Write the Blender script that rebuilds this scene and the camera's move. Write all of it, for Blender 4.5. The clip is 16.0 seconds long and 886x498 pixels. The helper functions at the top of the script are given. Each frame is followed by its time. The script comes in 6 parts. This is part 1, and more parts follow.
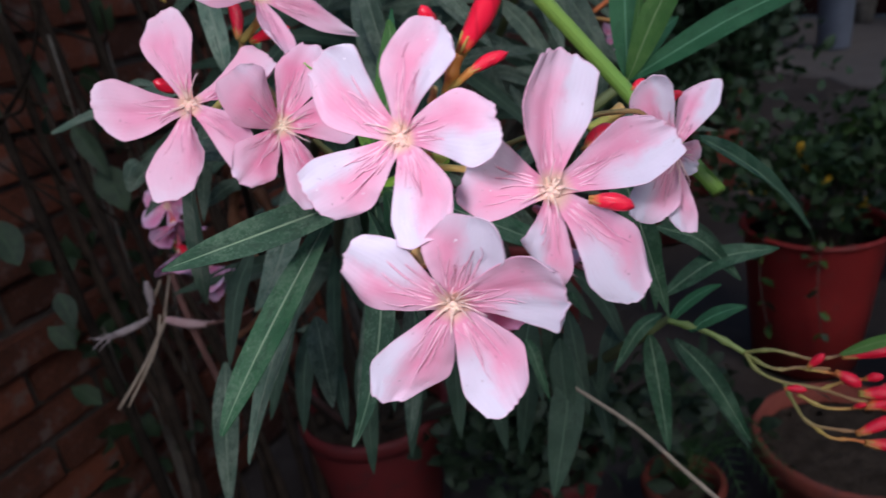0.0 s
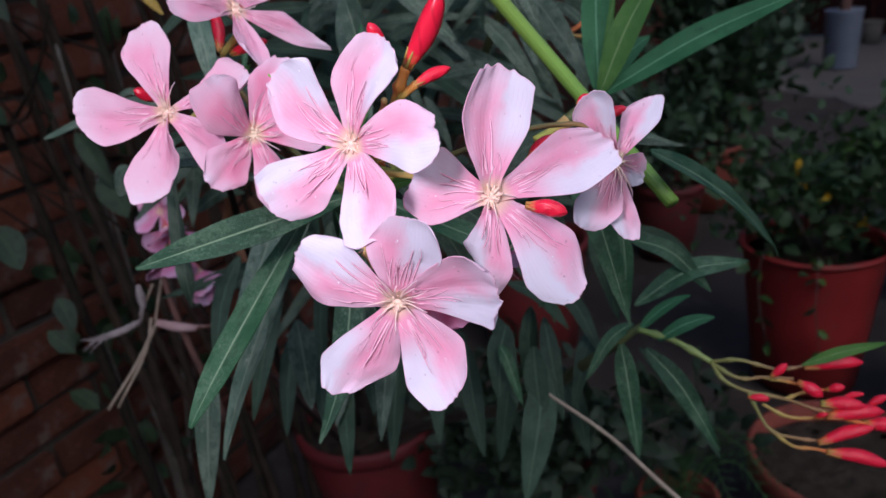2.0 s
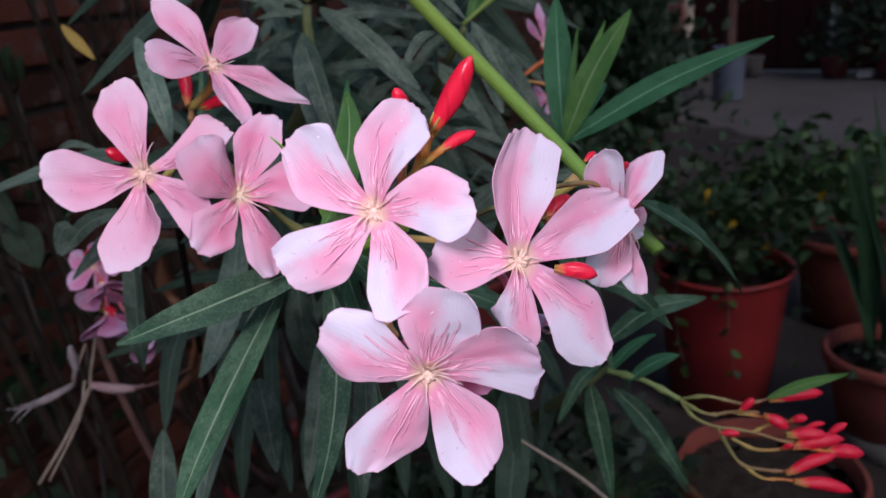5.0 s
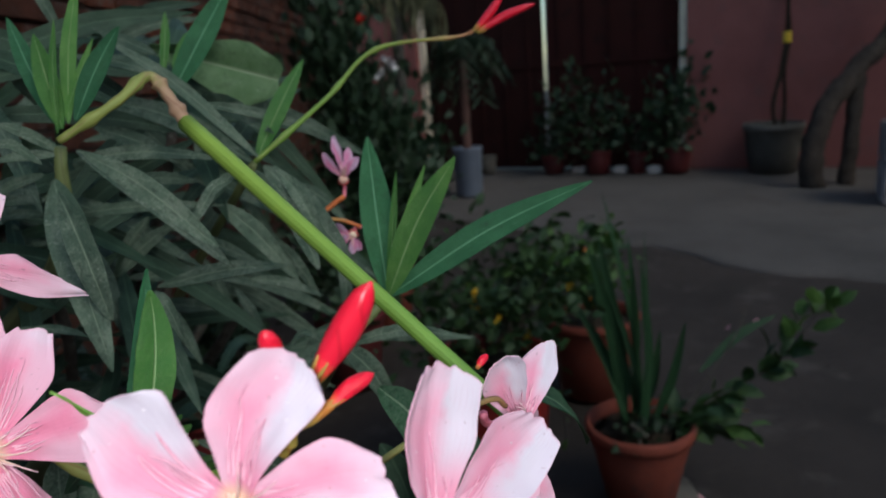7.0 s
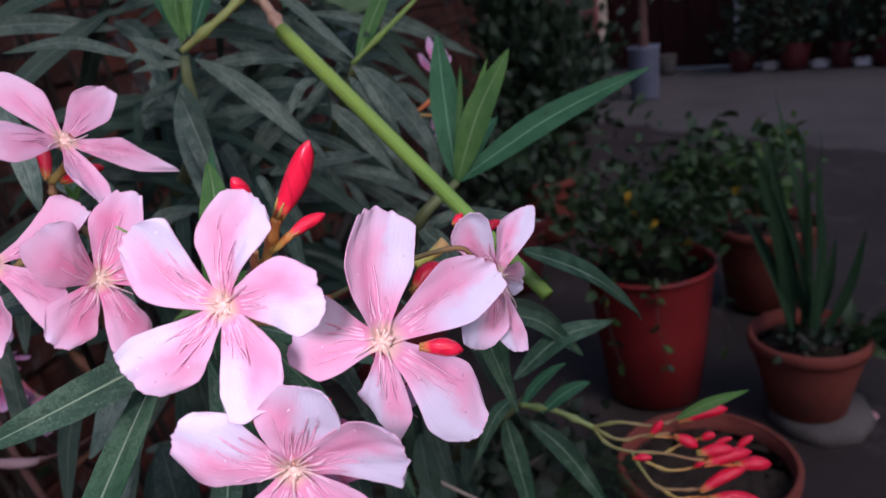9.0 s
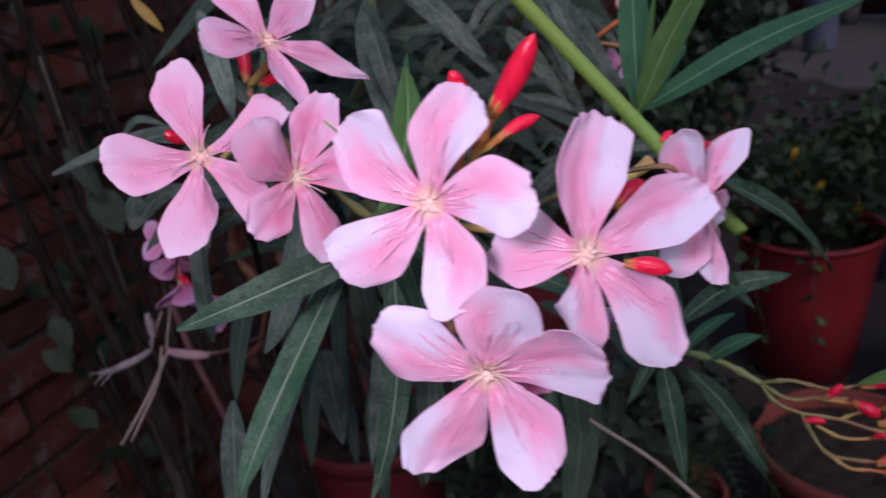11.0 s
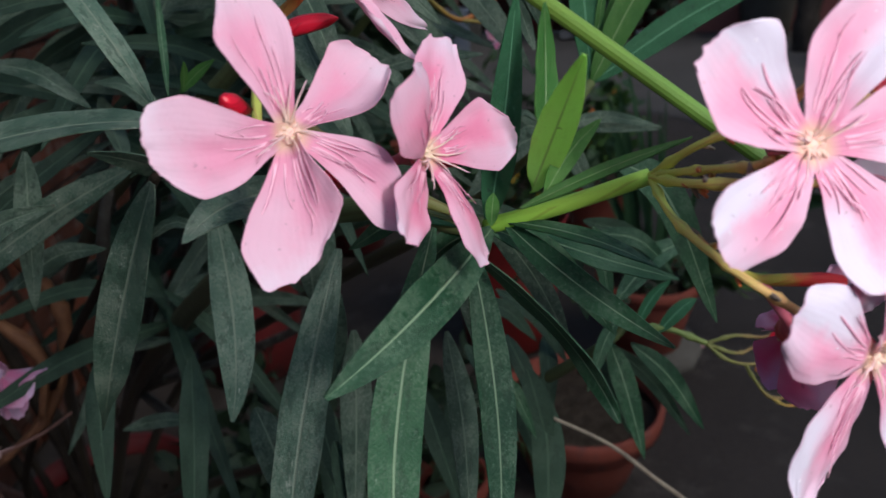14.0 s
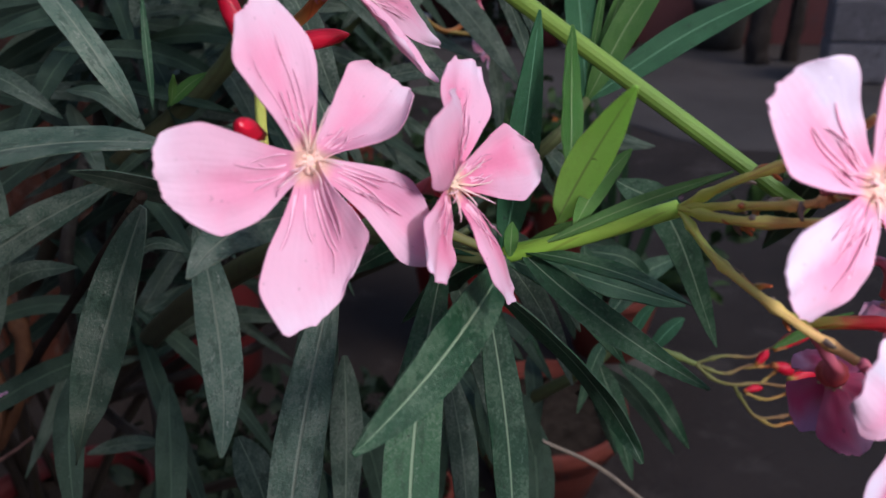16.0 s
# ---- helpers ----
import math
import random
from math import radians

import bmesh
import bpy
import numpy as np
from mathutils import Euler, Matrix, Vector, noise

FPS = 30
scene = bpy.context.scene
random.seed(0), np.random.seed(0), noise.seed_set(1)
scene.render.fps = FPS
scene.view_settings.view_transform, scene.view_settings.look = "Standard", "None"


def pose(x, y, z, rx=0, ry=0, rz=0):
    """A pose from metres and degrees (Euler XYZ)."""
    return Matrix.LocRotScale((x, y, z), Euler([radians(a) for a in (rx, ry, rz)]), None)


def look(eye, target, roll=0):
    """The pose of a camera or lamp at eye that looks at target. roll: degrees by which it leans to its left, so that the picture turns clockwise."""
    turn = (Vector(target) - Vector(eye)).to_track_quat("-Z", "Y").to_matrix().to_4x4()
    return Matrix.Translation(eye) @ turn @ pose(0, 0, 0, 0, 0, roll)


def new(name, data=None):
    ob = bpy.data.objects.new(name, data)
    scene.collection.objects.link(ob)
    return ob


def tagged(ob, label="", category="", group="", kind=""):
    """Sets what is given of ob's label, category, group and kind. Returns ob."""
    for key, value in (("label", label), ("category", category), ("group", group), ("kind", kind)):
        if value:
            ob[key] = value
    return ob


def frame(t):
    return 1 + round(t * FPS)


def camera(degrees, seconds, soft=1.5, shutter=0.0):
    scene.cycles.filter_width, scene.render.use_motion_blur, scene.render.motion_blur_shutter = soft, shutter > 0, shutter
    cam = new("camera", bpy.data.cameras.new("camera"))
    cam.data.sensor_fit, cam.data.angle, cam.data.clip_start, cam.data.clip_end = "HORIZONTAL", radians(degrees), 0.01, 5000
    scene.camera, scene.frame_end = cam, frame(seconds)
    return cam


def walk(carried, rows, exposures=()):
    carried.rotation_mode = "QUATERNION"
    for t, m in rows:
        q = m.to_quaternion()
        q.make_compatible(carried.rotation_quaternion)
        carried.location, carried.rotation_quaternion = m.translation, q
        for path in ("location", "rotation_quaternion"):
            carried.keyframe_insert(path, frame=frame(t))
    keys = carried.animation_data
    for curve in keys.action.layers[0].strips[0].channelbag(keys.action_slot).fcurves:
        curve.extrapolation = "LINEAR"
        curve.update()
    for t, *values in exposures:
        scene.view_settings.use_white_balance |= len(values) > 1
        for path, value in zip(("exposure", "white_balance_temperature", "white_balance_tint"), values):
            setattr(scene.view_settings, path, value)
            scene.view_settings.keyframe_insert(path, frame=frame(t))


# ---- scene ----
cam = camera(63.4, 16.0, 1.5, 0.4)
cam.data.dof.use_dof, cam.data.dof.focus_distance, cam.data.dof.aperture_fstop = True, 0.20, 19.0
METRES, EYE, TILT, LEAN, TURN = 0.46, 1.15, -22.75, 6.75, 0.0
ROWS = [
    (0.0, 0.0, 0.0, 0.0, 0.0, 0.0, -0.0),
    (0.5, 0.034, -0.0042, 0.0045, -0.72, 0.28, 0.86),
    (1.0, 0.0444, -0.0073, 0.004, -0.46, 0.49, 0.95),
    (1.5, 0.0388, -0.0158, -0.004, 0.2, 0.06, 0.04),
    (2.0, 0.0348, -0.0261, -0.0068, 0.48, 1.07, -0.94),
    (2.5, 0.0285, -0.0342, -0.0112, 0.6, 1.38, -0.8),
    (3.0, 0.018, -0.0324, -0.0167, 1.11, 0.82, -1.25),
    (5.5, -0.0496, 0.011, 0.0309, -9.87, 3.93, 3.26),
    (6.0, -0.0723, 0.0427, 0.0478, -13.59, 3.31, 4.75),
    (6.5, -0.0811, 0.0786, 0.0591, -18.06, 4.02, 4.16),
    (7.0, -0.0645, 0.0952, 0.0994, -24.76, 9.73, 7.95),
    (7.5, -0.05, 0.0638, 0.0876, -24.27, 9.96, 8.91),
    (8.0, -0.0111, 0.0234, 0.0747, -18.76, 7.89, 8.26),
    (10.5, 0.0287, -0.0095, 0.0285, -3.81, 1.58, 2.19),
    (11.0, -0.0205, 0.012, 0.0333, -0.65, 0.42, 1.07),
    (11.5, -0.0863, 0.049, 0.0489, -3.13, -0.31, 3.28),
    (12.0, -0.1271, 0.092, 0.071, -10.95, -1.34, 4.91),
    (12.5, -0.1868, 0.1333, 0.0801, -17.13, -0.38, 6.42),
    (13.0, -0.2255, 0.1752, 0.0658, -22.26, -1.08, 7.6),
    (13.5, -0.2453, 0.1924, 0.0544, -25.08, -2.64, 9.68),
    (14.0, -0.2835, 0.1995, 0.0448, -26.68, -0.61, 8.61),
    (14.5, -0.3119, 0.2087, 0.0402, -28.65, 0.64, 8.59),
    (15.0, -0.3119, 0.2232, 0.0545, -28.26, -0.39, 7.87),
    (15.5, -0.2874, 0.23, 0.0561, -29.44, -0.68, 8.4),
    (16.0, -0.2993, 0.2349, 0.0645, -30.04, -0.74, 8.18),
]
walk(cam, [(t, pose(0, 0, EYE, TILT, LEAN, TURN) @ pose(METRES * x, METRES * y, METRES * z, 90 + pitch, roll, yaw)) for t, x, y, z, yaw, pitch, roll in ROWS],
     [(0.0, 0.02, 6200, 9), (2.5, 0.15, 6050, 13), (3.2, 0.20, 6120, 22), (5.5, -0.10, 6200, 15), (6.5, -0.17, 6350, 18), (7.0, 0.14, 6550, -4), (7.3, 0.68, 6300, 21), (7.7, 0.68, 6300, 21), (8.2, 0.12, 6200, 22),
      (10.4, 0.15, 6080, 33), (11.0, -0.1, 6080, 34), (11.4, -0.12, 6100, 32), (12.5, -0.23, 6300, 18), (13.0, -0.28, 6380, 14), (13.5, -0.17, 6450, 9), (14.0, 0.14, 6480, 0), (14.5, 0.30, 6500, 2), (15.2, 0.43, 6480, 1), (15.5, 0.38, 6470, 8), (16.0, 0.25, 6450, 13)])
SKY, SUN, TORCH, TORCH_AT = 0.118, 0.74, 2.10, (-0.066, -0.022, 1.216)

# ---- world, light ----
world = bpy.data.worlds.new("sky")
scene.world = world
world.use_nodes = True
wn = world.node_tree
sky = wn.nodes.new("ShaderNodeTexSky")
sky.sky_type, sky.sun_disc = "NISHITA", False
sky.sun_elevation, sky.sun_rotation = radians(40), radians(160)
wn.nodes["Background"].inputs[1].default_value = SKY
wn.links.new(sky.outputs[0], wn.nodes["Background"].inputs[0])
sun = new("sun", bpy.data.lights.new("sun", "SUN"))
sun.data.energy, sun.data.angle, sun.data.color = SUN, radians(25), (1.0, 0.95, 0.9)
sun.matrix_world = look((1.0, -2.6, 3.0), (0, 0, 0))
# the light of the telephone that films, just right of and above its lens
torch = new("phone_light", bpy.data.lights.new("phone_light", "POINT"))
torch.data.energy, torch.data.shadow_soft_size, torch.data.color = TORCH, 0.022, (1.0, 0.93, 1.03)
torch.location = TORCH_AT


# ---- materials ----
def nodes_of(name):
    m = bpy.data.materials.new(name)
    m.use_nodes = True
    return m, m.node_tree, m.node_tree.nodes["Principled BSDF"]


class Net:
    """Short hand for wiring nodes."""

    def __init__(self, tree):
        self.tree = tree

    def node(self, kind, inputs=None, operation="", blend=""):
        n = self.tree.nodes.new(kind)
        if operation:
            n.operation = operation
        if blend:
            n.data_type, n.blend_type = "RGBA", blend
        if kind == "ShaderNodeMapRange":
            n.interpolation_type = "SMOOTHSTEP"
        for k, v in (inputs or {}).items():
            if isinstance(v, bpy.types.NodeSocket):
                self.tree.links.new(v, n.inputs[k])
            else:
                n.inputs[k].default_value = v
        return n

    def math(self, op, a, b=0.0):
        return self.node("ShaderNodeMath", {0: a, 1: b}, operation=op).outputs[0]

    def mix(self, f, a, b, blend="MIX"):
        n = self.node("ShaderNodeMix", {0: f, 6: a, 7: b}, blend=blend)
        return n.outputs[2]

    def ramp(self, f, lo, hi):
        return self.node("ShaderNodeMapRange", {0: f, 1: lo, 2: hi}).outputs[0]

    def noise(self, scale, where, detail=4.0, rough=0.55):
        return self.node("ShaderNodeTexNoise", {"Vector": where, "Scale": scale, "Detail": detail, "Roughness": rough}).outputs[0]

    def bump(self, height, strength, distance):
        return self.node("ShaderNodeBump", {"Height": height, "Strength": strength, "Distance": distance}).outputs[0]


def rgb(r, g, b):
    return (r, g, b, 1.0)


def surface(name, dark, light, grain, patch, rough=0.7, bump=0.3, depth=0.002, metal=0.0, stain=None, spec=0.5):
    """A plain material varied at two scales (noise scales per metre), with an optional third stain colour."""
    m, tree, out = nodes_of(name)
    k = Net(tree)
    at = k.node("ShaderNodeTexCoord").outputs["Object"]
    big, small = k.noise(patch, at, 5.0), k.noise(grain, at, 6.0, 0.65)
    rnd = k.node("ShaderNodeObjectInfo").outputs["Random"]
    f = k.math("ADD", k.math("MULTIPLY", big, 0.55), k.math("MULTIPLY", small, 0.45))
    f = k.math("ADD", f, k.math("MULTIPLY", k.math("SUBTRACT", rnd, 0.5), 0.25))
    col = k.mix(k.ramp(f, 0.3, 0.7), rgb(*dark), rgb(*light))
    if stain:
        spot = k.noise(patch * 2.3, at, 6.0, 0.7)
        col = k.mix(k.math("MULTIPLY", k.ramp(spot, 0.52, 0.68), 0.8), col, rgb(*stain))
    tree.links.new(col, out.inputs["Base Color"])
    r = k.math("ADD", rough - 0.12, k.math("MULTIPLY", small, 0.24))
    tree.links.new(r, out.inputs["Roughness"])
    tree.links.new(k.bump(small, bump, depth), out.inputs["Normal"])
    out.inputs["Metallic"].default_value = metal
    out.inputs["Specular IOR Level"].default_value = spec
    return m


def petal_material(name, pink, pale, vein, thin=0.25, split=1.0):
    """Petal: one half pale from the crease outwards, the other pink, paler again at its end; fine darker veins near the throat.
    split: how sharply the two halves part."""
    m, tree, out = nodes_of(name)
    k = Net(tree)
    tc = k.node("ShaderNodeTexCoord")
    uv = k.node("ShaderNodeSeparateXYZ", {0: tc.outputs["UV"]})
    u, v = uv.outputs[0], uv.outputs[1]
    rnd = k.node("ShaderNodeObjectInfo").outputs["Random"]
    obj = tc.outputs["Object"]
    cloud, fine = k.noise(110.0, obj, 3.0), k.noise(420.0, obj, 3.0)
    wobble = k.math("ADD", k.math("MULTIPLY", k.math("SUBTRACT", cloud, 0.5), 0.30), k.math("MULTIPLY", k.math("SUBTRACT", fine, 0.5), 0.10))
    crease = k.math("ADD", k.math("MULTIPLY", rnd, 0.16), 0.36)
    # how far on the pale side of the crease, and how far out
    near = k.math("ADD", k.math("SUBTRACT", crease, u), wobble)
    half = k.math("MULTIPLY", k.ramp(near, -0.20, 0.20), k.ramp(v, 0.18, 0.55))
    end = k.ramp(k.math("ADD", v, k.math("MULTIPLY", wobble, 0.8)), 0.56, 1.02)
    other = k.math("MULTIPLY", k.ramp(k.math("ADD", u, wobble), 0.62, 1.05), 0.45)
    w = k.math("MAXIMUM", k.math("MULTIPLY", half, 0.96 * split), k.math("MAXIMUM", k.math("MULTIPLY", end, 0.72), other))
    w = k.math("ADD", w, k.math("MULTIPLY", k.math("MULTIPLY", half, end), 0.25))
    col = k.mix(w, rgb(*pink), rgb(*pale))
    # long faint veins that fan out to the end
    fan = k.math("ABSOLUTE", k.math("SINE", k.math("MULTIPLY", k.math("ADD", u, k.math("MULTIPLY", cloud, 0.12)), 60.0)))
    col = k.mix(k.math("MULTIPLY", k.math("MULTIPLY", k.ramp(fan, 0.30, 0.02), k.ramp(cloud, 0.45, 0.62)), 0.12), col, rgb(*vein))
    # short strong veins by the throat
    wob = k.math("ADD", u, k.math("MULTIPLY", k.noise(260.0, obj, 2.0), 0.05))
    line = k.math("ABSOLUTE", k.math("SINE", k.math("MULTIPLY", wob, 22.0)))
    line = k.math("MULTIPLY", k.ramp(line, 0.22, 0.02), k.ramp(v, 0.40, 0.2))
    brk = k.ramp(fine, 0.35, 0.6)
    col = k.mix(k.math("MULTIPLY", k.math("MULTIPLY", line, brk), 0.6), col, rgb(*vein))
    col = k.mix(k.math("MULTIPLY", k.ramp(v, 0.17, 0.05), 0.8), col, rgb(0.90, 0.66, 0.46))
    # thin deeper rim
    rim = k.math("MAXIMUM", k.ramp(k.math("ABSOLUTE", k.math("SUBTRACT", u, 0.5)), 0.478, 0.5), k.ramp(v, 0.978, 1.0))
    col = k.mix(k.math("MULTIPLY", rim, 0.30), col, rgb(*pink))
    # bruised specks
    speck = k.ramp(k.noise(700.0, obj, 3.0), 0.68, 0.73)
    col = k.mix(k.math("MULTIPLY", speck, 0.4), col, rgb(0.35, 0.16, 0.2))
    tree.links.new(col, out.inputs["Base Color"])
    out.inputs["Roughness"].default_value = 0.6
    out.inputs["Specular IOR Level"].default_value = 0.2
    ribs = k.math("SINE", k.math("MULTIPLY", wob, 90.0))
    h = k.math("ADD", k.math("MULTIPLY", ribs, 0.06), k.noise(320.0, obj, 4.0))
    tree.links.new(k.bump(h, 0.25, 0.0006), out.inputs["Normal"])
    back = k.node("ShaderNodeBsdfTranslucent", {0: col})
    mixer = k.node("ShaderNodeMixShader", {0: thin, 1: out.outputs[0], 2: back.outputs[0]})
    tree.links.new(mixer.outputs[0], tree.nodes["Material Output"].inputs[0])
    return m


def ribbon_material(name, middle, rim):
    """Narrow petal-like ribbon with darker rims."""
    m, tree, out = nodes_of(name)
    k = Net(tree)
    tc = k.node("ShaderNodeTexCoord")
    uv = k.node("ShaderNodeSeparateXYZ", {0: tc.outputs["UV"]})
    edge = k.math("ABSOLUTE", k.math("SUBTRACT", uv.outputs[0], 0.5))
    n = k.noise(500.0, tc.outputs["Object"], 3.0)
    f = k.math("MULTIPLY", k.ramp(edge, 0.18, 0.34), k.ramp(k.math("ADD", uv.outputs[1], k.math("MULTIPLY", n, 0.4)), 0.30, 0.70))
    tree.links.new(k.mix(k.math("MULTIPLY", f, 0.90), rgb(*middle), rgb(*rim)), out.inputs["Base Color"])
    out.inputs["Roughness"].default_value = 0.55
    return m


def leaf_material(name, dark, light, rib, dust, rough=0.45, dusty=0.35, thin=0.15):
    """Lance leaf: pale midrib, feathered side veins, dust and spots."""
    m, tree, out = nodes_of(name)
    k = Net(tree)
    tc = k.node("ShaderNodeTexCoord")
    uv = k.node("ShaderNodeSeparateXYZ", {0: tc.outputs["UV"]})
    u, v = uv.outputs[0], uv.outputs[1]
    obj = tc.outputs["Object"]
    rnd = k.node("ShaderNodeObjectInfo").outputs["Random"]
    edge = k.math("ABSOLUTE", k.math("SUBTRACT", u, 0.5))
    cloud, grain = k.noise(70.0, obj, 4.0), k.noise(900.0, obj, 4.0, 0.7)
    f = k.math("ADD", k.math("MULTIPLY", cloud, 0.7), k.math("MULTIPLY", rnd, 0.35))
    col = k.mix(k.ramp(f, 0.25, 0.85), rgb(*dark), rgb(*light))
    side = k.math("SINE", k.math("MULTIPLY", k.math("SUBTRACT", v, k.math("MULTIPLY", edge, 0.10)), 520.0))
    col = k.mix(k.math("MULTIPLY", k.ramp(side, 0.3, 1.0), 0.03), col, rgb(*rib))
    fine = k.node("ShaderNodeCombineXYZ", {0: k.math("MULTIPLY", u, 24.0), 1: k.math("MULTIPLY", v, 170.0), 2: k.math("MULTIPLY", rnd, 60.0)}).outputs[0]
    stipple = k.noise(1.0, fine, 3.0, 0.7)
    col = k.mix(k.math("MULTIPLY", k.ramp(stipple, 0.50, 0.30), 0.75 * dusty + 0.05), col, rgb(dark[0] * 0.4, dark[1] * 0.4, dark[2] * 0.4))
    d = k.math("MULTIPLY", k.ramp(k.math("ADD", k.math("MULTIPLY", grain, 0.6), k.math("MULTIPLY", cloud, 0.5)), 0.48, 0.68), dusty)
    col = k.mix(d, col, rgb(*dust))
    col = k.mix(k.math("MULTIPLY", k.ramp(k.noise(260.0, obj, 3.0), 0.69, 0.75), 0.6), col, rgb(0.008, 0.014, 0.01))
    # pale scuffs that run along the blade, and chalky water marks
    long = k.node("ShaderNodeCombineXYZ", {0: k.math("MULTIPLY", u, 9.0), 1: k.math("MULTIPLY", v, 16.0), 2: k.math("MULTIPLY", rnd, 90.0)}).outputs[0]
    scuff = k.math("MULTIPLY", k.ramp(k.noise(1.0, long, 5.0, 0.75), 0.58, 0.72), k.ramp(grain, 0.40, 0.60))
    col = k.mix(k.math("MULTIPLY", scuff, min(1.0, dusty * 1.9)), col, rgb(min(1, dust[0] * 1.7), min(1, dust[1] * 1.6), min(1, dust[2] * 1.7)))
    fleck = k.math("MULTIPLY", k.ramp(k.noise(1500.0, obj, 2.0), 0.66, 0.72), k.ramp(cloud, 0.40, 0.62))
    col = k.mix(k.math("MULTIPLY", fleck, min(1.0, dusty * 1.0)), col, rgb(min(1, dust[0] * 2.2), min(1, dust[1] * 2.1), min(1, dust[2] * 2.2)))
    damp = k.node("ShaderNodeCombineXYZ", {0: k.math("MULTIPLY", u, 4.0), 1: k.math("MULTIPLY", v, 11.0), 2: k.math("MULTIPLY", rnd, 40.0)}).outputs[0]
    damp = k.math("MULTIPLY", k.ramp(k.noise(1.0, damp, 6.0, 0.72), 0.52, 0.60), min(1.0, dusty * 1.6))
    col = k.mix(k.math("MULTIPLY", damp, 0.72), col, rgb(dark[0] * 0.4, dark[1] * 0.45, dark[2] * 0.4))
    ribmask = k.ramp(k.math("ADD", edge, k.math("MULTIPLY", v, 0.012)), 0.045, 0.02)
    col = k.mix(k.math("MULTIPLY", ribmask, 0.85), col, rgb(*rib))
    tree.links.new(col, out.inputs["Base Color"])
    out.inputs["Specular IOR Level"].default_value = 0.42
    tree.links.new(k.math("ADD", rough, k.math("SUBTRACT", k.math("MULTIPLY", d, 0.4), k.math("MULTIPLY", damp, 0.12))), out.inputs["Roughness"])
    h = k.math("ADD", k.math("ADD", k.math("MULTIPLY", side, 0.03), stipple), k.math("SUBTRACT", grain, k.math("MULTIPLY", ribmask, 1.2)))
    tree.links.new(k.bump(h, 0.50, 0.0008), out.inputs["Normal"])
    back = k.node("ShaderNodeBsdfTranslucent", {0: col})
    mixer = k.node("ShaderNodeMixShader", {0: thin, 1: out.outputs[0], 2: back.outputs[0]})
    tree.links.new(mixer.outputs[0], tree.nodes["Material Output"].inputs[0])
    return m


def ended(name, base, tip, power_lo=0.1, power_hi=0.6, rough=0.4, ridges=18.85, spiral=0.8):
    """Bud or stem skin that goes from one colour at its base to another at its tip (along v)."""
    m, tree, out = nodes_of(name)
    k = Net(tree)
    tc = k.node("ShaderNodeTexCoord")
    uv = k.node("ShaderNodeSeparateXYZ", {0: tc.outputs["UV"]})
    n = k.noise(300.0, tc.outputs["Object"], 4.0)
    f = k.math("ADD", uv.outputs[1], k.math("MULTIPLY", k.math("SUBTRACT", n, 0.5), 0.35))
    col = k.mix(k.ramp(f, power_lo, power_hi), rgb(*base), rgb(*tip))
    tw = k.math("SINE", k.math("MULTIPLY", k.math("ADD", uv.outputs[0], k.math("MULTIPLY", uv.outputs[1], spiral)), ridges))
    col = k.mix(k.math("MULTIPLY", k.ramp(tw, 0.75, 1.0), 0.45 if ridges < 50 else 0.09), col, rgb(tip[0] * 0.55, tip[1] * 0.4, tip[2] * 0.4))
    tree.links.new(col, out.inputs["Base Color"])
    out.inputs["Roughness"].default_value = rough
    tree.links.new(k.bump(k.math("ADD", n, k.math("MULTIPLY", tw, 0.3)), 0.3, 0.0008), out.inputs["Normal"])
    return m


PINK = petal_material("pink_petal", (0.89, 0.37, 0.53), (0.79, 0.72, 0.82), (0.42, 0.05, 0.16), 0.24)
ROSE = petal_material("deeper_pink_petal", (0.89, 0.38, 0.54), (0.87, 0.70, 0.80), (0.42, 0.05, 0.16), 0.24, 0.5)
BLUSH = petal_material("blush_petal", (0.90, 0.30, 0.47), (0.86, 0.68, 0.80), (0.42, 0.05, 0.16), 0.24, 0.55)
BACK_PINK = petal_material("back_of_petal", (0.88, 0.22, 0.44), (0.86, 0.60, 0.80), (0.5, 0.06, 0.2), 0.62, 0.9)
FADED = petal_material("faded_petal", (0.78, 0.25, 0.46), (0.72, 0.48, 0.66), (0.4, 0.05, 0.15))
FRINGE = ribbon_material("corona_fringe", (0.90, 0.50, 0.62), (0.40, 0.06, 0.18))
THREAD = ended("pale_thread", (0.86, 0.62, 0.50), (0.90, 0.60, 0.66), 0.1, 0.9, 0.6)
THROAT = surface("yellow_throat", (0.84, 0.52, 0.45), (0.84, 0.68, 0.52), 900, 420, 0.65, 0.3, 0.0005, stain=(0.60, 0.52, 0.25))
TUBE = ended("flower_tube", (0.62, 0.10, 0.10), (0.80, 0.22, 0.30), 0.1, 0.8)
RED_BUD = ended("red_bud", (0.62, 0.16, 0.05), (0.74, 0.012, 0.042), 0.02, 0.20, 0.34)
CALYX = surface("calyx", (0.40, 0.30, 0.07), (0.50, 0.13, 0.04), 500, 120, 0.5, 0.2, 0.0005)
LEAF = leaf_material("green_leaf", (0.013, 0.064, 0.028), (0.038, 0.130, 0.052), (0.30, 0.42, 0.26), (0.20, 0.28, 0.19), 0.38, 0.36)
OLD_LEAF = leaf_material("dusty_leaf", (0.042, 0.080, 0.052), (0.094, 0.148, 0.097), (0.20, 0.26, 0.18), (0.24, 0.28, 0.22), 0.42, 0.46)
DUSTY = leaf_material("pale_dusty_leaf", (0.064, 0.122, 0.082), (0.140, 0.224, 0.152), (0.28, 0.33, 0.24), (0.33, 0.36, 0.28), 0.50, 0.45)
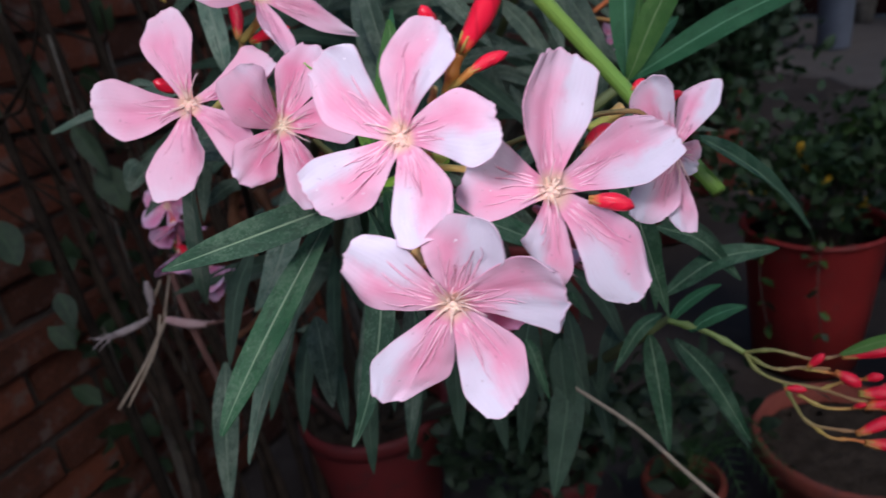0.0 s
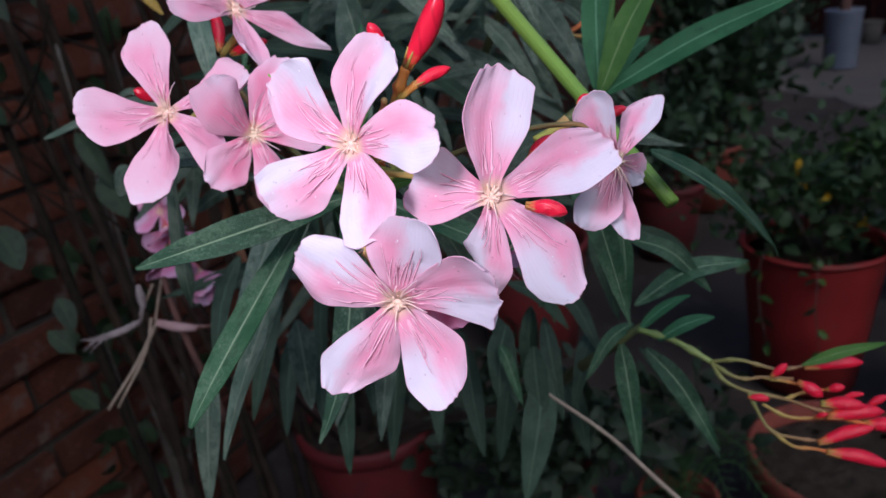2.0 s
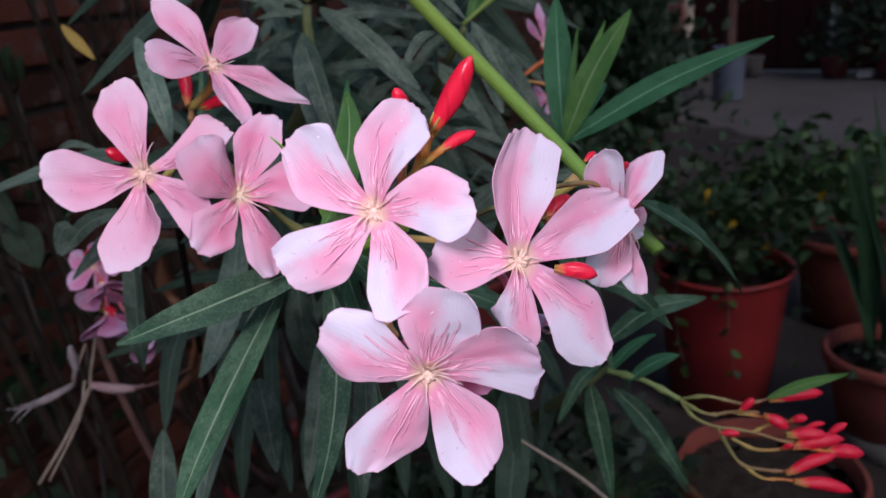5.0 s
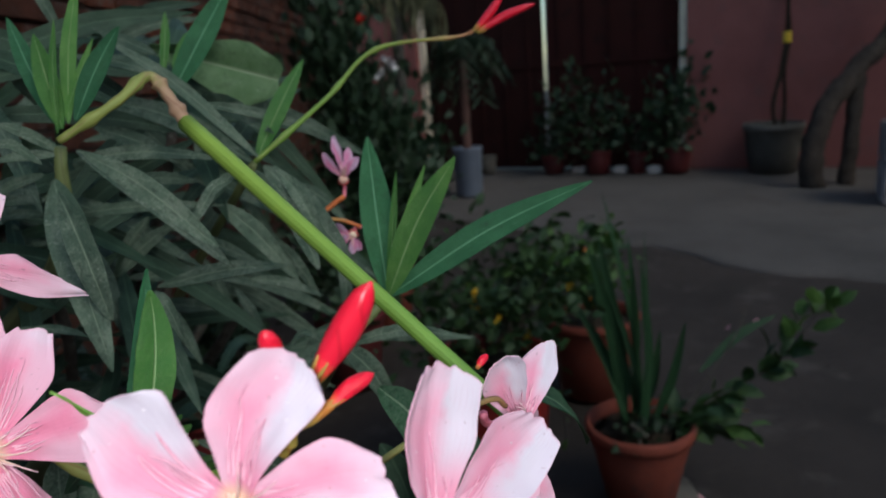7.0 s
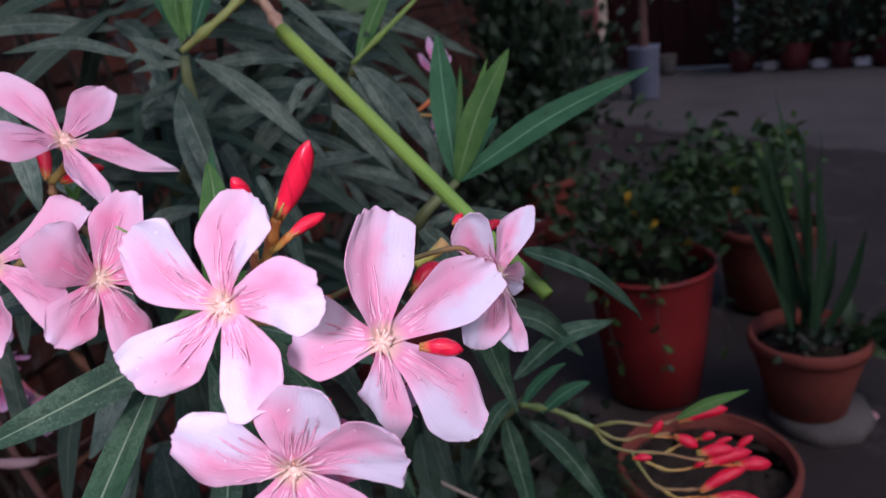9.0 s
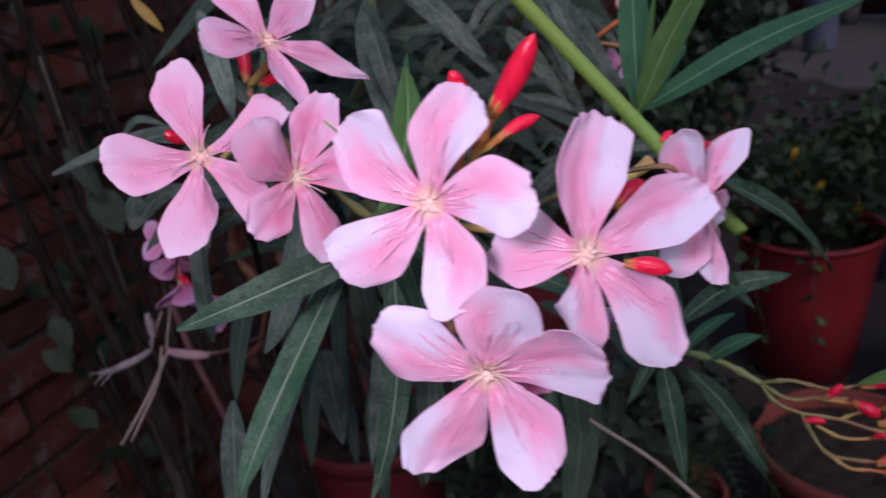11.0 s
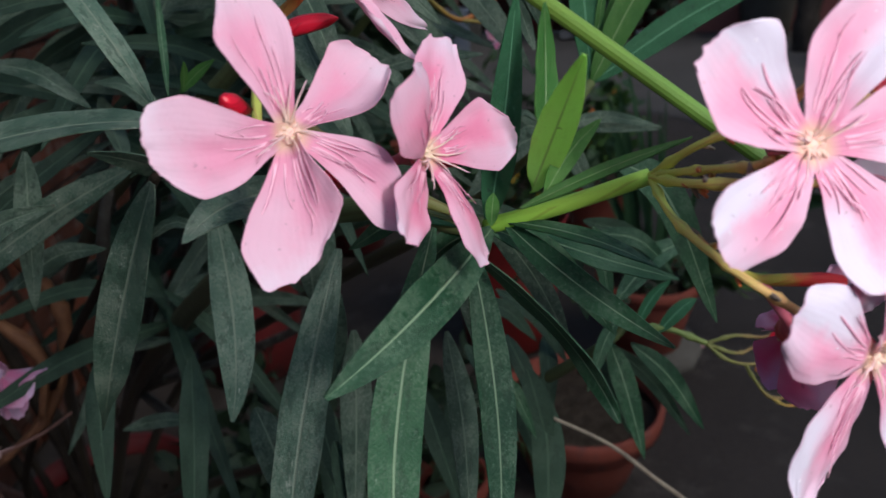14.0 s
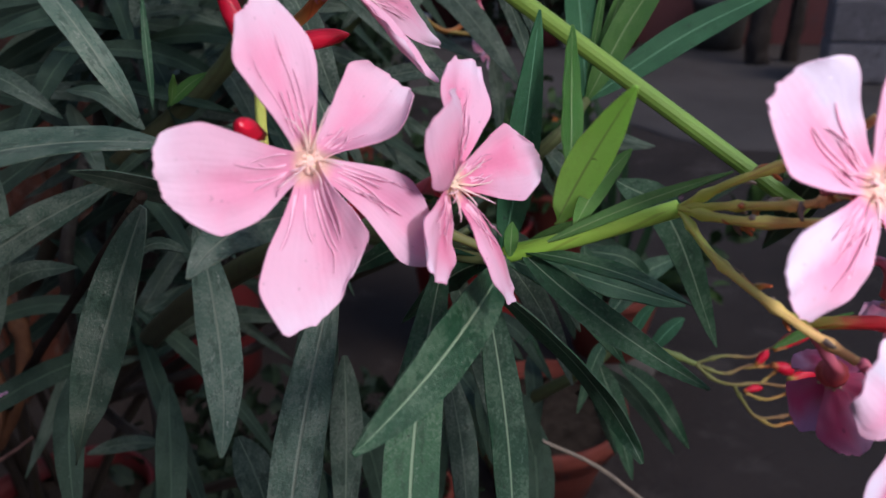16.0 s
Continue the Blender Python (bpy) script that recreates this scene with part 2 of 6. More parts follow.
# Darker copy of the leaf: shade inside and under the shrub, as colour.
SHADED_LEAF = leaf_material("shaded_leaf", (0.018, 0.046, 0.026), (0.040, 0.085, 0.048), (0.10, 0.16, 0.10), (0.10, 0.14, 0.10), 0.5, 0.3)
YOUNG = leaf_material("young_leaf", (0.045, 0.16, 0.028), (0.11, 0.27, 0.05), (0.28, 0.42, 0.18), (0.2, 0.3, 0.12), 0.38, 0.15)
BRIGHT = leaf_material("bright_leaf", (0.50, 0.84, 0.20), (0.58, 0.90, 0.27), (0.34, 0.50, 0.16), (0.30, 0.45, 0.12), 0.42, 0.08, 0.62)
BROAD = leaf_material("broad_leaf_green", (0.09, 0.18, 0.07), (0.15, 0.26, 0.11), (0.28, 0.36, 0.22), (0.2, 0.27, 0.17), 0.5, 0.3)
GREEN_STEM = ended("green_stem", (0.33, 0.60, 0.07), (0.40, 0.64, 0.09), 0.0, 1.0, 0.5)
TAN_STEM = ended("tan_stem", (0.68, 0.72, 0.14), (0.88, 0.56, 0.20), 0.2, 0.95, 0.55)
CANE = ended("ridged_cane", (0.27, 0.40, 0.06), (0.20, 0.36, 0.06), 0.1, 0.9, 0.45, 75.4, 0.0)
BEND = ended("bent_cane_skin", (0.25, 0.29, 0.07), (0.40, 0.24, 0.15), 0.40, 0.75, 0.6)
STRAW = leaf_material("straw_frond", (0.10, 0.10, 0.05), (0.20, 0.19, 0.10), (0.25, 0.22, 0.14), (0.2, 0.18, 0.12), 0.6, 0.3)
OLIVE_STEM = ended("olive_stalk", (0.20, 0.21, 0.06), (0.30, 0.16, 0.07), 0.1, 0.9, 0.55)
YOUNG_CANE = ended("brown_green_cane", (0.07, 0.055, 0.04), (0.14, 0.17, 0.06), 0.35, 0.95, 0.6)
FLOWER_FOOT = ended("flower_foot", (0.48, 0.46, 0.07), (0.78, 0.03, 0.045), 0.42, 0.72, 0.45)
BUD_FOOT = ended("bud_foot", (0.36, 0.30, 0.06), (0.60, 0.24, 0.05), 0.3, 0.9, 0.5)
RED_STEM = ended("orange_stem", (0.40, 0.30, 0.08), (0.62, 0.16, 0.04), 0.1, 0.9, 0.5)
BARK = surface("grey_bark", (0.05, 0.04, 0.035), (0.14, 0.12, 0.10), 260, 40, 0.85, 0.8, 0.004, stain=(0.2, 0.2, 0.17))
VINE = surface("dark_vine_bark", (0.012, 0.009, 0.007), (0.045, 0.032, 0.024), 260, 30, 0.95, 0.8, 0.004, spec=0.1)
DARK_BARK = surface("dark_bark", (0.016, 0.012, 0.010), (0.058, 0.044, 0.038), 160, 14, 0.9, 0.9, 0.012, stain=(0.11, 0.09, 0.08), spec=0.2)
STRAGGLY = leaf_material("straggly_leaf", (0.016, 0.045, 0.014), (0.05, 0.105, 0.024), (0.08, 0.13, 0.04), (0.06, 0.08, 0.045), 0.5, 0.2)
DRY_TWIG = surface("dry_twig", (0.20, 0.15, 0.11), (0.36, 0.29, 0.22), 500, 90, 0.8, 0.6, 0.001)
RED_TWIG = surface("reddish_twig", (0.07, 0.03, 0.025), (0.17, 0.08, 0.065), 400, 60, 0.85, 0.6, 0.002)
DRY_PINK = surface("withered_petal", (0.26, 0.12, 0.13), (0.42, 0.28, 0.28), 300, 60, 0.75, 0.5, 0.001)
PALE_DRY = surface("bleached_petal", (0.16, 0.13, 0.13), (0.34, 0.28, 0.28), 300, 60, 0.8, 0.5, 0.001)
DRY_BROWN = surface("dried_leaf", (0.15, 0.055, 0.024), (0.27, 0.12, 0.05), 300, 60, 0.7, 0.5, 0.001)
YELLOW_LEAF = leaf_material("yellow_leaf", (0.45, 0.28, 0.04), (0.55, 0.36, 0.07), (0.5, 0.4, 0.2), (0.3, 0.2, 0.1), 0.5, 0.2)
BRICK = surface("red_brick", (0.038, 0.0145, 0.0095), (0.140, 0.040, 0.021), 180, 7, 0.9, 0.8, 0.006, stain=(0.115, 0.085, 0.075), spec=0.2)
MORTAR = surface("mortar", (0.045, 0.036, 0.031), (0.13, 0.108, 0.096), 220, 5, 0.95, 0.8, 0.006, stain=(0.03, 0.028, 0.022), spec=0.15)
CONCRETE = surface("courtyard_concrete", (0.044, 0.038, 0.036), (0.112, 0.096, 0.091), 60, 1.3, 0.85, 0.5, 0.004, stain=(0.085, 0.07, 0.064), spec=0.3)
DAMP = surface("damp_earth", (0.017, 0.013, 0.011), (0.048, 0.036, 0.032), 70, 1.8, 0.75, 0.7, 0.008, stain=(0.080, 0.064, 0.058), spec=0.3)
PINK_WALL = surface("pink_plaster", (0.20, 0.068, 0.063), (0.29, 0.108, 0.100), 90, 1.6, 0.85, 0.3, 0.003, stain=(0.2, 0.09, 0.085), spec=0.25)
MAROON = surface("maroon_gate_paint", (0.016, 0.004, 0.004), (0.034, 0.008, 0.007), 80, 3, 0.85, 0.25, 0.002, stain=(0.016, 0.006, 0.006), spec=0.15)
WHITE_PAINT = surface("flaking_white_paint", (0.42, 0.36, 0.33), (0.78, 0.70, 0.65), 120, 9, 0.7, 0.4, 0.003, stain=(0.18, 0.12, 0.11))
WHITEWASH = surface("dull_whitewash", (0.20, 0.175, 0.18), (0.34, 0.30, 0.31), 120, 7, 0.85, 0.5, 0.004, stain=(0.12, 0.10, 0.10))
RED_PAINT = surface("red_painted_pot", (0.225, 0.014, 0.014), (0.32, 0.024, 0.022), 150, 9, 0.55, 0.3, 0.002, stain=(0.16, 0.03, 0.025))
TERRACOTTA = surface("terracotta", (0.135, 0.027, 0.018), (0.225, 0.055, 0.038), 180, 10, 0.8, 0.4, 0.003, stain=(0.115, 0.045, 0.040), spec=0.25)
# Red pot paint darkened to hold the shade under shrubs and by the gate.
SHADED_RED = surface("shaded_red_paint", (0.075, 0.007, 0.008), (0.14, 0.012, 0.013), 150, 9, 0.65, 0.3, 0.002, stain=(0.06, 0.016, 0.016))
SOIL = surface("potting_soil", (0.028, 0.020, 0.014), (0.085, 0.062, 0.047), 160, 30, 0.95, 1.0, 0.012, spec=0.1)
GREY_POT = surface("weathered_cement_pot", (0.06, 0.052, 0.045), (0.135, 0.118, 0.106), 120, 6, 0.9, 0.5, 0.004)
BLUE_GREY = surface("blue_grey_bucket", (0.10, 0.115, 0.16), (0.16, 0.18, 0.235), 90, 7, 0.55, 0.2, 0.002)
# Near-black green: the shade over the background plants is put into the leaf colour.
SHADED_BUSH_LEAF = leaf_material("shaded_shrub_leaf", (0.007, 0.020, 0.009), (0.021, 0.048, 0.017), (0.04, 0.07, 0.03), (0.06, 0.08, 0.055), 0.55, 0.25)
DEEP = leaf_material("deep_green_leaf", (0.014, 0.095, 0.034), (0.030, 0.15, 0.052), (0.16, 0.36, 0.20), (0.10, 0.22, 0.13), 0.55, 0.2)
SHOOT_STEM = ended("dull_green_stalk", (0.16, 0.24, 0.06), (0.24, 0.30, 0.09), 0.0, 1.0, 0.55)
SHOOT = ended("green_to_brown_shoot", (0.20, 0.34, 0.06), (0.46, 0.20, 0.10), 0.45, 0.85, 0.5)
CREAM = surface("cream_gate_post", (0.78, 0.64, 0.48), (0.90, 0.78, 0.62), 90, 7, 0.7, 0.4, 0.003, stain=(0.50, 0.38, 0.30))
LIME_LEAF = leaf_material("lime_leaf", (0.035, 0.09, 0.018), (0.09, 0.18, 0.03), (0.12, 0.2, 0.06), (0.08, 0.1, 0.05), 0.5, 0.2)
SWORD = leaf_material("sword_leaf", (0.012, 0.048, 0.018), (0.026, 0.080, 0.028), (0.05, 0.11, 0.045), (0.06, 0.09, 0.055), 0.55, 0.2)
YELLOW_FLOWER = surface("yellow_blossom", (0.55, 0.30, 0.015), (0.72, 0.46, 0.03), 300, 60, 0.6, 0.2, 0.001)
ORANGE_FLOWER = surface("orange_blossom", (0.55, 0.14, 0.015), (0.70, 0.26, 0.03), 300, 60, 0.6, 0.2, 0.001)
RED_FLOWER = surface("red_blossom", (0.45, 0.02, 0.015), (0.65, 0.05, 0.03), 300, 60, 0.6, 0.2, 0.001)
WHITE_FLOWER = surface("white_blossom", (0.5, 0.45, 0.46), (0.7, 0.66, 0.66), 300, 60, 0.6, 0.2, 0.001)
PETAL_LITTER = surface("fallen_petal", (0.55, 0.22, 0.26), (0.70, 0.40, 0.42), 300, 60, 0.6, 0.2, 0.001)
WATER, water_tree, water_out = nodes_of("water_drop")
water_out.inputs["Base Color"].default_value = (0.90, 0.84, 0.88, 1.0)
water_out.inputs["IOR"].default_value = 1.33
water_out.inputs["Roughness"].default_value = 0.03
FERN = leaf_material("fern_green", (0.015, 0.055, 0.012), (0.04, 0.11, 0.025), (0.05, 0.1, 0.03), (0.05, 0.08, 0.04), 0.5, 0.2)


# ---- building ----
def thing(name, at, label, category, group="", kind=""):
    ob = new(name)
    ob.empty_display_size = 0.02
    ob.location = at
    return tagged(ob, label, category, group, kind)


def place_of(ob):
    p = Vector(ob.location)
    while ob.parent:
        ob = ob.parent
        p += ob.location
    return p


def part(name, bm, material, parent, label="", kind=""):
    """Links a bmesh, built in the world's metres, as one mesh object under a thing or a part."""
    me = bpy.data.meshes.new(name)
    if parent:
        bmesh.ops.translate(bm, verts=bm.verts, vec=-place_of(parent))
    bm.to_mesh(me)
    bm.free()
    me.materials.append(material)
    ob = new(name, me)
    ob.parent = parent
    return tagged(ob, label, "", "", kind)


def lone(name, bm, material, label, category, kind="", at=None, group=""):
    """A top-level thing of one mesh, with its origin at its base."""
    me = bpy.data.meshes.new(name)
    if at is None:
        xs = [v.co for v in bm.verts]
        at = (sum(c.x for c in xs) / len(xs), sum(c.y for c in xs) / len(xs), min(c.z for c in xs))
    bmesh.ops.translate(bm, verts=bm.verts, vec=-Vector(at))
    bm.to_mesh(me)
    bm.free()
    me.materials.append(material)
    ob = new(name, me)
    ob.location = at
    return tagged(ob, label, category, group, kind)


def faces_uv(bm, quads, uvs):
    layer = bm.loops.layers.uv.verify()
    for q in quads:
        try:
            f = bm.faces.new([v for v, _ in q])
        except ValueError:
            continue
        f.smooth = True
        for loop, (_, uv) in zip(f.loops, q):
            loop[layer].uv = uv


def sheet(bm, f, ns, nu, thick):
    """A bent sheet of some thickness; f(s, u) gives the point for s along and u across, both 0 to 1."""
    P = [[Vector(f(i / ns, j / nu)) for j in range(nu + 1)] for i in range(ns + 1)]
    rows = []
    for i in range(ns + 1):
        row = []
        for j in range(nu + 1):
            a = P[min(i + 1, ns)][j] - P[max(i - 1, 0)][j]
            b = P[i][min(j + 1, nu)] - P[i][max(j - 1, 0)]
            n = a.cross(b)
            n = n.normalized() if n.length > 1e-12 else Vector((0, 0, 1))
            uv = (j / nu, i / ns)
            row.append(((bm.verts.new(P[i][j] + n * thick / 2), uv), (bm.verts.new(P[i][j] - n * thick / 2), uv)))
        rows.append(row)
    quads = []
    for i in range(ns):
        for j in range(nu):
            a, b, c, d = rows[i][j], rows[i][j + 1], rows[i + 1][j + 1], rows[i + 1][j]
            quads.append((a[0], d[0], c[0], b[0]))
            quads.append((a[1], b[1], c[1], d[1]))
    rim = [rows[i][0] for i in range(ns + 1)] + [rows[ns][j] for j in range(1, nu + 1)] + [rows[i][nu] for i in range(ns - 1, -1, -1)] + [rows[0][j] for j in range(nu - 1, 0, -1)]
    own = [((bm.verts.new(p[0].co), uv), (bm.verts.new(q[0].co), uv)) for p, q in rim for uv in (p[1],)]
    for k in range(len(own)):
        p, q = own[k], own[(k + 1) % len(own)]
        quads.append((p[0], p[1], q[1], q[0]))
    faces_uv(bm, quads, None)


def path(points, steps):
    """A smooth line through points."""
    pts = [Vector(p) for p in points]
    if len(pts) == 2:
        return [pts[0].lerp(pts[1], i / steps) for i in range(steps + 1)]
    pts = [pts[0] * 2 - pts[1]] + pts + [pts[-1] * 2 - pts[-2]]
    out, n = [], len(pts) - 3
    for i in range(steps + 1):
        t = i / steps * n
        k = min(int(t), n - 1)
        t -= k
        a, b, c, d = pts[k:k + 4]
        out.append(0.5 * (2 * b + (c - a) * t + (2 * a - 5 * b + 4 * c - d) * t * t + (3 * b - a - 3 * c + d) * t ** 3))
    return out


def tube(bm, line, radius, sides=8, knots=0.0):
    """A round skin on a line; radius(s) for s from 0 to 1; ends closed."""
    n = len(line) - 1
    rings, ref = [], Vector((0.3, 0.2, 0.93))
    for i, p in enumerate(line):
        d = (line[min(i + 1, n)] - line[max(i - 1, 0)]).normalized()
        a = d.cross(ref)
        if a.length < 0.05:
            a = d.cross(Vector((1, 0, 0)))
        a.normalize()
        b = d.cross(a)
        ref = b
        ref = a.cross(d)
        r = radius(i / n)
        if knots:
            r *= 1 + knots * noise.noise(p * 900)
        rings.append([(bm.verts.new(p + (a * math.cos(t) + b * math.sin(t)) * r), (k / sides, i / n))
                      for k in range(sides) for t in (2 * math.pi * k / sides,)])
    quads = []
    for i in range(n):
        for k in range(sides):
            q = (k + 1) % sides
            quads.append((rings[i][k], rings[i][q], rings[i + 1][q], rings[i + 1][k]))
    quads.append(tuple(reversed(rings[0])))
    quads.append(tuple(rings[-1]))
    faces_uv(bm, quads, None)


def lathe(bm, profile, centre, sides=36, wobble=0.0):
    """Spins a profile of (radius, height) about an upright axis."""
    c = Vector(centre)
    rings = []
    for i, (r, z) in enumerate(profile):
        ring = []
        for k in range(sides):
            t = 2 * math.pi * k / sides
            rr = r * (1 + wobble * noise.noise(Vector((math.cos(t) * 2, math.sin(t) * 2, z * 9 + c.x * 7))))
            ring.append((bm.verts.new(c + Vector((rr * math.cos(t), rr * math.sin(t), z))), (k / sides, i / len(profile))))
        rings.append(ring)
    quads = []
    for i in range(len(rings) - 1):
        for k in range(sides):
            q = (k + 1) % sides
            quads.append((rings[i][k], rings[i][q], rings[i + 1][q], rings[i + 1][k]))
    quads.append(tuple(reversed(rings[0])))
    quads.append(tuple(rings[-1]))
    faces_uv(bm, quads, None)


def box(bm, low, high, turn=None, bevel=0.0):
    lo, hi = Vector(low), Vector(high)
    made = bmesh.ops.create_cube(bm, size=1.0)["verts"]
    for v in made:
        v.co = Vector((lo[i] + (v.co[i] + 0.5) * (hi[i] - lo[i]) for i in range(3)))
    if bevel:
        edges = list({e for v in made for e in v.link_edges})
        made = list({v for f in bmesh.ops.bevel(bm, geom=edges, offset=bevel, segments=2, affect="EDGES")["faces"] for v in f.verts} | {v for v in made if v.is_valid})
    if turn is not None:
        bmesh.ops.transform(bm, matrix=turn, verts=[v for v in made if v.is_valid])


# ---- the parts of an oleander ----
def petal_shape(centre, axis, row, rng):
    """The curved face of one petal as f(s, x, lift): s from claw to end, x from -1 to 1 across, lift above the face.
    row: tip from the throat and width in mm, roll, slant of the end, lopsidedness, where it is widest, taper, curl, cup, twist, sideways sweep."""
    x0, y0, z0, width, roll, slant, lop, widest, taper, curl, cup, twist, sweep = row
    d = Vector((x0, y0, z0)) / 1000
    L, width = d.length, width / 1000
    d.normalize()
    ax = Vector(axis).normalized()
    across = Matrix.Rotation(radians(roll), 3, d) @ ax.cross(d).normalized()
    up = d.cross(across)
    if up.dot(ax) < 0:
        up = -up
    seed, c = rng.uniform(0, 50), Vector(centre)

    def f(s, x, lift=0.0):
        end = 1.0 - 0.05 * abs(x) ** 4 - 0.05 * x * x - slant * x * (0.3 + 0.7 * s)
        end *= 1 + 0.030 * noise.noise(Vector((x * 2.6 + seed, seed, 0))) * s + 0.022 * noise.noise(Vector((x * 6.5 + seed, 0, seed))) * s * s
        top = widest + lop * x / (0.25 + abs(x)) * 1.25
        a = min(1.0, s / (top + 0.04))
        prof = 0.24 + 0.78 * (0.40 * a + 0.60 * a * a * (3 - 2 * a))
        if s > top:
            prof -= taper * ((s - top) / (1 - top)) ** 1.55
        prof *= 1 + 0.022 * noise.noise(Vector((s * 6 + seed, x * 1.5, seed))) * min(1, s * 2)
        z = cup * width * (x * x - 0.35) * prof + curl * L * max(0, s - 0.35) ** 2 * 2.0 + twist * width * x * s * prof * 0.5
        z += 0.035 * L * math.sin(math.pi * min(1, s * 1.1))
        # the crease along the middle and the loose, wavy rim
        z -= 0.020 * width * math.exp(-((x - 0.06) * 5) ** 2) * min(1, s * 1.6) * max(0.0, 1.15 - s)
        z += (0.0003 + 0.0006 * abs(x) ** 3 + 0.0005 * s ** 6) * noise.noise(Vector((x * 2.2 + seed, s * 5, 1))) * min(1, s * 2)
        return c + d * (0.0008 + s * L * end) + across * (x * width / 2 * prof + sweep * width * s * s) + up * (z + lift)
    return f


def petal(parent, f, rng, material=PINK, drops=0):
    """One petal: narrow claw, broad slanting end, a little cupped and waved."""
    bm = bmesh.new()
    sheet(bm, lambda s, u: f(s, 2 * u - 1), 24, 24, 0.00025)
    ob = part("petal", bm, material, parent)
    for k in range(drops):
        s, x, r = rng.uniform(0.45, 0.92), rng.uniform(-0.7, 0.7), rng.uniform(0.00011, 0.00024)
        p = f(s, x, r * 0.35)
        bm = bmesh.new()
        bmesh.ops.create_icosphere(bm, subdivisions=2, radius=r)
        for v in bm.verts:
            v.co = p + v.co
        for face in bm.faces:
            face.smooth = True
        part("dew_drop", bm, WATER, parent, "clear water drop on the petal" if k == 0 else "")
    return ob


def fringe(parent, f, reach, rng):
    """The ragged corona at the claw of a petal: narrow tongues that lie out over it and fray into threads."""
    bm = bmesh.new()
    count = rng.randrange(6, 9)
    for i in range(count):
        g = (2 * (i + 0.5) / count - 1) * 0.62 + rng.uniform(-0.12, 0.12)
        s0 = rng.uniform(0.15, 0.20)
        s1 = min(0.66, s0 + reach * rng.uniform(0.5, 1.5) * (1 - 0.35 * abs(g)))
        wide, bend, lift, fan = rng.uniform(0.017, 0.036), rng.uniform(-0.26, 0.26), rng.uniform(0.0, 0.00025), rng.uniform(0.8, 1.15)
        stray = rng.uniform(0.0, 0.0016) if rng.random() > 0.6 else 0.0

        def tongue(t, u):
            x, s = 2 * u - 1, s0 + (s1 - s0) * t
            half = wide * (1 - 0.25 * t) * (1 if t < 0.85 else math.sqrt(max(0.02, 1 - ((t - 0.85) / 0.15) ** 2)))
            q = g * (1.25 - 0.35 * t) * fan + bend * t * t + x * half / (0.45 + s)
            return f(s, q, 0.00016 + lift * math.sin(math.pi * min(1, t * 0.9)) + stray * t * t + 0.00012 * (1 - x * x))
        sheet(bm, tongue, 9, 4, 0.00014)
        if rng.random() > 0.75:
            side = rng.uniform(-0.12, 0.12)
            line = [f(s1 - 0.02 + 0.10 * t * reach / 0.25, g * 0.9 * fan + bend + side * t * t, 0.0006 + stray + 0.0006 * t) for t in (0, 0.35, 0.7, 1)]
            tube(bm, path(line, 5), lambda s: 0.00012 * (1 - 0.6 * s), 4)
    return part("corona_fringe", bm, FRINGE, parent, "frilly pink threads at the throat")


def filaments(parent, centre, axis, petals, rng, threads):
    """Loose pale threads that curl out of the throat between and over the petals."""
    c, ax = Vector(centre), Vector(axis).normalized()
    bm = bmesh.new()
    for k in range(threads):
        d = Vector(petals[rng.randrange(len(petals))][:3]).normalized()
        d = (Matrix.Rotation(rng.uniform(-0.55, 0.55), 3, ax) @ d).normalized()
        side, L = ax.cross(d).normalized(), rng.uniform(0.0045, 0.0105) * (1.0 if threads < 9 else 1.25)
        sway, lift = rng.uniform(-0.0022, 0.0022), rng.uniform(0.0012, 0.0032)
        pts = [c + d * 0.0015 + ax * 0.0006, c + d * L * 0.45 + ax * (0.0010 + lift * 0.6), c + d * L * 0.8 + ax * (0.0012 + lift) + side * sway * 0.5, c + d * L + ax * (0.0010 + lift * rng.uniform(0.5, 1.2)) + side * sway]
        tube(bm, path(pts, 9), lambda s: 0.00030 * (1 - 0.62 * s), 5)
    return part("filament", bm, THREAD, parent, "loose pale threads curling out of the throat")


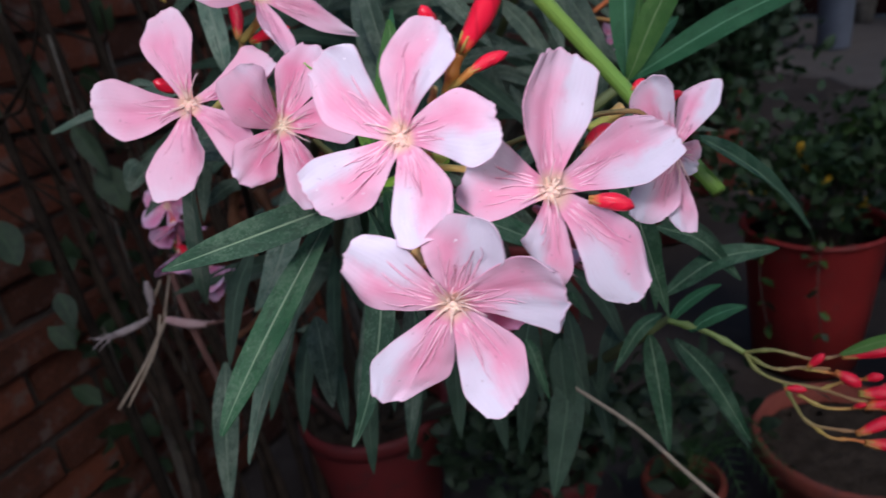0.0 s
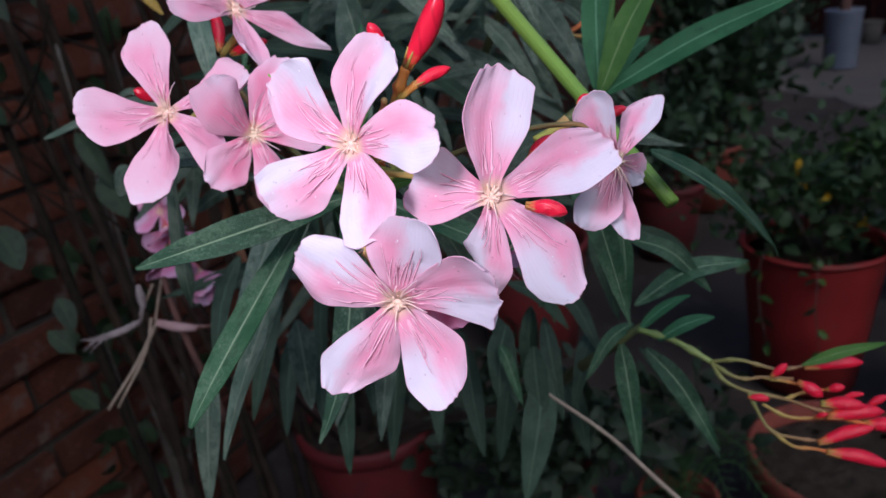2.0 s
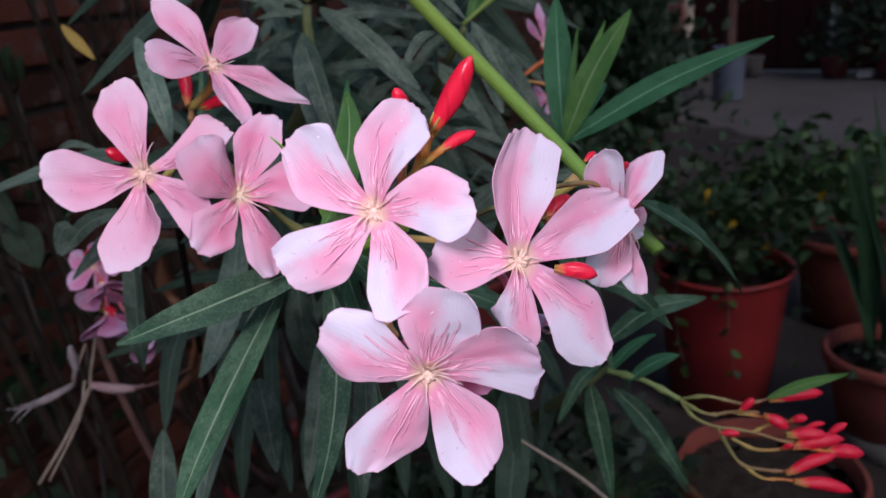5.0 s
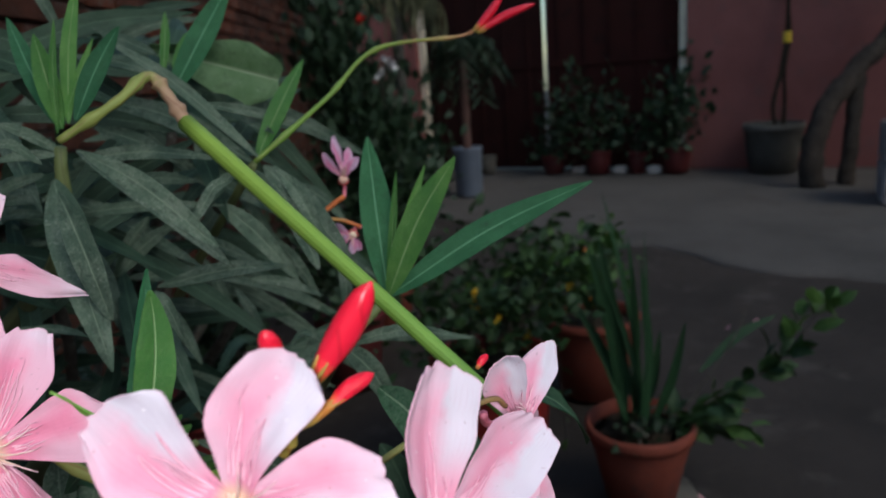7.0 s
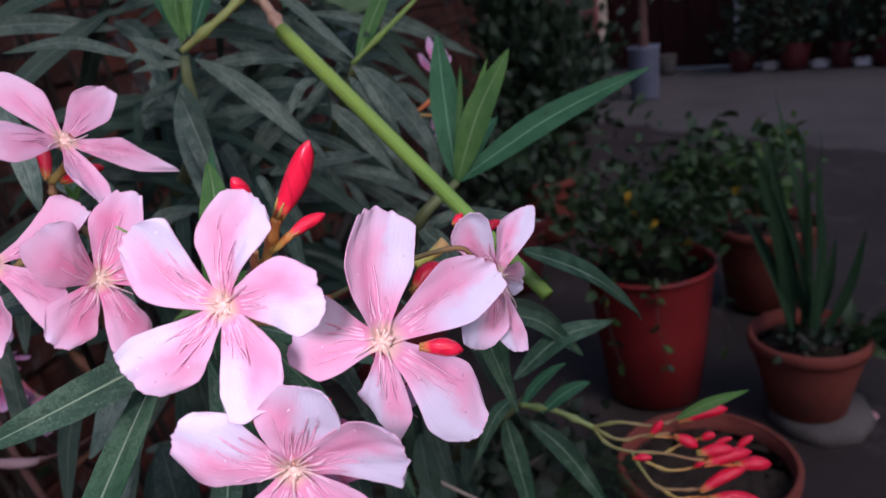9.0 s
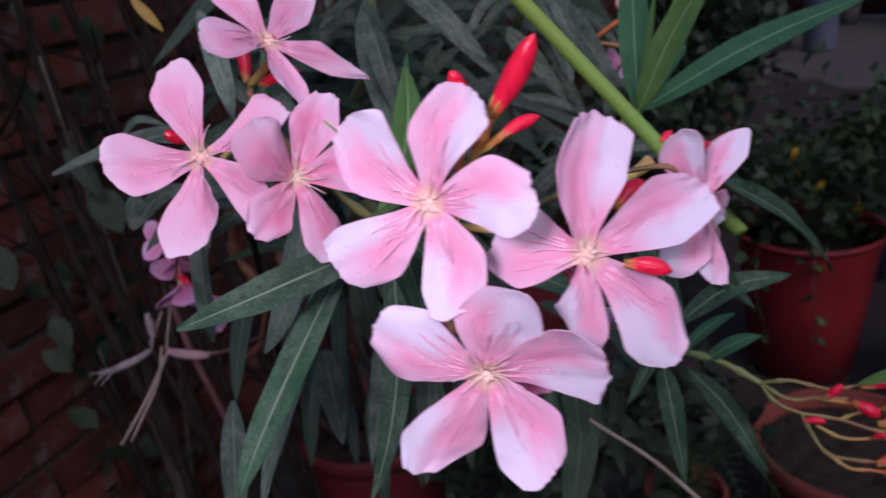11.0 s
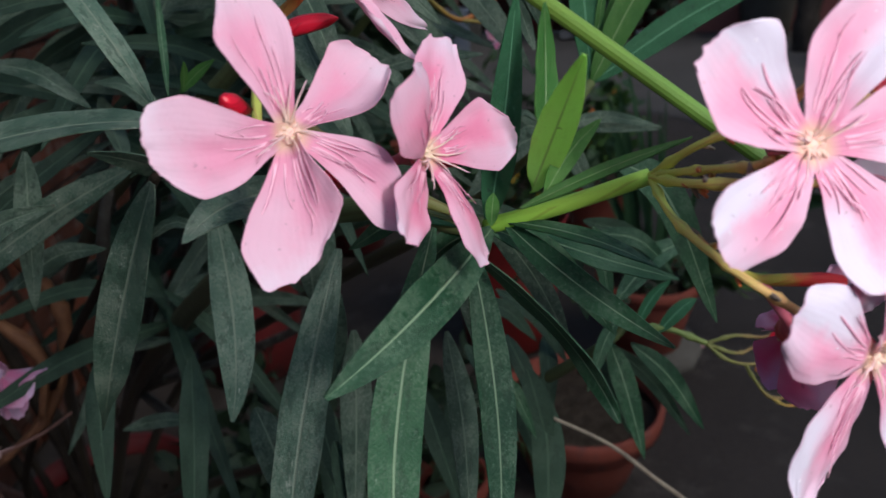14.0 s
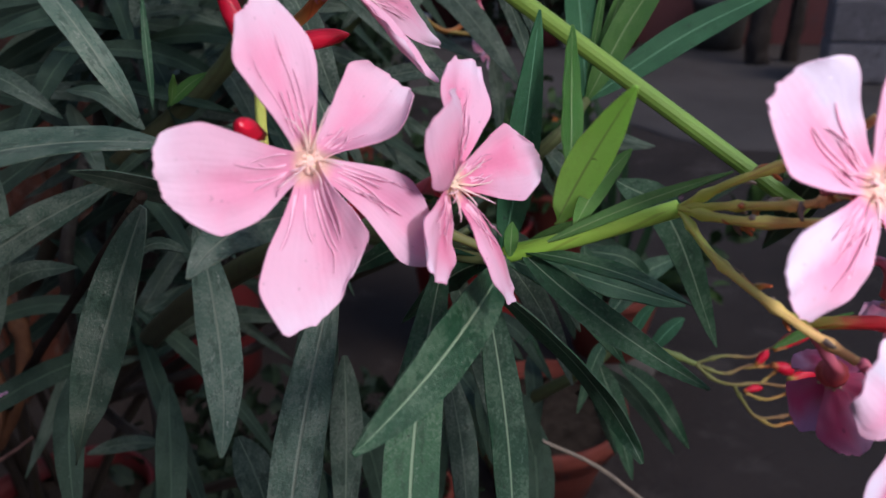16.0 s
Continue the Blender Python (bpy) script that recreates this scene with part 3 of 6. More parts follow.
def flower(shrub, centre, axis, petals, foot, seed, material=PINK, label="open pale pink five-petalled flower", drops=0, reach=0.36, threads=6):
    """An open flower: five petals, corona, yellow throat, and the tube behind, that ends at foot."""
    rng = random.Random(seed)
    c, ax = Vector(centre), Vector(axis).normalized()
    bm = bmesh.new()
    back = [c - ax * 0.0022, c - ax * 0.004, c - ax * 0.007, (c - ax * 0.010).lerp(Vector(foot), 0.3), Vector(foot)]
    tube(bm, path(back, 12), lambda s: 0.0034 - 0.0022 * min(1, s * 1.6), 10)
    fl = part("flower", bm, TUBE, shrub, label)
    bm = bmesh.new()
    lathe(bm, [(0.0005, -0.004), (0.0022, -0.0026), (0.0027, 0.0004), (0.0023, 0.0008), (0.0012, 0.0006), (0.0003, 0.0014)], (0, 0, 0), 16, 0.3)
    bmesh.ops.transform(bm, matrix=Matrix.Translation(c) @ ax.to_track_quat("Z", "Y").to_matrix().to_4x4(), verts=bm.verts)
    # the woolly anthers, leaning together, and the pleats of the cup
    q = ax.to_track_quat("Z", "Y")
    for i in range(11):
        t = i * 2.4 + rng.random() * 0.5
        o = Vector((math.cos(t), math.sin(t), 0)) * rng.uniform(0.0008, 0.0023)
        a = c + q @ o
        lean = q @ Vector((-o.y, o.x, 0)) * rng.uniform(-0.5, 0.9)
        tube(bm, path([a, a + ax * 0.0008 + lean * 0.4, a + ax * rng.uniform(0.0010, 0.0018) - q @ o * rng.uniform(-0.3, 0.6) + lean], 4), lambda s: 0.00034 * (1 - 0.6 * s), 5)
    # short cream tongues that line the cup and spread over the claws
    for i in range(10):
        t = i * 2 * math.pi / 10 + rng.uniform(-0.2, 0.2)
        o = q @ Vector((math.cos(t), math.sin(t), 0))
        far = rng.uniform(0.0024, 0.0036)
        tube(bm, path([c + o * 0.0012 + ax * 0.0002, c + o * far * 0.6 + ax * rng.uniform(0.0008, 0.0014), c + o * far + ax * rng.uniform(0.0002, 0.0008)], 5), lambda s: 0.00062 * (1 - 0.45 * s), 6)
    part("throat", bm, THROAT, fl, "pale yellow flower throat")
    for k, row in enumerate(petals):
        if len(row) == 6:
            row = (*row, rng.uniform(-0.02, 0.10), 0.72, 0.40, rng.uniform(-0.10, 0.10), rng.uniform(0.03, 0.13), rng.uniform(-0.3, 0.3), -0.1)
        f = petal_shape(c, ax, row, rng)
        petal(fl, f, rng, material, drops)
        fringe(fl, f, reach * (1, 0.65, 0.8, 1, 1.15)[k % 5], rng)
    filaments(fl, c, ax, petals, rng, threads)
    return fl


def small_flower(shrub, centre, axis, radius, seed, material=FADED, foot=None, open_by=1.0):
    """An open flower with its petals spread evenly."""
    rng = random.Random(seed)
    ax = Vector(axis).normalized()
    q = ax.to_track_quat("Z", "Y")
    rows = []
    for i in range(5):
        t = i * 2 * math.pi / 5 + rng.uniform(-0.15, 0.15)
        v = q @ Vector((math.cos(t) * open_by, math.sin(t) * open_by, rng.uniform(-0.2, 0.35) + (1 - open_by))) * radius * rng.uniform(0.85, 1.1) * 1000
        rows.append((v.x, v.y, v.z, radius * 680, rng.uniform(-25, 25), rng.uniform(-0.15, 0.15)))
    foot = foot or Vector(centre) - ax * radius
    return flower(shrub, centre, axis, rows, foot, seed, material, "faded pink drooping flower")


def bud(shrub, foot, tip, radius, material=RED_BUD, label="closed pointed red flower bud", calyx=True):
    """A spindle-shaped twisted bud on a ragged little calyx."""
    a, b = Vector(foot), Vector(tip)
    bm = bmesh.new()
    d = b - a
    side = d.orthogonal().normalized() * d.length * 0.05
    line = path([a, a.lerp(b, 0.5) + side, b], 14)

    def r(s):
        return radius * (0.38 + 0.62 * math.sin(math.pi * min(1, s * 0.93 + 0.07) ** 1.15) ** 0.9) * (1 if s < 0.9 else (1 - (s - 0.9) / 0.1 * 0.75))
    tube(bm, line, r, 10)
    ob = part("bud", bm, material, shrub, label)
    if calyx:
        bm = bmesh.new()
        dn = d.normalized()
        side = dn.orthogonal().normalized()
        for k in range(5):
            s = Matrix.Rotation(k * 2 * math.pi / 5, 3, dn) @ side
            tube(bm, path([a - dn * radius * 0.4 + s * radius * 0.25, a + dn * radius * 0.7 + s * radius * 0.50, a + dn * radius * 1.5 + s * radius * 0.66], 4), lambda t: radius * 0.24 * (1 - 0.8 * t), 5)
        part("calyx", bm, CALYX, ob)
    return ob


LEAF_SEED = random.Random(5)


def leaf(shrub, foot, tip, width, bow, material, via=None, face=None, name="leaf", ns=14):
    """A lance-shaped leaf from foot to tip, folded a little along its midrib. bow: how far it arches up midway."""
    a, b = Vector(foot), Vector(tip)
    rng = LEAF_SEED
    mid = Vector(via) if via else a.lerp(b, 0.5) + Vector((0, 0, bow)) + Vector((rng.uniform(-1, 1), rng.uniform(-1, 1), 0)) * (b - a).length * 0.03
    line = path([a, mid, b], ns)
    if via:
        line = [a.lerp(mid, i / ns) for i in range(ns)] + [mid.lerp(b, i / ns) for i in range(ns + 1)]
        for turn in range(2):
            line = [line[0]] + [(line[i - 1] + line[i] * 2 + line[i + 1]) / 4 for i in range(1, len(line) - 1)] + [line[-1]]
        ns = len(line) - 1
    # the blades turn their upper side to the open yard
    hint = Vector(face) if face else (Vector((-0.05, -0.05, 1.30)) - mid).normalized() + Vector((rng.uniform(-0.3, 0.3), rng.uniform(-0.2, 0.2), rng.uniform(-0.1, 0.3)))
    fold, twist, seed = rng.uniform(0.05, 0.22), rng.uniform(-0.25, 0.25), rng.uniform(0, 90)

    def f(s, u):
        i = s * ns
        k = min(int(i), ns - 1)
        p = line[k].lerp(line[k + 1], i - k)
        d = (line[min(k + 1, ns)] - line[max(k - 1, 0)]).normalized()
        x = 2 * u - 1
        across = d.cross(hint)
        if across.length < 0.1:
            across = d.cross(Vector((1, 0, 0)))
        across.normalize()
        across = Matrix.Rotation(twist * (s - 0.3), 3, d) @ across
        up = across.cross(d)
        w = math.sin(math.pi * min(1.0, s * 0.97 + 0.015) ** 0.85) ** 0.8 if s < 1 else 0.03
        w = max(w, 0.09 if s < 0.5 else 0.03) * width / 2
        wave = noise.noise(Vector((s * 4 + seed, x, seed))) * 0.06 * width
        return p + across * x * w + up * (abs(x) * w * fold + wave * abs(x))
    bm = bmesh.new()
    sheet(bm, f, ns, 6, 0.0004)
    return part(name, bm, material, shrub)


def blade(shrub, foot, mid, tip, width, face, material, name="leaf"):
    """A lance-shaped leaf bent through three points, with its upper side turned towards face."""
    a, b = Vector(foot), Vector(tip)
    m = Vector(mid) * 2 - (a + b) / 2
    hint, rng = Vector(face), random.Random(foot[0] * 9 + tip[2])
    fold, seed = rng.uniform(0.05, 0.20), rng.uniform(0, 90)

    def f(s, u):
        x = 2 * u - 1
        p = a * (1 - s) ** 2 + m * 2 * s * (1 - s) + b * s * s
        d = ((m - a) * (1 - s) + (b - m) * s).normalized()
        across = d.cross(hint).normalized()
        up = across.cross(d)
        w = max(math.sin(math.pi * min(1.0, s * 0.97 + 0.015) ** 0.85) ** 0.8, 0.09 if s < 0.5 else 0.03) * width / 2
        wave = noise.noise(Vector((s * 5 + seed, x, seed))) * 0.07 * width
        return p + across * x * w * (1 + 0.05 * noise.noise(Vector((s * 9, x + seed, seed)))) + up * (abs(x) * w * fold + wave * abs(x))
    bm = bmesh.new()
    sheet(bm, f, 20, 8, 0.0004)
    return part(name, bm, material, shrub)


def stem(shrub, points, r0, r1, material, sides=10, name="stem", knots=0.0, label="", nodes=0, gnarl=0.0):
    bm = bmesh.new()
    n = max(8, 6 * (len(points) - 1))
    line = path(points, n)

    def r(s):
        base = r0 + (r1 - r0) * s
        if nodes:
            t = (s * nodes) % 1
            base *= 1 + 0.55 * math.exp(-((t - 0.5) * 9) ** 2)
        return base
    if nodes:
        line = path(points, nodes * 10)
    if gnarl:
        line = path(points, 60)
    tube(bm, line, r, sides, knots)
    if gnarl:
        # burls and furrows of old wood
        bm.normal_update()
        for v in bm.verts:
            v.co += v.normal * r0 * gnarl * (noise.noise(v.co * 7) * 1.4 + noise.noise(Vector((v.co.x * 26, v.co.y * 26, v.co.z * 7))) * 0.7)
    return part(name, bm, material, shrub, label)


# ---- the courtyard ----
GATE = Matrix(((0.62, 0.784, 0, 3.57), (-0.784, 0.62, 0, 8.08), (0, 0, 1, 0), (0, 0, 0, 1)))
BRICKS = Matrix(((0.42, -0.9075, 0, -1.50), (0.9075, 0.42, 0, -0.39), (0, 0, 1, 0), (0, 0, 0, 1)))


def at_gate(x, y, z=0.0):
    """A place by the gate wall: x along it from the left post, y out through it."""
    return GATE @ Vector((x, y, z))


bm = bmesh.new()
bmesh.ops.create_grid(bm, x_segments=120, y_segments=120, size=30)
for v in bm.verts:
    v.co.z = 0.012 * noise.noise(v.co * 1.7) - 0.006 if abs(v.co.x) < 8 and abs(v.co.y) < 8 else 0.0
    v.co.z -= 0.006
lone("ground", bm, DAMP, "dark damp trodden earth of the courtyard", "ground", "structure", (0, 0, 0))

bm = bmesh.new()

# worn concrete with an uneven broken front edge that fades into the damp ground
rows = []
for i in range(141):
    x = -2.2 + 11.2 * i / 140
    front = -1.95 - 0.41 * max(0.4, min(x, 6.0)) + 0.22 * noise.noise(Vector((x * 1.4, 3, 0))) + 0.08 * noise.noise(Vector((x * 5, 7, 0))) + 0.03 * noise.noise(Vector((x * 17, 7, 0)))
    line = []
    for j in range(19):
        f = (j / 18) ** 1.6
        y = front * (1 - f)
        z = 0.030 * min(1.0, f * 14) ** 0.7 + 0.005 * noise.noise(Vector((x, y, 0)) * 2.2) * min(1, f * 6) - 0.008 * (j == 0)
        line.append(bm.verts.new(GATE @ Vector((x, y, z))))
    rows.append(line)
for i in range(140):
    for j in range(18):
        bm.faces.new((rows[i][j], rows[i + 1][j], rows[i + 1][j + 1], rows[i][j + 1])).smooth = True
edge = [e for e in bm.edges if e.is_boundary]
low = bmesh.ops.extrude_edge_only(bm, edges=edge)["geom"]
for v in low:
    if isinstance(v, bmesh.types.BMVert):
        v.co.z = -0.05
lone("pavement", bm, CONCRETE, "grey stained concrete paving before the gate", "pavement", "structure")


def gate_wall():
    bm = bmesh.new()
    box(bm, (-2.2, 0, -0.05), (-0.03, 0.25, 2.9), GATE, 0.01)
    box(bm, (3.03, 0, -0.05), (9.5, 0.25, 2.9), GATE, 0.01)
    box(bm, (-0.03, 0.002, 2.45), (3.03, 0.248, 2.9), GATE)
    return lone("wall_north", bm, PINK_WALL, "dull pink plastered courtyard wall with a gateway", "wall", "structure")


gate_wall()


def gate():
    g = thing("gate", at_gate(1.5, 0.12), "dark maroon painted double metal gate, closed", "gate")
    for i in range(2):
        bm = bmesh.new()
        box(bm, (0.03 + i * 1.5, 0.12, 0.04), (1.485 + i * 1.485, 0.15, 2.42), GATE, 0.004)
        leaf_ob = part("gate_leaf", bm, MAROON, g)
        for k in range(5):
            bm = bmesh.new()
            x = 0.14 + i * 1.5 + k * 0.29
            box(bm, (x, 0.105, 0.12), (x + 0.035, 0.122, 2.36), GATE, 0.004)
            part("bar", bm, MAROON, leaf_ob)
        bm = bmesh.new()
        box(bm, (0.06 + i * 1.5, 0.10, 1.15), (1.46 + i * 1.48, 0.121, 1.21), GATE, 0.004)
        part("rail", bm, MAROON, leaf_ob)
    for x in (-0.03, 2.95):
        bm = bmesh.new()
        box(bm, (x, 0.065, 0.12), (x + 0.09, 0.10, 2.44), GATE, 0.006)
        part("post", bm, CREAM, g, "cream gate post with flaking paint")
    for low, high in ((0.30, 0.62), (0.66, 0.84), (0.90, 1.32), (1.36, 1.80), (1.86, 2.36)):
        bm = bmesh.new()
        box(bm, (1.530, 0.106, low), (1.544, 0.118, high), GATE, 0.004)
        part("cover_strip", bm, WHITEWASH, g, "narrow strip with worn white paint")


gate()


def plain_wall(name, low, high, turn, material, label):
    bm = bmesh.new()
    box(bm, low, high, turn, 0.01)
    return lone(name, bm, material, label, "wall", "structure")


plain_wall("wall_east", (0, -0.12, -0.05), (14, 0.12, 2.6), Matrix(((-0.784, 0.62, 0, 9.3), (-0.62, -0.784, 0, 0.83), (0, 0, 1, 0), (0, 0, 0, 1))), PINK_WALL, "plain pink plastered courtyard wall")
plain_wall("wall_south", (-10, -6.2, -0.05), (9, -6.0, 2.6), Matrix.Identity(4), PINK_WALL, "plain pink plastered courtyard wall")


# ---- pots and what grows in them ----
def pot(name, centre, rim, foot, height, material, label, lip=0.018, soil=True, base_z=0.0):
    """A round pot with a thick lip, open above, with soil."""
    p = thing(name, (centre[0], centre[1], base_z), label, "plant pot", "pots of the courtyard")
    w = 0.010
    c = (centre[0], centre[1], base_z)
    bm = bmesh.new()
    prof = [(foot * 0.9, 0.0), (foot, 0.006), (foot + (rim - foot) * 0.45, height * 0.5), (foot + (rim - foot) * 0.82, height - lip * 2 - 0.004), (rim - 0.008, height - lip * 2),
            (rim - 0.006, height - 0.004), (rim - w, height - 0.003), (rim - w - 0.004, height - lip * 2), (rim - w - 0.006, height - 0.07), (0.004, height - 0.072)]
    lathe(bm, prof, c, 44, 0.012)
    body = part("pot_body", bm, material, p)
    band = [(rim - 0.0065, height - lip * 2), (rim - 0.001, height - lip * 1.95), (rim + 0.002, height - lip * 1.2), (rim + 0.003, height - 0.006), (rim - 0.001, height - 0.001),
            (rim - w * 0.6, height + 0.001), (rim - w, height - 0.002), (rim - w - 0.001, height - 0.006)]
    bm = bmesh.new()
    lathe(bm, band, c, 44, 0.012)
    bmesh.ops.delete(bm, geom=[f for f in bm.faces if len(f.verts) > 4], context="FACES_ONLY")
    part("rim", bm, material, body)
    if soil:
        bm = bmesh.new()
        rings = [(rim - w - 0.004) * (1 - k / 22) for k in range(22)] + [0.003]
        lathe(bm, [(r, height - 0.042 + 0.010 * (1 - r / rim)) for r in rings], c, 56, 0.0)
        for v in bm.verts:
            v.co.z += 0.005 * noise.noise(v.co * 35) + 0.004 * noise.noise(v.co * 90)
        part("soil", bm, SOIL, p)
    return p


def leaflet(bm, foot, way, size, wide, rng, layer_curl=0.25):
    """One small bent leaf of six corners."""
    d = way.normalized()
    a = d.cross(Vector((rng.uniform(-1, 1), rng.uniform(-1, 1), 0.4))).normalized()
    n = a.cross(d)
    p = [foot, foot + d * size * 0.35 + a * wide + n * size * 0.05, foot + d * size * 0.75 + a * wide * 0.8 - n * size * 0.04,
         foot + d * size - n * size * layer_curl, foot + d * size * 0.75 - a * wide * 0.8 - n * size * 0.04, foot + d * size * 0.35 - a * wide + n * size * 0.05]
    m = [foot + d * size * 0.35, foot + d * size * 0.75 - n * size * 0.10]
    P, M = [bm.verts.new(q) for q in p], [bm.verts.new(q) for q in m]
    quads = [((P[0], (0.5, 0)), (P[1], (0, 0.35)), (M[0], (0.5, 0.35))), ((P[0], (0.5, 0)), (M[0], (0.5, 0.35)), (P[5], (1, 0.35))),
             ((P[1], (0, 0.35)), (P[2], (0, 0.75)), (M[1], (0.5, 0.75)), (M[0], (0.5, 0.35))), ((M[0], (0.5, 0.35)), (M[1], (0.5, 0.75)), (P[4], (1, 0.75)), (P[5], (1, 0.35))),
             ((P[2], (0, 0.75)), (P[3], (0.5, 1)), (M[1], (0.5, 0.75))), ((M[1], (0.5, 0.75)), (P[3], (0.5, 1)), (P[4], (1, 0.75)))]
    faces_uv(bm, quads, None)


def blossom(bm, at, size, rng):
    up = Vector((rng.uniform(-1, 1), rng.uniform(-1, 0.2), rng.uniform(0, 1))).normalized()
    side = up.orthogonal().normalized()
    for k in range(6):
        d = Matrix.Rotation(k * math.pi / 3, 3, up) @ side
        leaflet(bm, Vector(at), d + up * rng.uniform(0.1, 0.6), size, size * 0.36, rng, -0.1)


def bushy(name, foot, crown, spread, count, size, material, label, seed, stems=6, blossoms=None, bl_count=0, bl_size=0.02, group=""):
    """A bushy plant: stems that fork from the foot, and many small leaves in clumps along them."""
    rng = random.Random(seed)
    p = thing(name, foot, label, "plant", group)
    f, c = Vector(foot), Vector(crown)
    tips = []
    for i in range(stems):
        t = c + Vector((rng.uniform(-1, 1) * spread[0], rng.uniform(-1, 1) * spread[1], rng.uniform(-0.6, 1) * spread[2]))
        line = path([f, f.lerp(t, 0.5) + Vector((rng.uniform(-0.05, 0.05), rng.uniform(-0.05, 0.05), 0.04)), t], 10)
        bm = bmesh.new()
        tube(bm, line, lambda s: 0.005 * (1 - 0.6 * s), 6)
        part("stem", bm, BARK, p)
        tips += [(line[k], 0.35 + 0.65 * k / 10) for k in range(4, 11)]
    bm = bmesh.new()
    for i in range(count):
        o, k = tips[rng.randrange(len(tips))]
        at = o + Vector((rng.gauss(0, 1) * spread[0], rng.gauss(0, 1) * spread[1], rng.gauss(0, 1) * spread[2])) * 0.28
        if at.z < f.z - 0.02:
            at.z = f.z + rng.uniform(0, 0.05)
        way = (at - f) * 0.6 + Vector((rng.uniform(-1, 1), rng.uniform(-1, 1), rng.uniform(-0.6, 0.9))) * 0.3
        s = size * rng.uniform(0.6, 1.2)
        leaflet(bm, at, way, s, s * 0.30, rng)
    part("foliage", bm, material, p, kind="stuff")
    for i in range(bl_count):
        o, k = tips[rng.randrange(len(tips))]
        bm = bmesh.new()
        blossom(bm, o + Vector((rng.uniform(-1, 1), -abs(rng.uniform(0, 1)), rng.uniform(-1, 1))) * 0.3 * spread[2], bl_size * rng.uniform(0.7, 1.2), rng)
        part("blossom", bm, blossoms, p)
    return p


pot("red_pot", (0.87, 1.72), 0.178, 0.13, 0.40, RED_PAINT, "tall red painted plant pot with faded sides", 0.006)
lantana = bushy("lantana_plant", (0.87, 1.72, 0.36), (0.85, 1.66, 0.53), (0.26, 0.22, 0.21), 1000, 0.042, STRAGGLY, "leafy green plant with small yellow flowers in the red pot", 3, 11, YELLOW_FLOWER, 14, 0.018)


def sprays(plant, foot, tips, seed):
    """Long leafy shoots that arch out of a bushy plant, with paired oval leaves."""
    rng = random.Random(seed)
    f = Vector(foot)
    for t in tips:
        t = Vector(t)
        line = path([f, f.lerp(t, 0.55) + Vector((0, 0, 0.06)), t], 12)
        bm = bmesh.new()
        tube(bm, line, lambda s: 0.0028 * (1 - 0.6 * s), 5)
        part("stem", bm, BARK, plant)
        for k in range(4, 13):
            for side in (-1, 1):
                d = Vector((side * rng.uniform(0.4, 1), rng.uniform(-0.8, 0.5), rng.uniform(-0.6, 0.5)))
                bm = bmesh.new()
                leaflet(bm, line[k], d, rng.uniform(0.035, 0.058), rng.uniform(0.012, 0.017), rng)
                part("leaf", bm, STRAGGLY if rng.random() > 0.25 else LIME_LEAF, plant)


sprays(lantana, (0.88, 1.68, 0.40), ((0.96, 1.60, 0.71), (1.01, 1.59, 0.80), (1.06, 1.53, 0.70), (0.90, 1.62, 0.68), (1.05, 1.62, 0.60), (0.78, 1.62, 0.64)), 47)


def trailing_stems():
    """Runners that hang down over the front of the red pot."""
    p = thing("trailing_plant", (0.87, 1.60, 0.39), "thin leafy runners hanging over the side of the red pot", "plant")
    rng = random.Random(61)
    for t in (-2.65, -1.95, -0.75):
        o = Vector((math.cos(t), math.sin(t), 0))
        f = Vector((0.87, 1.72, 0.40))
        line = path([f + o * 0.12 + Vector((0, 0, -0.02)), f + o * 0.182 + Vector((0, 0, 0.02)), f + o * 0.195 + Vector((0, 0, -0.10)), f + o * 0.185 + Vector((0.02, 0, -rng.uniform(0.16, 0.32)))], 12)
        bm = bmesh.new()
        tube(bm, line, lambda s: 0.0013, 5)
        part("stem", bm, BARK, p)
        for k in range(2, 13, 2):
            for j in range(rng.randrange(1, 4)):
                bm = bmesh.new()
                leaflet(bm, line[k], Vector((rng.uniform(-1, 1), rng.uniform(-1, 0.3), rng.uniform(-1, 0.3))), rng.uniform(0.02, 0.04), 0.009, rng)
                part("leaf", bm, SHADED_BUSH_LEAF if j else LIME_LEAF, p)


trailing_stems()
pot("terracotta_pot", (1.15, 1.43), 0.142, 0.095, 0.215, TERRACOTTA, "terracotta pot with a thick rim on a cement base", base_z=0.03)
bm = bmesh.new()
lathe(bm, [(0.125, -0.02), (0.13, 0.01), (0.122, 0.03), (0.003, 0.03)], (1.17, 1.41, 0), 9, 0.16)
lone("saucer", bm, GREY_POT, "rough round cement saucer under a terracotta pot", "saucer")


def sword_plant():
    p = thing("sword_leaf_plant", (1.15, 1.43, 0.21), "upright plant with long sword-shaped green leaves", "plant")
    rng = random.Random(8)
    for i in range(13):
        t = i * 2.4
        f = Vector((1.14 + 0.03 * math.cos(t), 1.43 + 0.03 * math.sin(t), 0.205))
        h = rng.uniform(0.22, 0.62) if i > 2 else (0.66, 0.56, 0.50)[i]
        tip = f + Vector((rng.uniform(-0.16, 0.06), rng.uniform(-0.08, 0.08), h))
        if i == 0:
            tip = Vector((1.07, 1.47, 0.87))
        leaf(p, f, tip, rng.uniform(0.024, 0.034), 0.0, SWORD, via=f.lerp(tip, 0.5) + Vector((0.02, 0, 0)), face=(rng.uniform(-0.5, 0.5), -1, 0.1), name="sword_leaf", ns=8)
    return p


sword_plant()
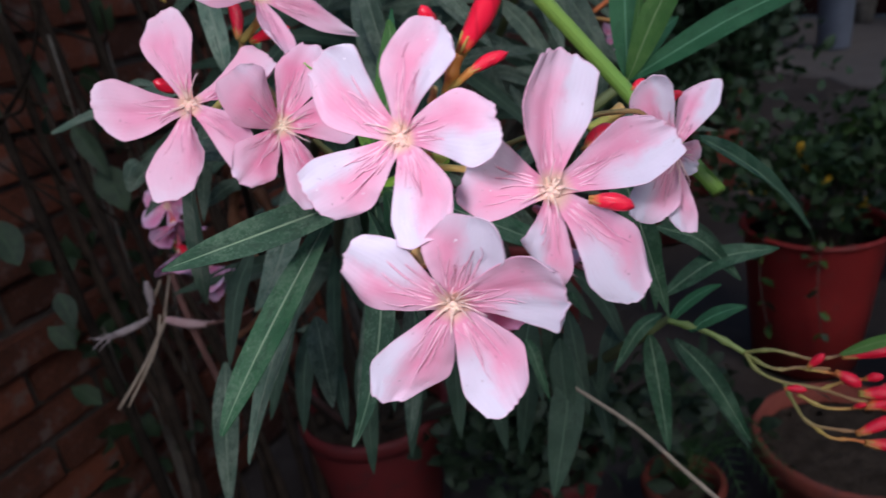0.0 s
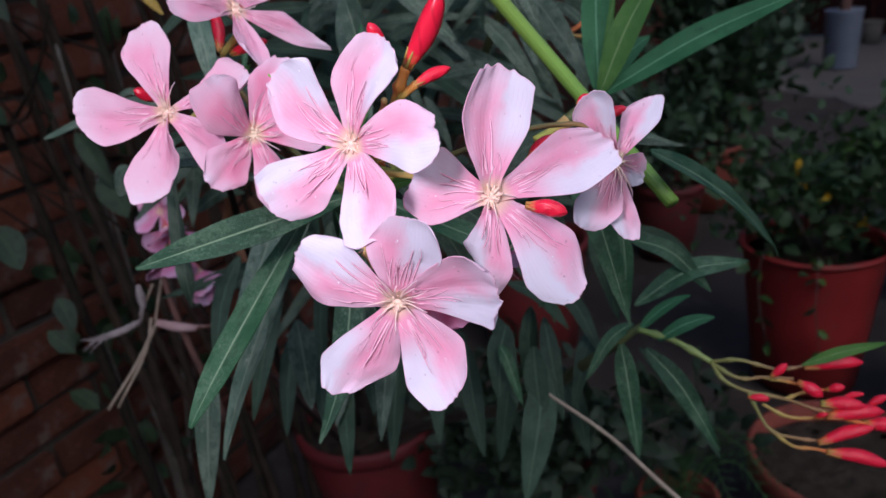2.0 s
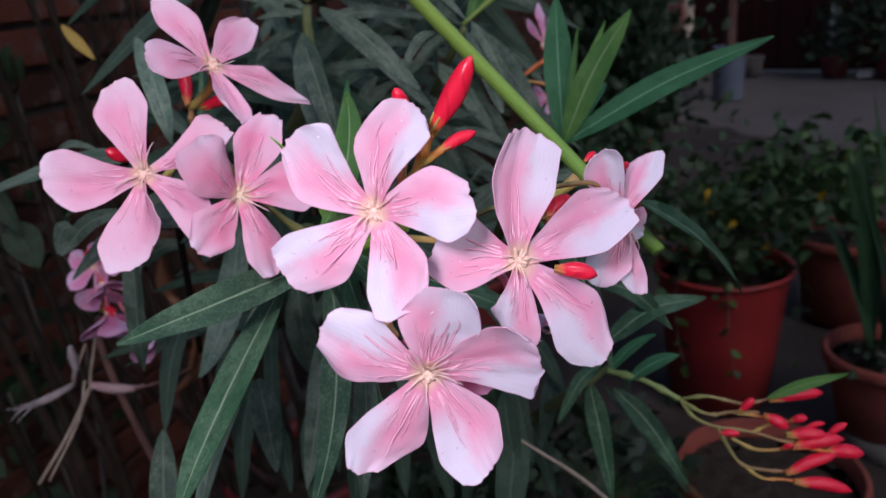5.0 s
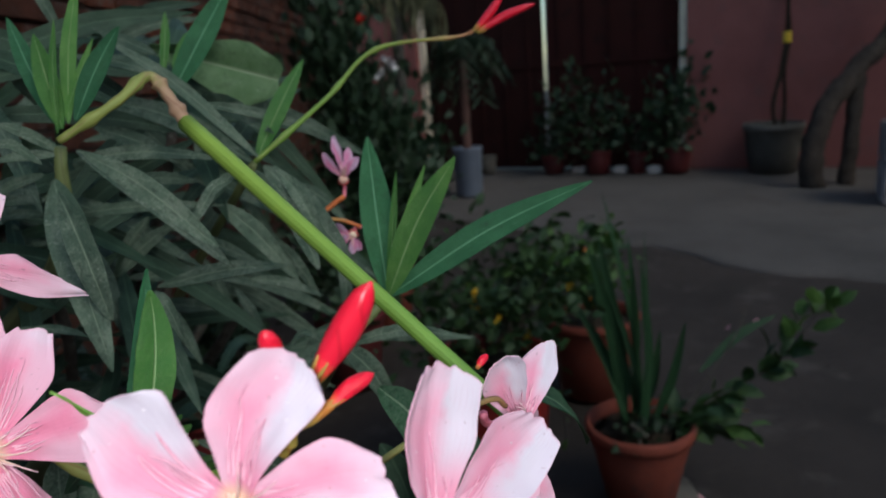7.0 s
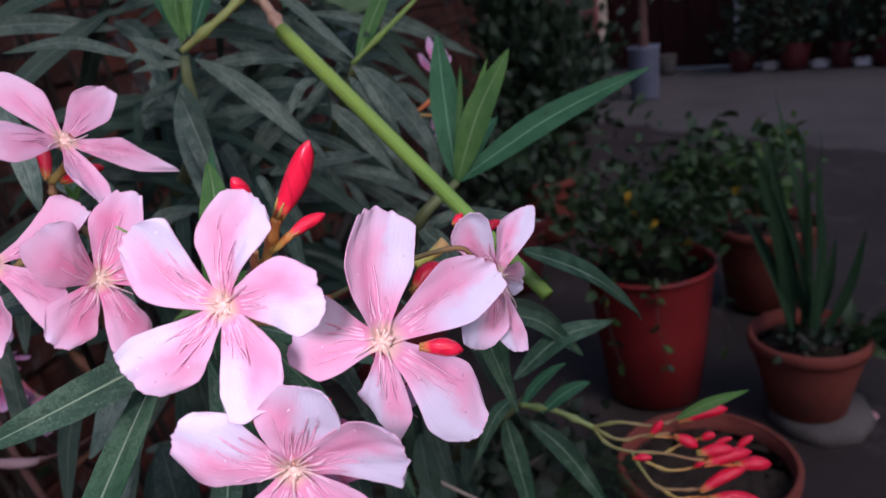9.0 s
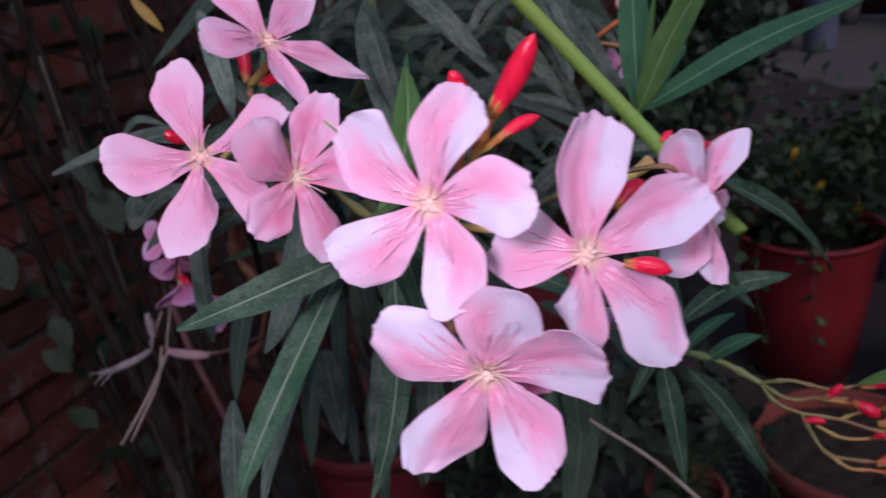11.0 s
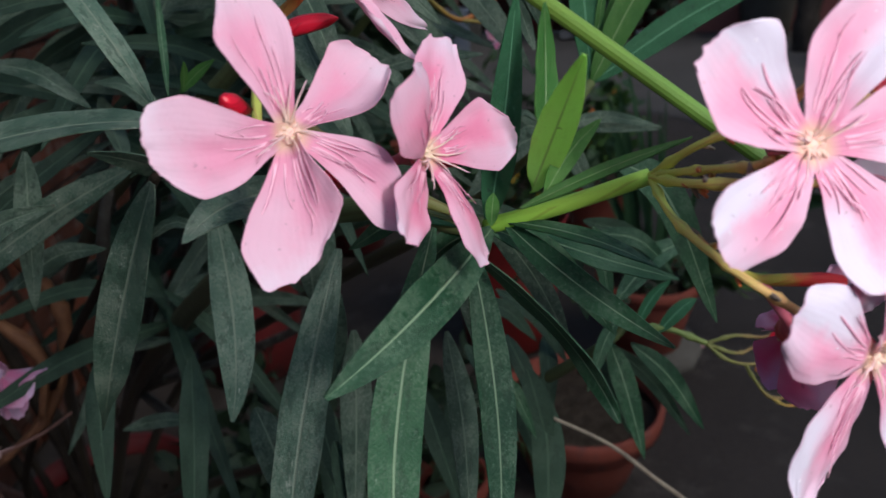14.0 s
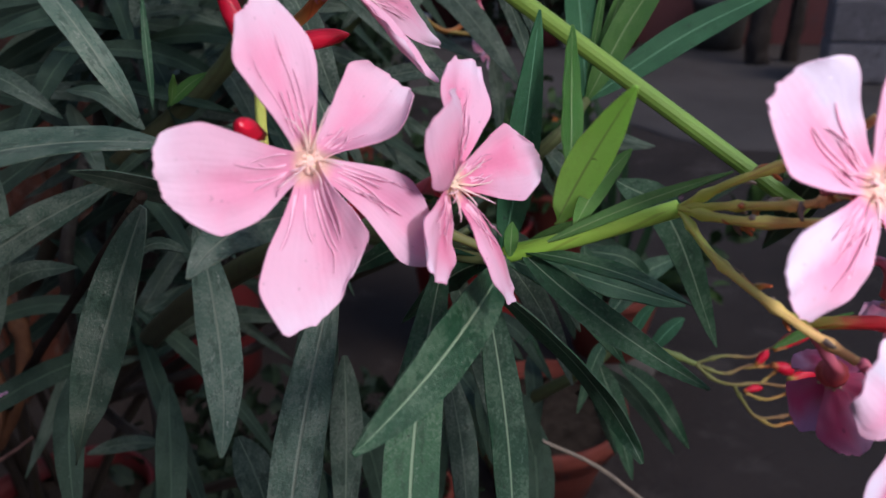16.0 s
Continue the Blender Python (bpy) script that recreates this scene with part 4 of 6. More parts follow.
bushy("weeds", (1.16, 1.42, 0.20), (1.17, 1.40, 0.235), (0.09, 0.08, 0.025), 70, 0.030, SHADED_BUSH_LEAF, "low dark green weeds on the soil of the terracotta pot", 44, 7)


def trailing_plant():
    """A leggy plant that leans out of the pot over the paving."""
    p = thing("trailing_plant", (1.20, 1.40, 0.21), "leggy plant trailing out of the terracotta pot", "plant")
    rng = random.Random(17)
    lines = [[(1.20, 1.40, 0.205), (1.30, 1.32, 0.31), (1.41, 1.23, 0.41), (1.49, 1.16, 0.57)], [(1.20, 1.40, 0.205), (1.27, 1.37, 0.23), (1.38, 1.30, 0.20)],
             [(1.20, 1.40, 0.205), (1.31, 1.36, 0.34), (1.42, 1.36, 0.45), (1.46, 1.37, 0.50)]]
    for i, pts in enumerate(lines):
        line = path(pts, 16)
        bm = bmesh.new()
        tube(bm, line, lambda s: 0.004 * (1 - 0.5 * s), 6)
        part("stem", bm, BARK, p)
        if i == 2:
            continue
        for k in range(3, 17):
            for j in range(rng.randrange(2, 9) if i == 0 else 4):
                d = Vector((rng.uniform(-1, 1), rng.uniform(-1, 1), rng.uniform(-0.7, 1)))
                bm = bmesh.new()
                leaflet(bm, line[k] + d * rng.uniform(0.004, 0.03), d + (line[k] - line[k - 1]).normalized() * 0.8, rng.uniform(0.045, 0.078), 0.016, rng)
                part("leaf", bm, (STRAGGLY, LIME_LEAF)[k > 12], p)
    return p


trailing_plant()
leaf(thing("aloe_shoot", (1.30, 1.37, 0.30), "single long pale green leaf leaning out of a pot", "plant"), (1.31, 1.38, 0.36), (1.52, 1.32, 0.49), 0.026, 0.02, SWORD)
pot("terracotta_pot", (1.475, 2.066), 0.170, 0.120, 0.30, TERRACOTTA, "terracotta pot behind, half hidden by leaves")
bushy("marigold_plant", (1.475, 2.066, 0.26), (1.43, 2.02, 0.48), (0.14, 0.12, 0.13), 300, 0.045, LIME_LEAF, "straggling yellow-green plant with orange flowers in a terracotta pot", 4, 7, ORANGE_FLOWER, 5, 0.03)
pot("bowl_pot", (0.68, 1.13), 0.178, 0.11, 0.205, TERRACOTTA, "wide shallow terracotta bowl filled with bare soil", 0.022)
POT_AT = (-0.25, 1.26)
pot("red_pot", POT_AT, 0.155, 0.115, 0.30, SHADED_RED, "red painted pot that holds the oleander")
pot("red_pot", (0.16, 2.02), 0.18, 0.14, 0.36, SHADED_RED, "red painted pot behind the oleander")
bushy("bushy_plant", (0.16, 2.02, 0.32), (0.16, 2.02, 0.52), (0.16, 0.14, 0.12), 300, 0.06, SHADED_BUSH_LEAF, "dark green bushy plant in a red pot", 6, 6)
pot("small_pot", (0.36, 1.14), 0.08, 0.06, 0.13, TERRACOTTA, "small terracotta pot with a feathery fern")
pot("red_pot", (0.12, 1.22), 0.095, 0.07, 0.14, SHADED_RED, "small red pot among green leaves")
bushy("bushy_plant", (0.12, 1.22, 0.11), (0.15, 1.20, 0.28), (0.22, 0.15, 0.13), 900, 0.045, SHADED_BUSH_LEAF, "low dark green leafy plant in a small red pot", 7, 7)


def fern():
    p = thing("fern", (0.36, 1.14, 0.10), "feathery green asparagus fern in a small pot", "plant")
    rng = random.Random(12)
    for i in range(20):
        t = i * 2.4
        f = Vector((0.36, 1.14, 0.10))
        out = Vector((math.cos(t), math.sin(t), 0)) * rng.uniform(0.10, 0.26)
        line = path([f, f + out * 0.5 + Vector((0, 0, 0.16)), f + out + Vector((0, 0, rng.uniform(0.05, 0.15)))], 14)
        bm = bmesh.new()
        tube(bm, line, lambda s: 0.0016 * (1 - 0.5 * s), 5)
        for k in range(3, 15):
            d = (line[k] - line[k - 1]).normalized()
            a = d.cross(Vector((0, 0, 1))).normalized()
            for side in (-1, 1):
                L = 0.035 * (1 - abs(k - 8) / 11)
                tube(bm, [line[k], line[k] + (a * side + d * 0.6) * L], lambda s: 0.0012 * (1 - 0.6 * s), 4)
        part("frond", bm, FERN, p)


fern()

# farther plants by the brick wall
pot("terracotta_pot", (1.08, 3.15), 0.16, 0.12, 0.30, TERRACOTTA, "terracotta pot by the brick wall")
bushy("rose_bush", (1.08, 3.15, 0.27), (1.14, 3.12, 1.06), (0.27, 0.26, 0.54), 3000, 0.062, SHADED_BUSH_LEAF, "dark leafy rose bush in a terracotta pot", 9, 10)
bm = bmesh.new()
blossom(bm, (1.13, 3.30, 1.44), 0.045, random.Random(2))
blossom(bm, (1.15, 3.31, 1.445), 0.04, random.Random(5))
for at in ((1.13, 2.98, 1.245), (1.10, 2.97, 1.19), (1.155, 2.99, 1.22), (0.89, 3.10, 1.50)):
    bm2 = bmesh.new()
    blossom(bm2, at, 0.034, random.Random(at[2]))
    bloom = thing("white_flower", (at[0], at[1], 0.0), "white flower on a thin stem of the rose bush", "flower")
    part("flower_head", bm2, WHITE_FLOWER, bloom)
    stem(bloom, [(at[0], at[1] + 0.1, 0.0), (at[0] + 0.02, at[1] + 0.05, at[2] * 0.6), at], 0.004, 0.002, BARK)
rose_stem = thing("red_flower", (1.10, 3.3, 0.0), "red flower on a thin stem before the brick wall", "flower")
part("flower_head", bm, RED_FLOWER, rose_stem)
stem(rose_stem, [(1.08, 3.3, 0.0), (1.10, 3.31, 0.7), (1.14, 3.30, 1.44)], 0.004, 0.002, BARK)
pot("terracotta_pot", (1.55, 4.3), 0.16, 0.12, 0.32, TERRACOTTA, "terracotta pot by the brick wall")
bushy("leafy_shrub", (1.55, 4.3, 0.28), (1.6, 4.3, 0.8), (0.3, 0.3, 0.5), 1500, 0.07, SHADED_BUSH_LEAF, "dark leafy shrub beside the brick wall", 10, 9)
pot("red_pot", (0.75, 2.65), 0.14, 0.10, 0.3, SHADED_RED, "red painted pot under dark leaves")
bushy("leafy_shrub", (0.75, 2.65, 0.26), (0.75, 2.6, 0.55), (0.25, 0.22, 0.2), 700, 0.055, SHADED_BUSH_LEAF, "dark leafy shrub in a red pot", 11, 8)
bushy("creeper", (-0.66, 1.18, 0.0), (-0.64, 1.20, 0.72), (0.06, 0.16, 0.5), 90, 0.06, SHADED_BUSH_LEAF, "creeping plant with dark leaves on the brick wall", 13, 6)

# by the gate
p = at_gate(1.31, -1.69, 0.04)
bucket = thing("bucket", p, "blue-grey cylindrical bucket planter", "bucket")
bm = bmesh.new()
lathe(bm, [(0.12, 0), (0.125, 0.01), (0.135, 0.43), (0.142, 0.44), (0.142, 0.455), (0.128, 0.455), (0.125, 0.40), (0.003, 0.40)], p, 32)
part("bucket_body", bm, BLUE_GREY, bucket)
bm = bmesh.new()
lathe(bm, [(0.124, 0.405), (0.06, 0.415), (0.003, 0.41)], p, 20, 0.05)
part("soil", bm, SOIL, bucket)


def palm(foot):
    f = Vector(foot)
    p = thing("palm", foot, "slender potted palm with drooping fronds", "palm")
    stem(p, [f, f + Vector((0.02, 0.03, 0.42)), f + Vector((0.04, 0.06, 0.84))], 0.045, 0.034, RED_TWIG, 10, "trunk", 0.2)
    rng = random.Random(4)
    top = f + Vector((0.04, 0.06, 0.84))
    for i in range(12):
        t = i * 2.4
        o = Vector((math.cos(t), math.sin(t), 0)) * rng.uniform(0.22, 0.42)
        line = path([top, top + o * 0.5 + Vector((0, 0, 0.20)), top + o + Vector((0, 0, rng.uniform(-0.35, 0.0)))], 14)
        bm = bmesh.new()
        tube(bm, line, lambda s: 0.006 * (1 - 0.6 * s), 5)
        for k in range(3, 15):
            d = (line[k] - line[k - 1]).normalized()
            a = d.cross(Vector((0, 0, 1))).normalized()
            for side in (-1, 1):
                leaflet(bm, line[k], a * side + d * 0.5 - Vector((0, 0, 0.5)), 0.20, 0.012, rng)
        part("frond", bm, SHADED_BUSH_LEAF, p)


palm(p + Vector((0, 0, 0.40)))


def tall_palm(foot, height):
    """A palm with long fronds whose leaflets hang straight down."""
    f = Vector(foot)
    p = thing("palm", foot, "tall palm with drooping straw-green fronds by the wall", "palm")
    stem(p, [f, f + Vector((0.02, 0.0, height * 0.5)), f + Vector((0.0, 0.0, height))], 0.06, 0.045, BARK, 10, "trunk", 0.2)
    rng = random.Random(14)
    top = f + Vector((0, 0, height))
    for i in range(11):
        t = i * 2.4
        o = Vector((math.cos(t), math.sin(t), 0)) * rng.uniform(0.35, 0.55)
        line = path([top, top + o * 0.5 + Vector((0, 0, 0.18)), top + o + Vector((0, 0, rng.uniform(-0.25, -0.05)))], 12)
        bm = bmesh.new()
        tube(bm, line, lambda s: 0.008 * (1 - 0.6 * s), 5)
        for k in range(3, 13):
            for side in (-1, 1):
                leaflet(bm, line[k], Vector((rng.uniform(-0.2, 0.2), rng.uniform(-0.2, 0.2), -1)), rng.uniform(0.25, 0.42), 0.010, rng, 0.02)
        part("frond", bm, STRAW if i % 3 else SHADED_BUSH_LEAF, p)


tall_palm((2.52, 6.20, 0.03), 1.85)
for i, (x, r, h) in enumerate(((1.72, 0.13, 0.20), (2.20, 0.15, 0.24), (2.60, 0.10, 0.22), (2.98, 0.16, 0.26))):
    q = at_gate(x, -0.35)
    pot("red_pot", (q.x, q.y), r, r * 0.75, h, SHADED_RED, "red pot standing before the maroon gate", base_z=0.04)
    bushy("gate_plant", (q.x, q.y, h), (q.x, q.y - 0.05, h + (0.30, 0.52, 0.26, 0.44)[i]), ((0.24, 0.40, 0.22, 0.46)[i], 0.28, (0.32, 0.50, 0.30, 0.46)[i]), (170, 330, 140, 300)[i], 0.10, SHADED_BUSH_LEAF, "dark leafy plant in a red pot by the gate", 20 + i, 8, group="plants before the gate")
q = at_gate(0.95, -0.35)
pot("small_pot", (q.x, q.y), 0.10, 0.08, 0.20, GREY_POT, "small pale grey pot before the gate", base_z=0.04)
for x in (1.93, 2.37, 2.72):
    bm = bmesh.new()
    box(bm, (x, -0.40, 0.04), (x + 0.12, -0.29, 0.11), GATE, 0.006)
    lone("white_brick", bm, WHITE_PAINT, "white painted brick on the paving before the gate", "brick", group="white bricks before the gate")
q = at_gate(3.86, -0.32)
pot("cement_pot", (q.x, q.y), 0.27, 0.21, 0.46, GREY_POT, "large weathered grey cement pot by the pink wall", 0.03, base_z=0.04)
sap = thing("sapling", (q.x, q.y, 0.46), "thin bare sapling in a cement pot", "tree")
stem(sap, [q + Vector((0.06, 0.02, 0.44)), q + Vector((0.04, 0.05, 0.65)), q + Vector((0.14, 0.06, 0.96)), q + Vector((0.22, 0.08, 1.28)), q + Vector((0.26, 0.10, 1.6)), q + Vector((0.34, 0.14, 2.2))], 0.022, 0.015, VINE, 8, "trunk", 0.2)
stem(sap, [q + Vector((0.12, 0.0, 0.44)), q + Vector((0.16, 0.02, 0.68)), q + Vector((0.16, 0.04, 0.98)), q + Vector((0.24, 0.06, 1.28)), q + Vector((0.25, 0.10, 1.7)), q + Vector((0.40, 0.14, 2.3))], 0.020, 0.014, VINE, 8, "trunk", 0.2)
bm = bmesh.new()
lathe(bm, [(0.036, 0), (0.037, 0.01), (0.036, 0.09), (0.033, 0.10)], (q.x + 0.225, q.y + 0.07, 1.22), 14)
part("yellow_band", bm, YELLOW_FLOWER, sap, "yellow band tied round the stem")
for k in range(3):
    stem(sap, [(q.x + 0.28, q.y + 0.11, 1.8 + 0.1 * k), (q.x + 0.45 - 0.2 * k, q.y - 0.1, 2.3 + 0.2 * k)], 0.012, 0.005, BARK, 6, "limb")
q = at_gate(4.36, -1.05, 0.03)
tree = thing("tree", q, "old leaning tree with a crooked bare grey trunk", "tree")
stem(tree, [q + Vector((-0.17, 0.08, -0.02)), q + Vector((-0.12, 0.12, 0.33)), q + Vector((0.06, 0.13, 0.67)), q + Vector((0.36, 0.08, 0.96)), q + Vector((0.66, 0.02, 1.25)), q + Vector((0.95, -0.02, 1.75)), q + Vector((1.0, -0.1, 2.8))], 0.095, 0.07, DARK_BARK, 16, "trunk", 0.0, gnarl=0.22)
stem(tree, [q + Vector((0.08, -0.04, -0.02)), q + Vector((0.17, 0.0, 0.30)), q + Vector((0.27, 0.05, 0.67)), q + Vector((0.36, 0.08, 0.98))], 0.065, 0.055, DARK_BARK, 12, "limb", 0.0, gnarl=0.2)
bm = bmesh.new()
rng = random.Random(31)
for i in range(900):
    o = q + Vector((0.9, -0.4, 3.1)) + Vector((rng.gauss(0, 0.6), rng.gauss(0, 0.6), rng.gauss(0.3, 0.35)))
    leaflet(bm, o, Vector((rng.uniform(-1, 1), rng.uniform(-1, 1), rng.uniform(-1, 0.4))), 0.12, 0.03, rng)
part("crown", bm, SHADED_BUSH_LEAF, tree, kind="stuff")
for k in range(2):
    bm = bmesh.new()
    box(bm, (4.62, -1.95, 0.035 + k * 0.29), (5.5, -1.45, 0.32 + k * 0.285), GATE, 0.015)
    lone("white_block", bm, WHITEWASH, "large dull whitewashed block stacked by the tree", "block", group="stacked white blocks")
rng = random.Random(41)
for i in range(14):
    a = Vector((rng.uniform(0.9, 3.2), rng.uniform(0.9, 4.0), 0.012))
    bm = bmesh.new()
    leaflet(bm, a, Vector((rng.uniform(-1, 1), rng.uniform(-1, 1), 0.12)), rng.uniform(0.03, 0.05), 0.013, rng, 0.1)
    lone("fallen_petal", bm, (PETAL_LITTER, YELLOW_LEAF)[i % 3 == 0], "fallen withered petal on the damp ground", "petal", group="fallen petals")


def climber():
    """Old woody stems that rise in a bundle before the brick wall."""
    p = thing("climber", (-0.55, 1.10, 0.0), "bundle of dark woody climber stems before the brick wall", "climber")
    rng = random.Random(53)
    for i in range(17):
        x, y = -0.64 + 0.023 * i, 1.02 + 0.029 * i
        sway = rng.uniform(-0.07, 0.05)
        pts = [(x + 0.10, y - 0.10, 0.0), (x + 0.06 + sway * 0.4, y - 0.04, 0.35), (x + sway, y, 0.72), (x - 0.05 + sway * 0.6, y + 0.03, 1.10), (x - 0.09, y + 0.05, 1.55)]
        stem(p, pts, rng.uniform(0.005, 0.014), rng.uniform(0.003, 0.006), VINE, 8, "woody_stem", 0.45)
        for k in range(2):
            f = Vector(pts[2]).lerp(Vector(pts[3]), rng.random())
            d = Vector((rng.uniform(-0.16, 0.16), rng.uniform(-0.10, 0.02), rng.uniform(0.02, 0.22)))
            stem(p, [f, f + d * 0.5 + Vector((0.01, 0, -0.01)), f + d], 0.0035, 0.0016, VINE, 5, "twig", 0.4)
    for foot, tip, w in (((-0.62, 1.00, 1.20), (-0.58, 0.98, 1.14), 0.028), ((-0.52, 0.95, 0.99), (-0.48, 0.93, 0.92), 0.028), ((-0.50, 0.95, 0.93), (-0.47, 0.93, 0.87), 0.045),
                         ((-0.66, 1.02, 1.06), (-0.62, 1.0, 1.09), 0.03), ((-0.62, 0.95, 0.75), (-0.60, 0.93, 0.70), 0.03), ((-0.70, 0.98, 0.86), (-0.66, 0.95, 0.80), 0.05)):
        leaf(p, foot, tip, w, 0.005, SHADED_BUSH_LEAF, name="leaf", ns=8)


climber()


# ---- the oleander ----
shrub = thing("oleander", (POT_AT[0], POT_AT[1], 0.25), "flowering pink oleander with long dark green leaves", "shrub")
S = (-0.034, 0.261, 1.069)
FORK = (-0.007, 0.224, 1.088)
# canes from the pot to the heads
G = Vector((POT_AT[0], POT_AT[1], 0.25))
stem(shrub, [G, (-0.17, 0.95, 0.62), (-0.11, 0.55, 0.92), (-0.06, 0.36, 1.045), S], 0.010, 0.0034, YOUNG_CANE, 10, "cane", 0.1)
stem(shrub, [G + Vector((0.03, 0, 0)), (-0.10, 0.98, 0.62), (0.0, 0.62, 0.88), (0.05, 0.45, 0.99), (0.060, 0.362, 1.060), (0.084, 0.361, 1.079)], 0.008, 0.0022, YOUNG_CANE, 10, "cane", 0.1)
stem(shrub, [G + Vector((-0.03, 0.02, 0)), (-0.22, 0.98, 0.7), (-0.14, 0.62, 0.98), (-0.055, 0.45, 1.10), (-0.041, 0.42, 1.159)], 0.009, 0.0026, YOUNG_CANE, 10, "cane", 0.1)
stem(shrub, [G + Vector((0.02, -0.03, 0)), (-0.06, 0.85, 0.55), (0.03, 0.50, 0.80), (0.08, 0.37, 0.92), (0.102, 0.346, 0.952)], 0.008, 0.0018, YOUNG_CANE, 10, "cane", 0.1)
stem(shrub, [G + Vector((0.0, 0.03, 0)), (-0.13, 0.98, 0.7), (0.0, 0.66, 1.0), (0.052, 0.474, 1.136)], 0.008, 0.0024, YOUNG_CANE, 10, "cane", 0.1)
stem(shrub, [G + Vector((-0.05, -0.02, 0)), (-0.33, 0.92, 0.62), (-0.25, 0.6, 0.85), (-0.23, 0.5, 0.96)], 0.007, 0.003, RED_TWIG, 9, "cane", 0.15)
stem(shrub, [G + Vector((-0.05, -0.04, 0)), (-0.30, 0.95, 0.55), (-0.20, 0.62, 0.86), (-0.113, 0.345, 1.08)], 0.005, 0.0018, VINE, 9, "cane", 0.15)
# green flowering shoot and its forks
stem(shrub, [S, (-0.022, 0.244, 1.077), FORK], 0.0025, 0.0022, GREEN_STEM, 12, "flower_stalk", label="bright green young shoot")
stem(shrub, [FORK, (-0.010, 0.207, 1.100), (-0.008, 0.190, 1.110), (-0.006, 0.182, 1.118)], 0.0010, 0.0009, TAN_STEM, 9, "flower_stalk", nodes=3)
stem(shrub, [FORK, (-0.012, 0.206, 1.095), (-0.012, 0.190, 1.100), (-0.012, 0.184, 1.103)], 0.0010, 0.0009, TAN_STEM, 9, "flower_stalk", nodes=4)
stem(shrub, [FORK, (-0.013, 0.208, 1.092), (-0.016, 0.194, 1.096), (0.006, 0.184, 1.094), (0.021, 0.180, 1.091)], 0.0011, 0.0009, TAN_STEM, 9, "flower_stalk", nodes=3)
stem(shrub, [FORK, (-0.018, 0.203, 1.085), (-0.019, 0.185, 1.080), (-0.014, 0.172, 1.074)], 0.0009, 0.0010, TAN_STEM, 9, "flower_stalk", nodes=4)
stem(shrub, [(-0.0172, 0.1858, 1.0787), (-0.0118, 0.1844, 1.0762), (-0.0076, 0.1819, 1.0759), (-0.0006, 0.1780, 1.0755), (0.0040, 0.1765, 1.0740)], 0.0011, 0.0017, FLOWER_FOOT, 9, "flower_stalk", label="olive and red foot of a flower")
stem(shrub, [(0.010, 0.186, 1.100), (0.030, 0.190, 1.104), (0.047, 0.196, 1.103), (0.052, 0.198, 1.099)], 0.0008, 0.0007, OLIVE_STEM, 8, "flower_stalk")
stem(shrub, [(-0.012, 0.184, 1.103), (0.010, 0.186, 1.100)], 0.0008, 0.0008, RED_STEM, 8, "flower_stalk")
rng = random.Random(19)
for a, b in (((-0.010, 0.207, 1.100), (-0.007, 0.186, 1.114)), ((-0.012, 0.206, 1.095), (-0.012, 0.188, 1.101)), ((-0.018, 0.203, 1.085), (-0.016, 0.176, 1.076)), ((-0.013, 0.208, 1.092), (-0.016, 0.196, 1.096))):
    for k in range(7):
        p = Vector(a).lerp(Vector(b), (k + 0.5) / 7)
        d = Vector((rng.uniform(-1, 1), rng.uniform(-1, 0.2), rng.uniform(-1, 0.6))).normalized()
        stem(shrub, [p, p + d * 0.0020, p + d * 0.0034 + Vector((0, -0.001, 0))], 0.0011, 0.0003, RED_STEM if k % 3 else DRY_TWIG, 5, "bract")
# the left head's stalks
stem(shrub, [S, (-0.060, 0.285, 1.085), (-0.084, 0.300, 1.115), (-0.085, 0.300, 1.125)], 0.0014, 0.0012, OLIVE_STEM, 9, "flower_stalk", nodes=3)
stem(shrub, [(-0.085, 0.300, 1.125), (-0.074, 0.292, 1.133), (-0.070, 0.284, 1.139)], 0.0016, 0.0016, RED_STEM, 8, "flower_stalk", label="orange flower stalk")
stem(shrub, [(-0.084, 0.300, 1.115), (-0.092, 0.275, 1.105), (-0.093, 0.258, 1.104)], 0.0015, 0.0013, TAN_STEM, 8, "flower_stalk")
stem(shrub, [(-0.075, 0.292, 1.100), (-0.068, 0.270, 1.096), (-0.067, 0.252, 1.096)], 0.0015, 0.0013, RED_STEM, 8, "flower_stalk")

# open flowers
flower(shrub, (-0.0153, 0.1745, 1.1085), (-0.30, -0.90, 0.31),
       [(7.8, -0.9, 27.1, 17.2, -18.1, -0.06, -0.13, 0.76, 0.32, -0.03, 0.16, 0.25, -0.26),
        (22.3, -13.3, 6.8, 18.4, 6.6, 0.04, -0.01, 0.76, 0.29, -0.02, 0.03, -0.36, -0.19),
        (8.9, -15.2, -20.7, 17.3, -2.7, -0.01, -0.00, 0.69, 0.20, 0.13, 0.04, -0.08, -0.24),
        (-20.8, -4.9, -16.5, 17.1, 5.4, -0.02, -0.03, 0.71, 0.21, 0.04, 0.01, -0.51, -0.26),
        (-22.1, 6.9, 13.3, 18.7, 6.4, -0.08, -0.05, 0.76, 0.40, 0.05, 0.12, -0.36, -0.38)], (-0.011, 0.186, 1.104), 1, drops=3)
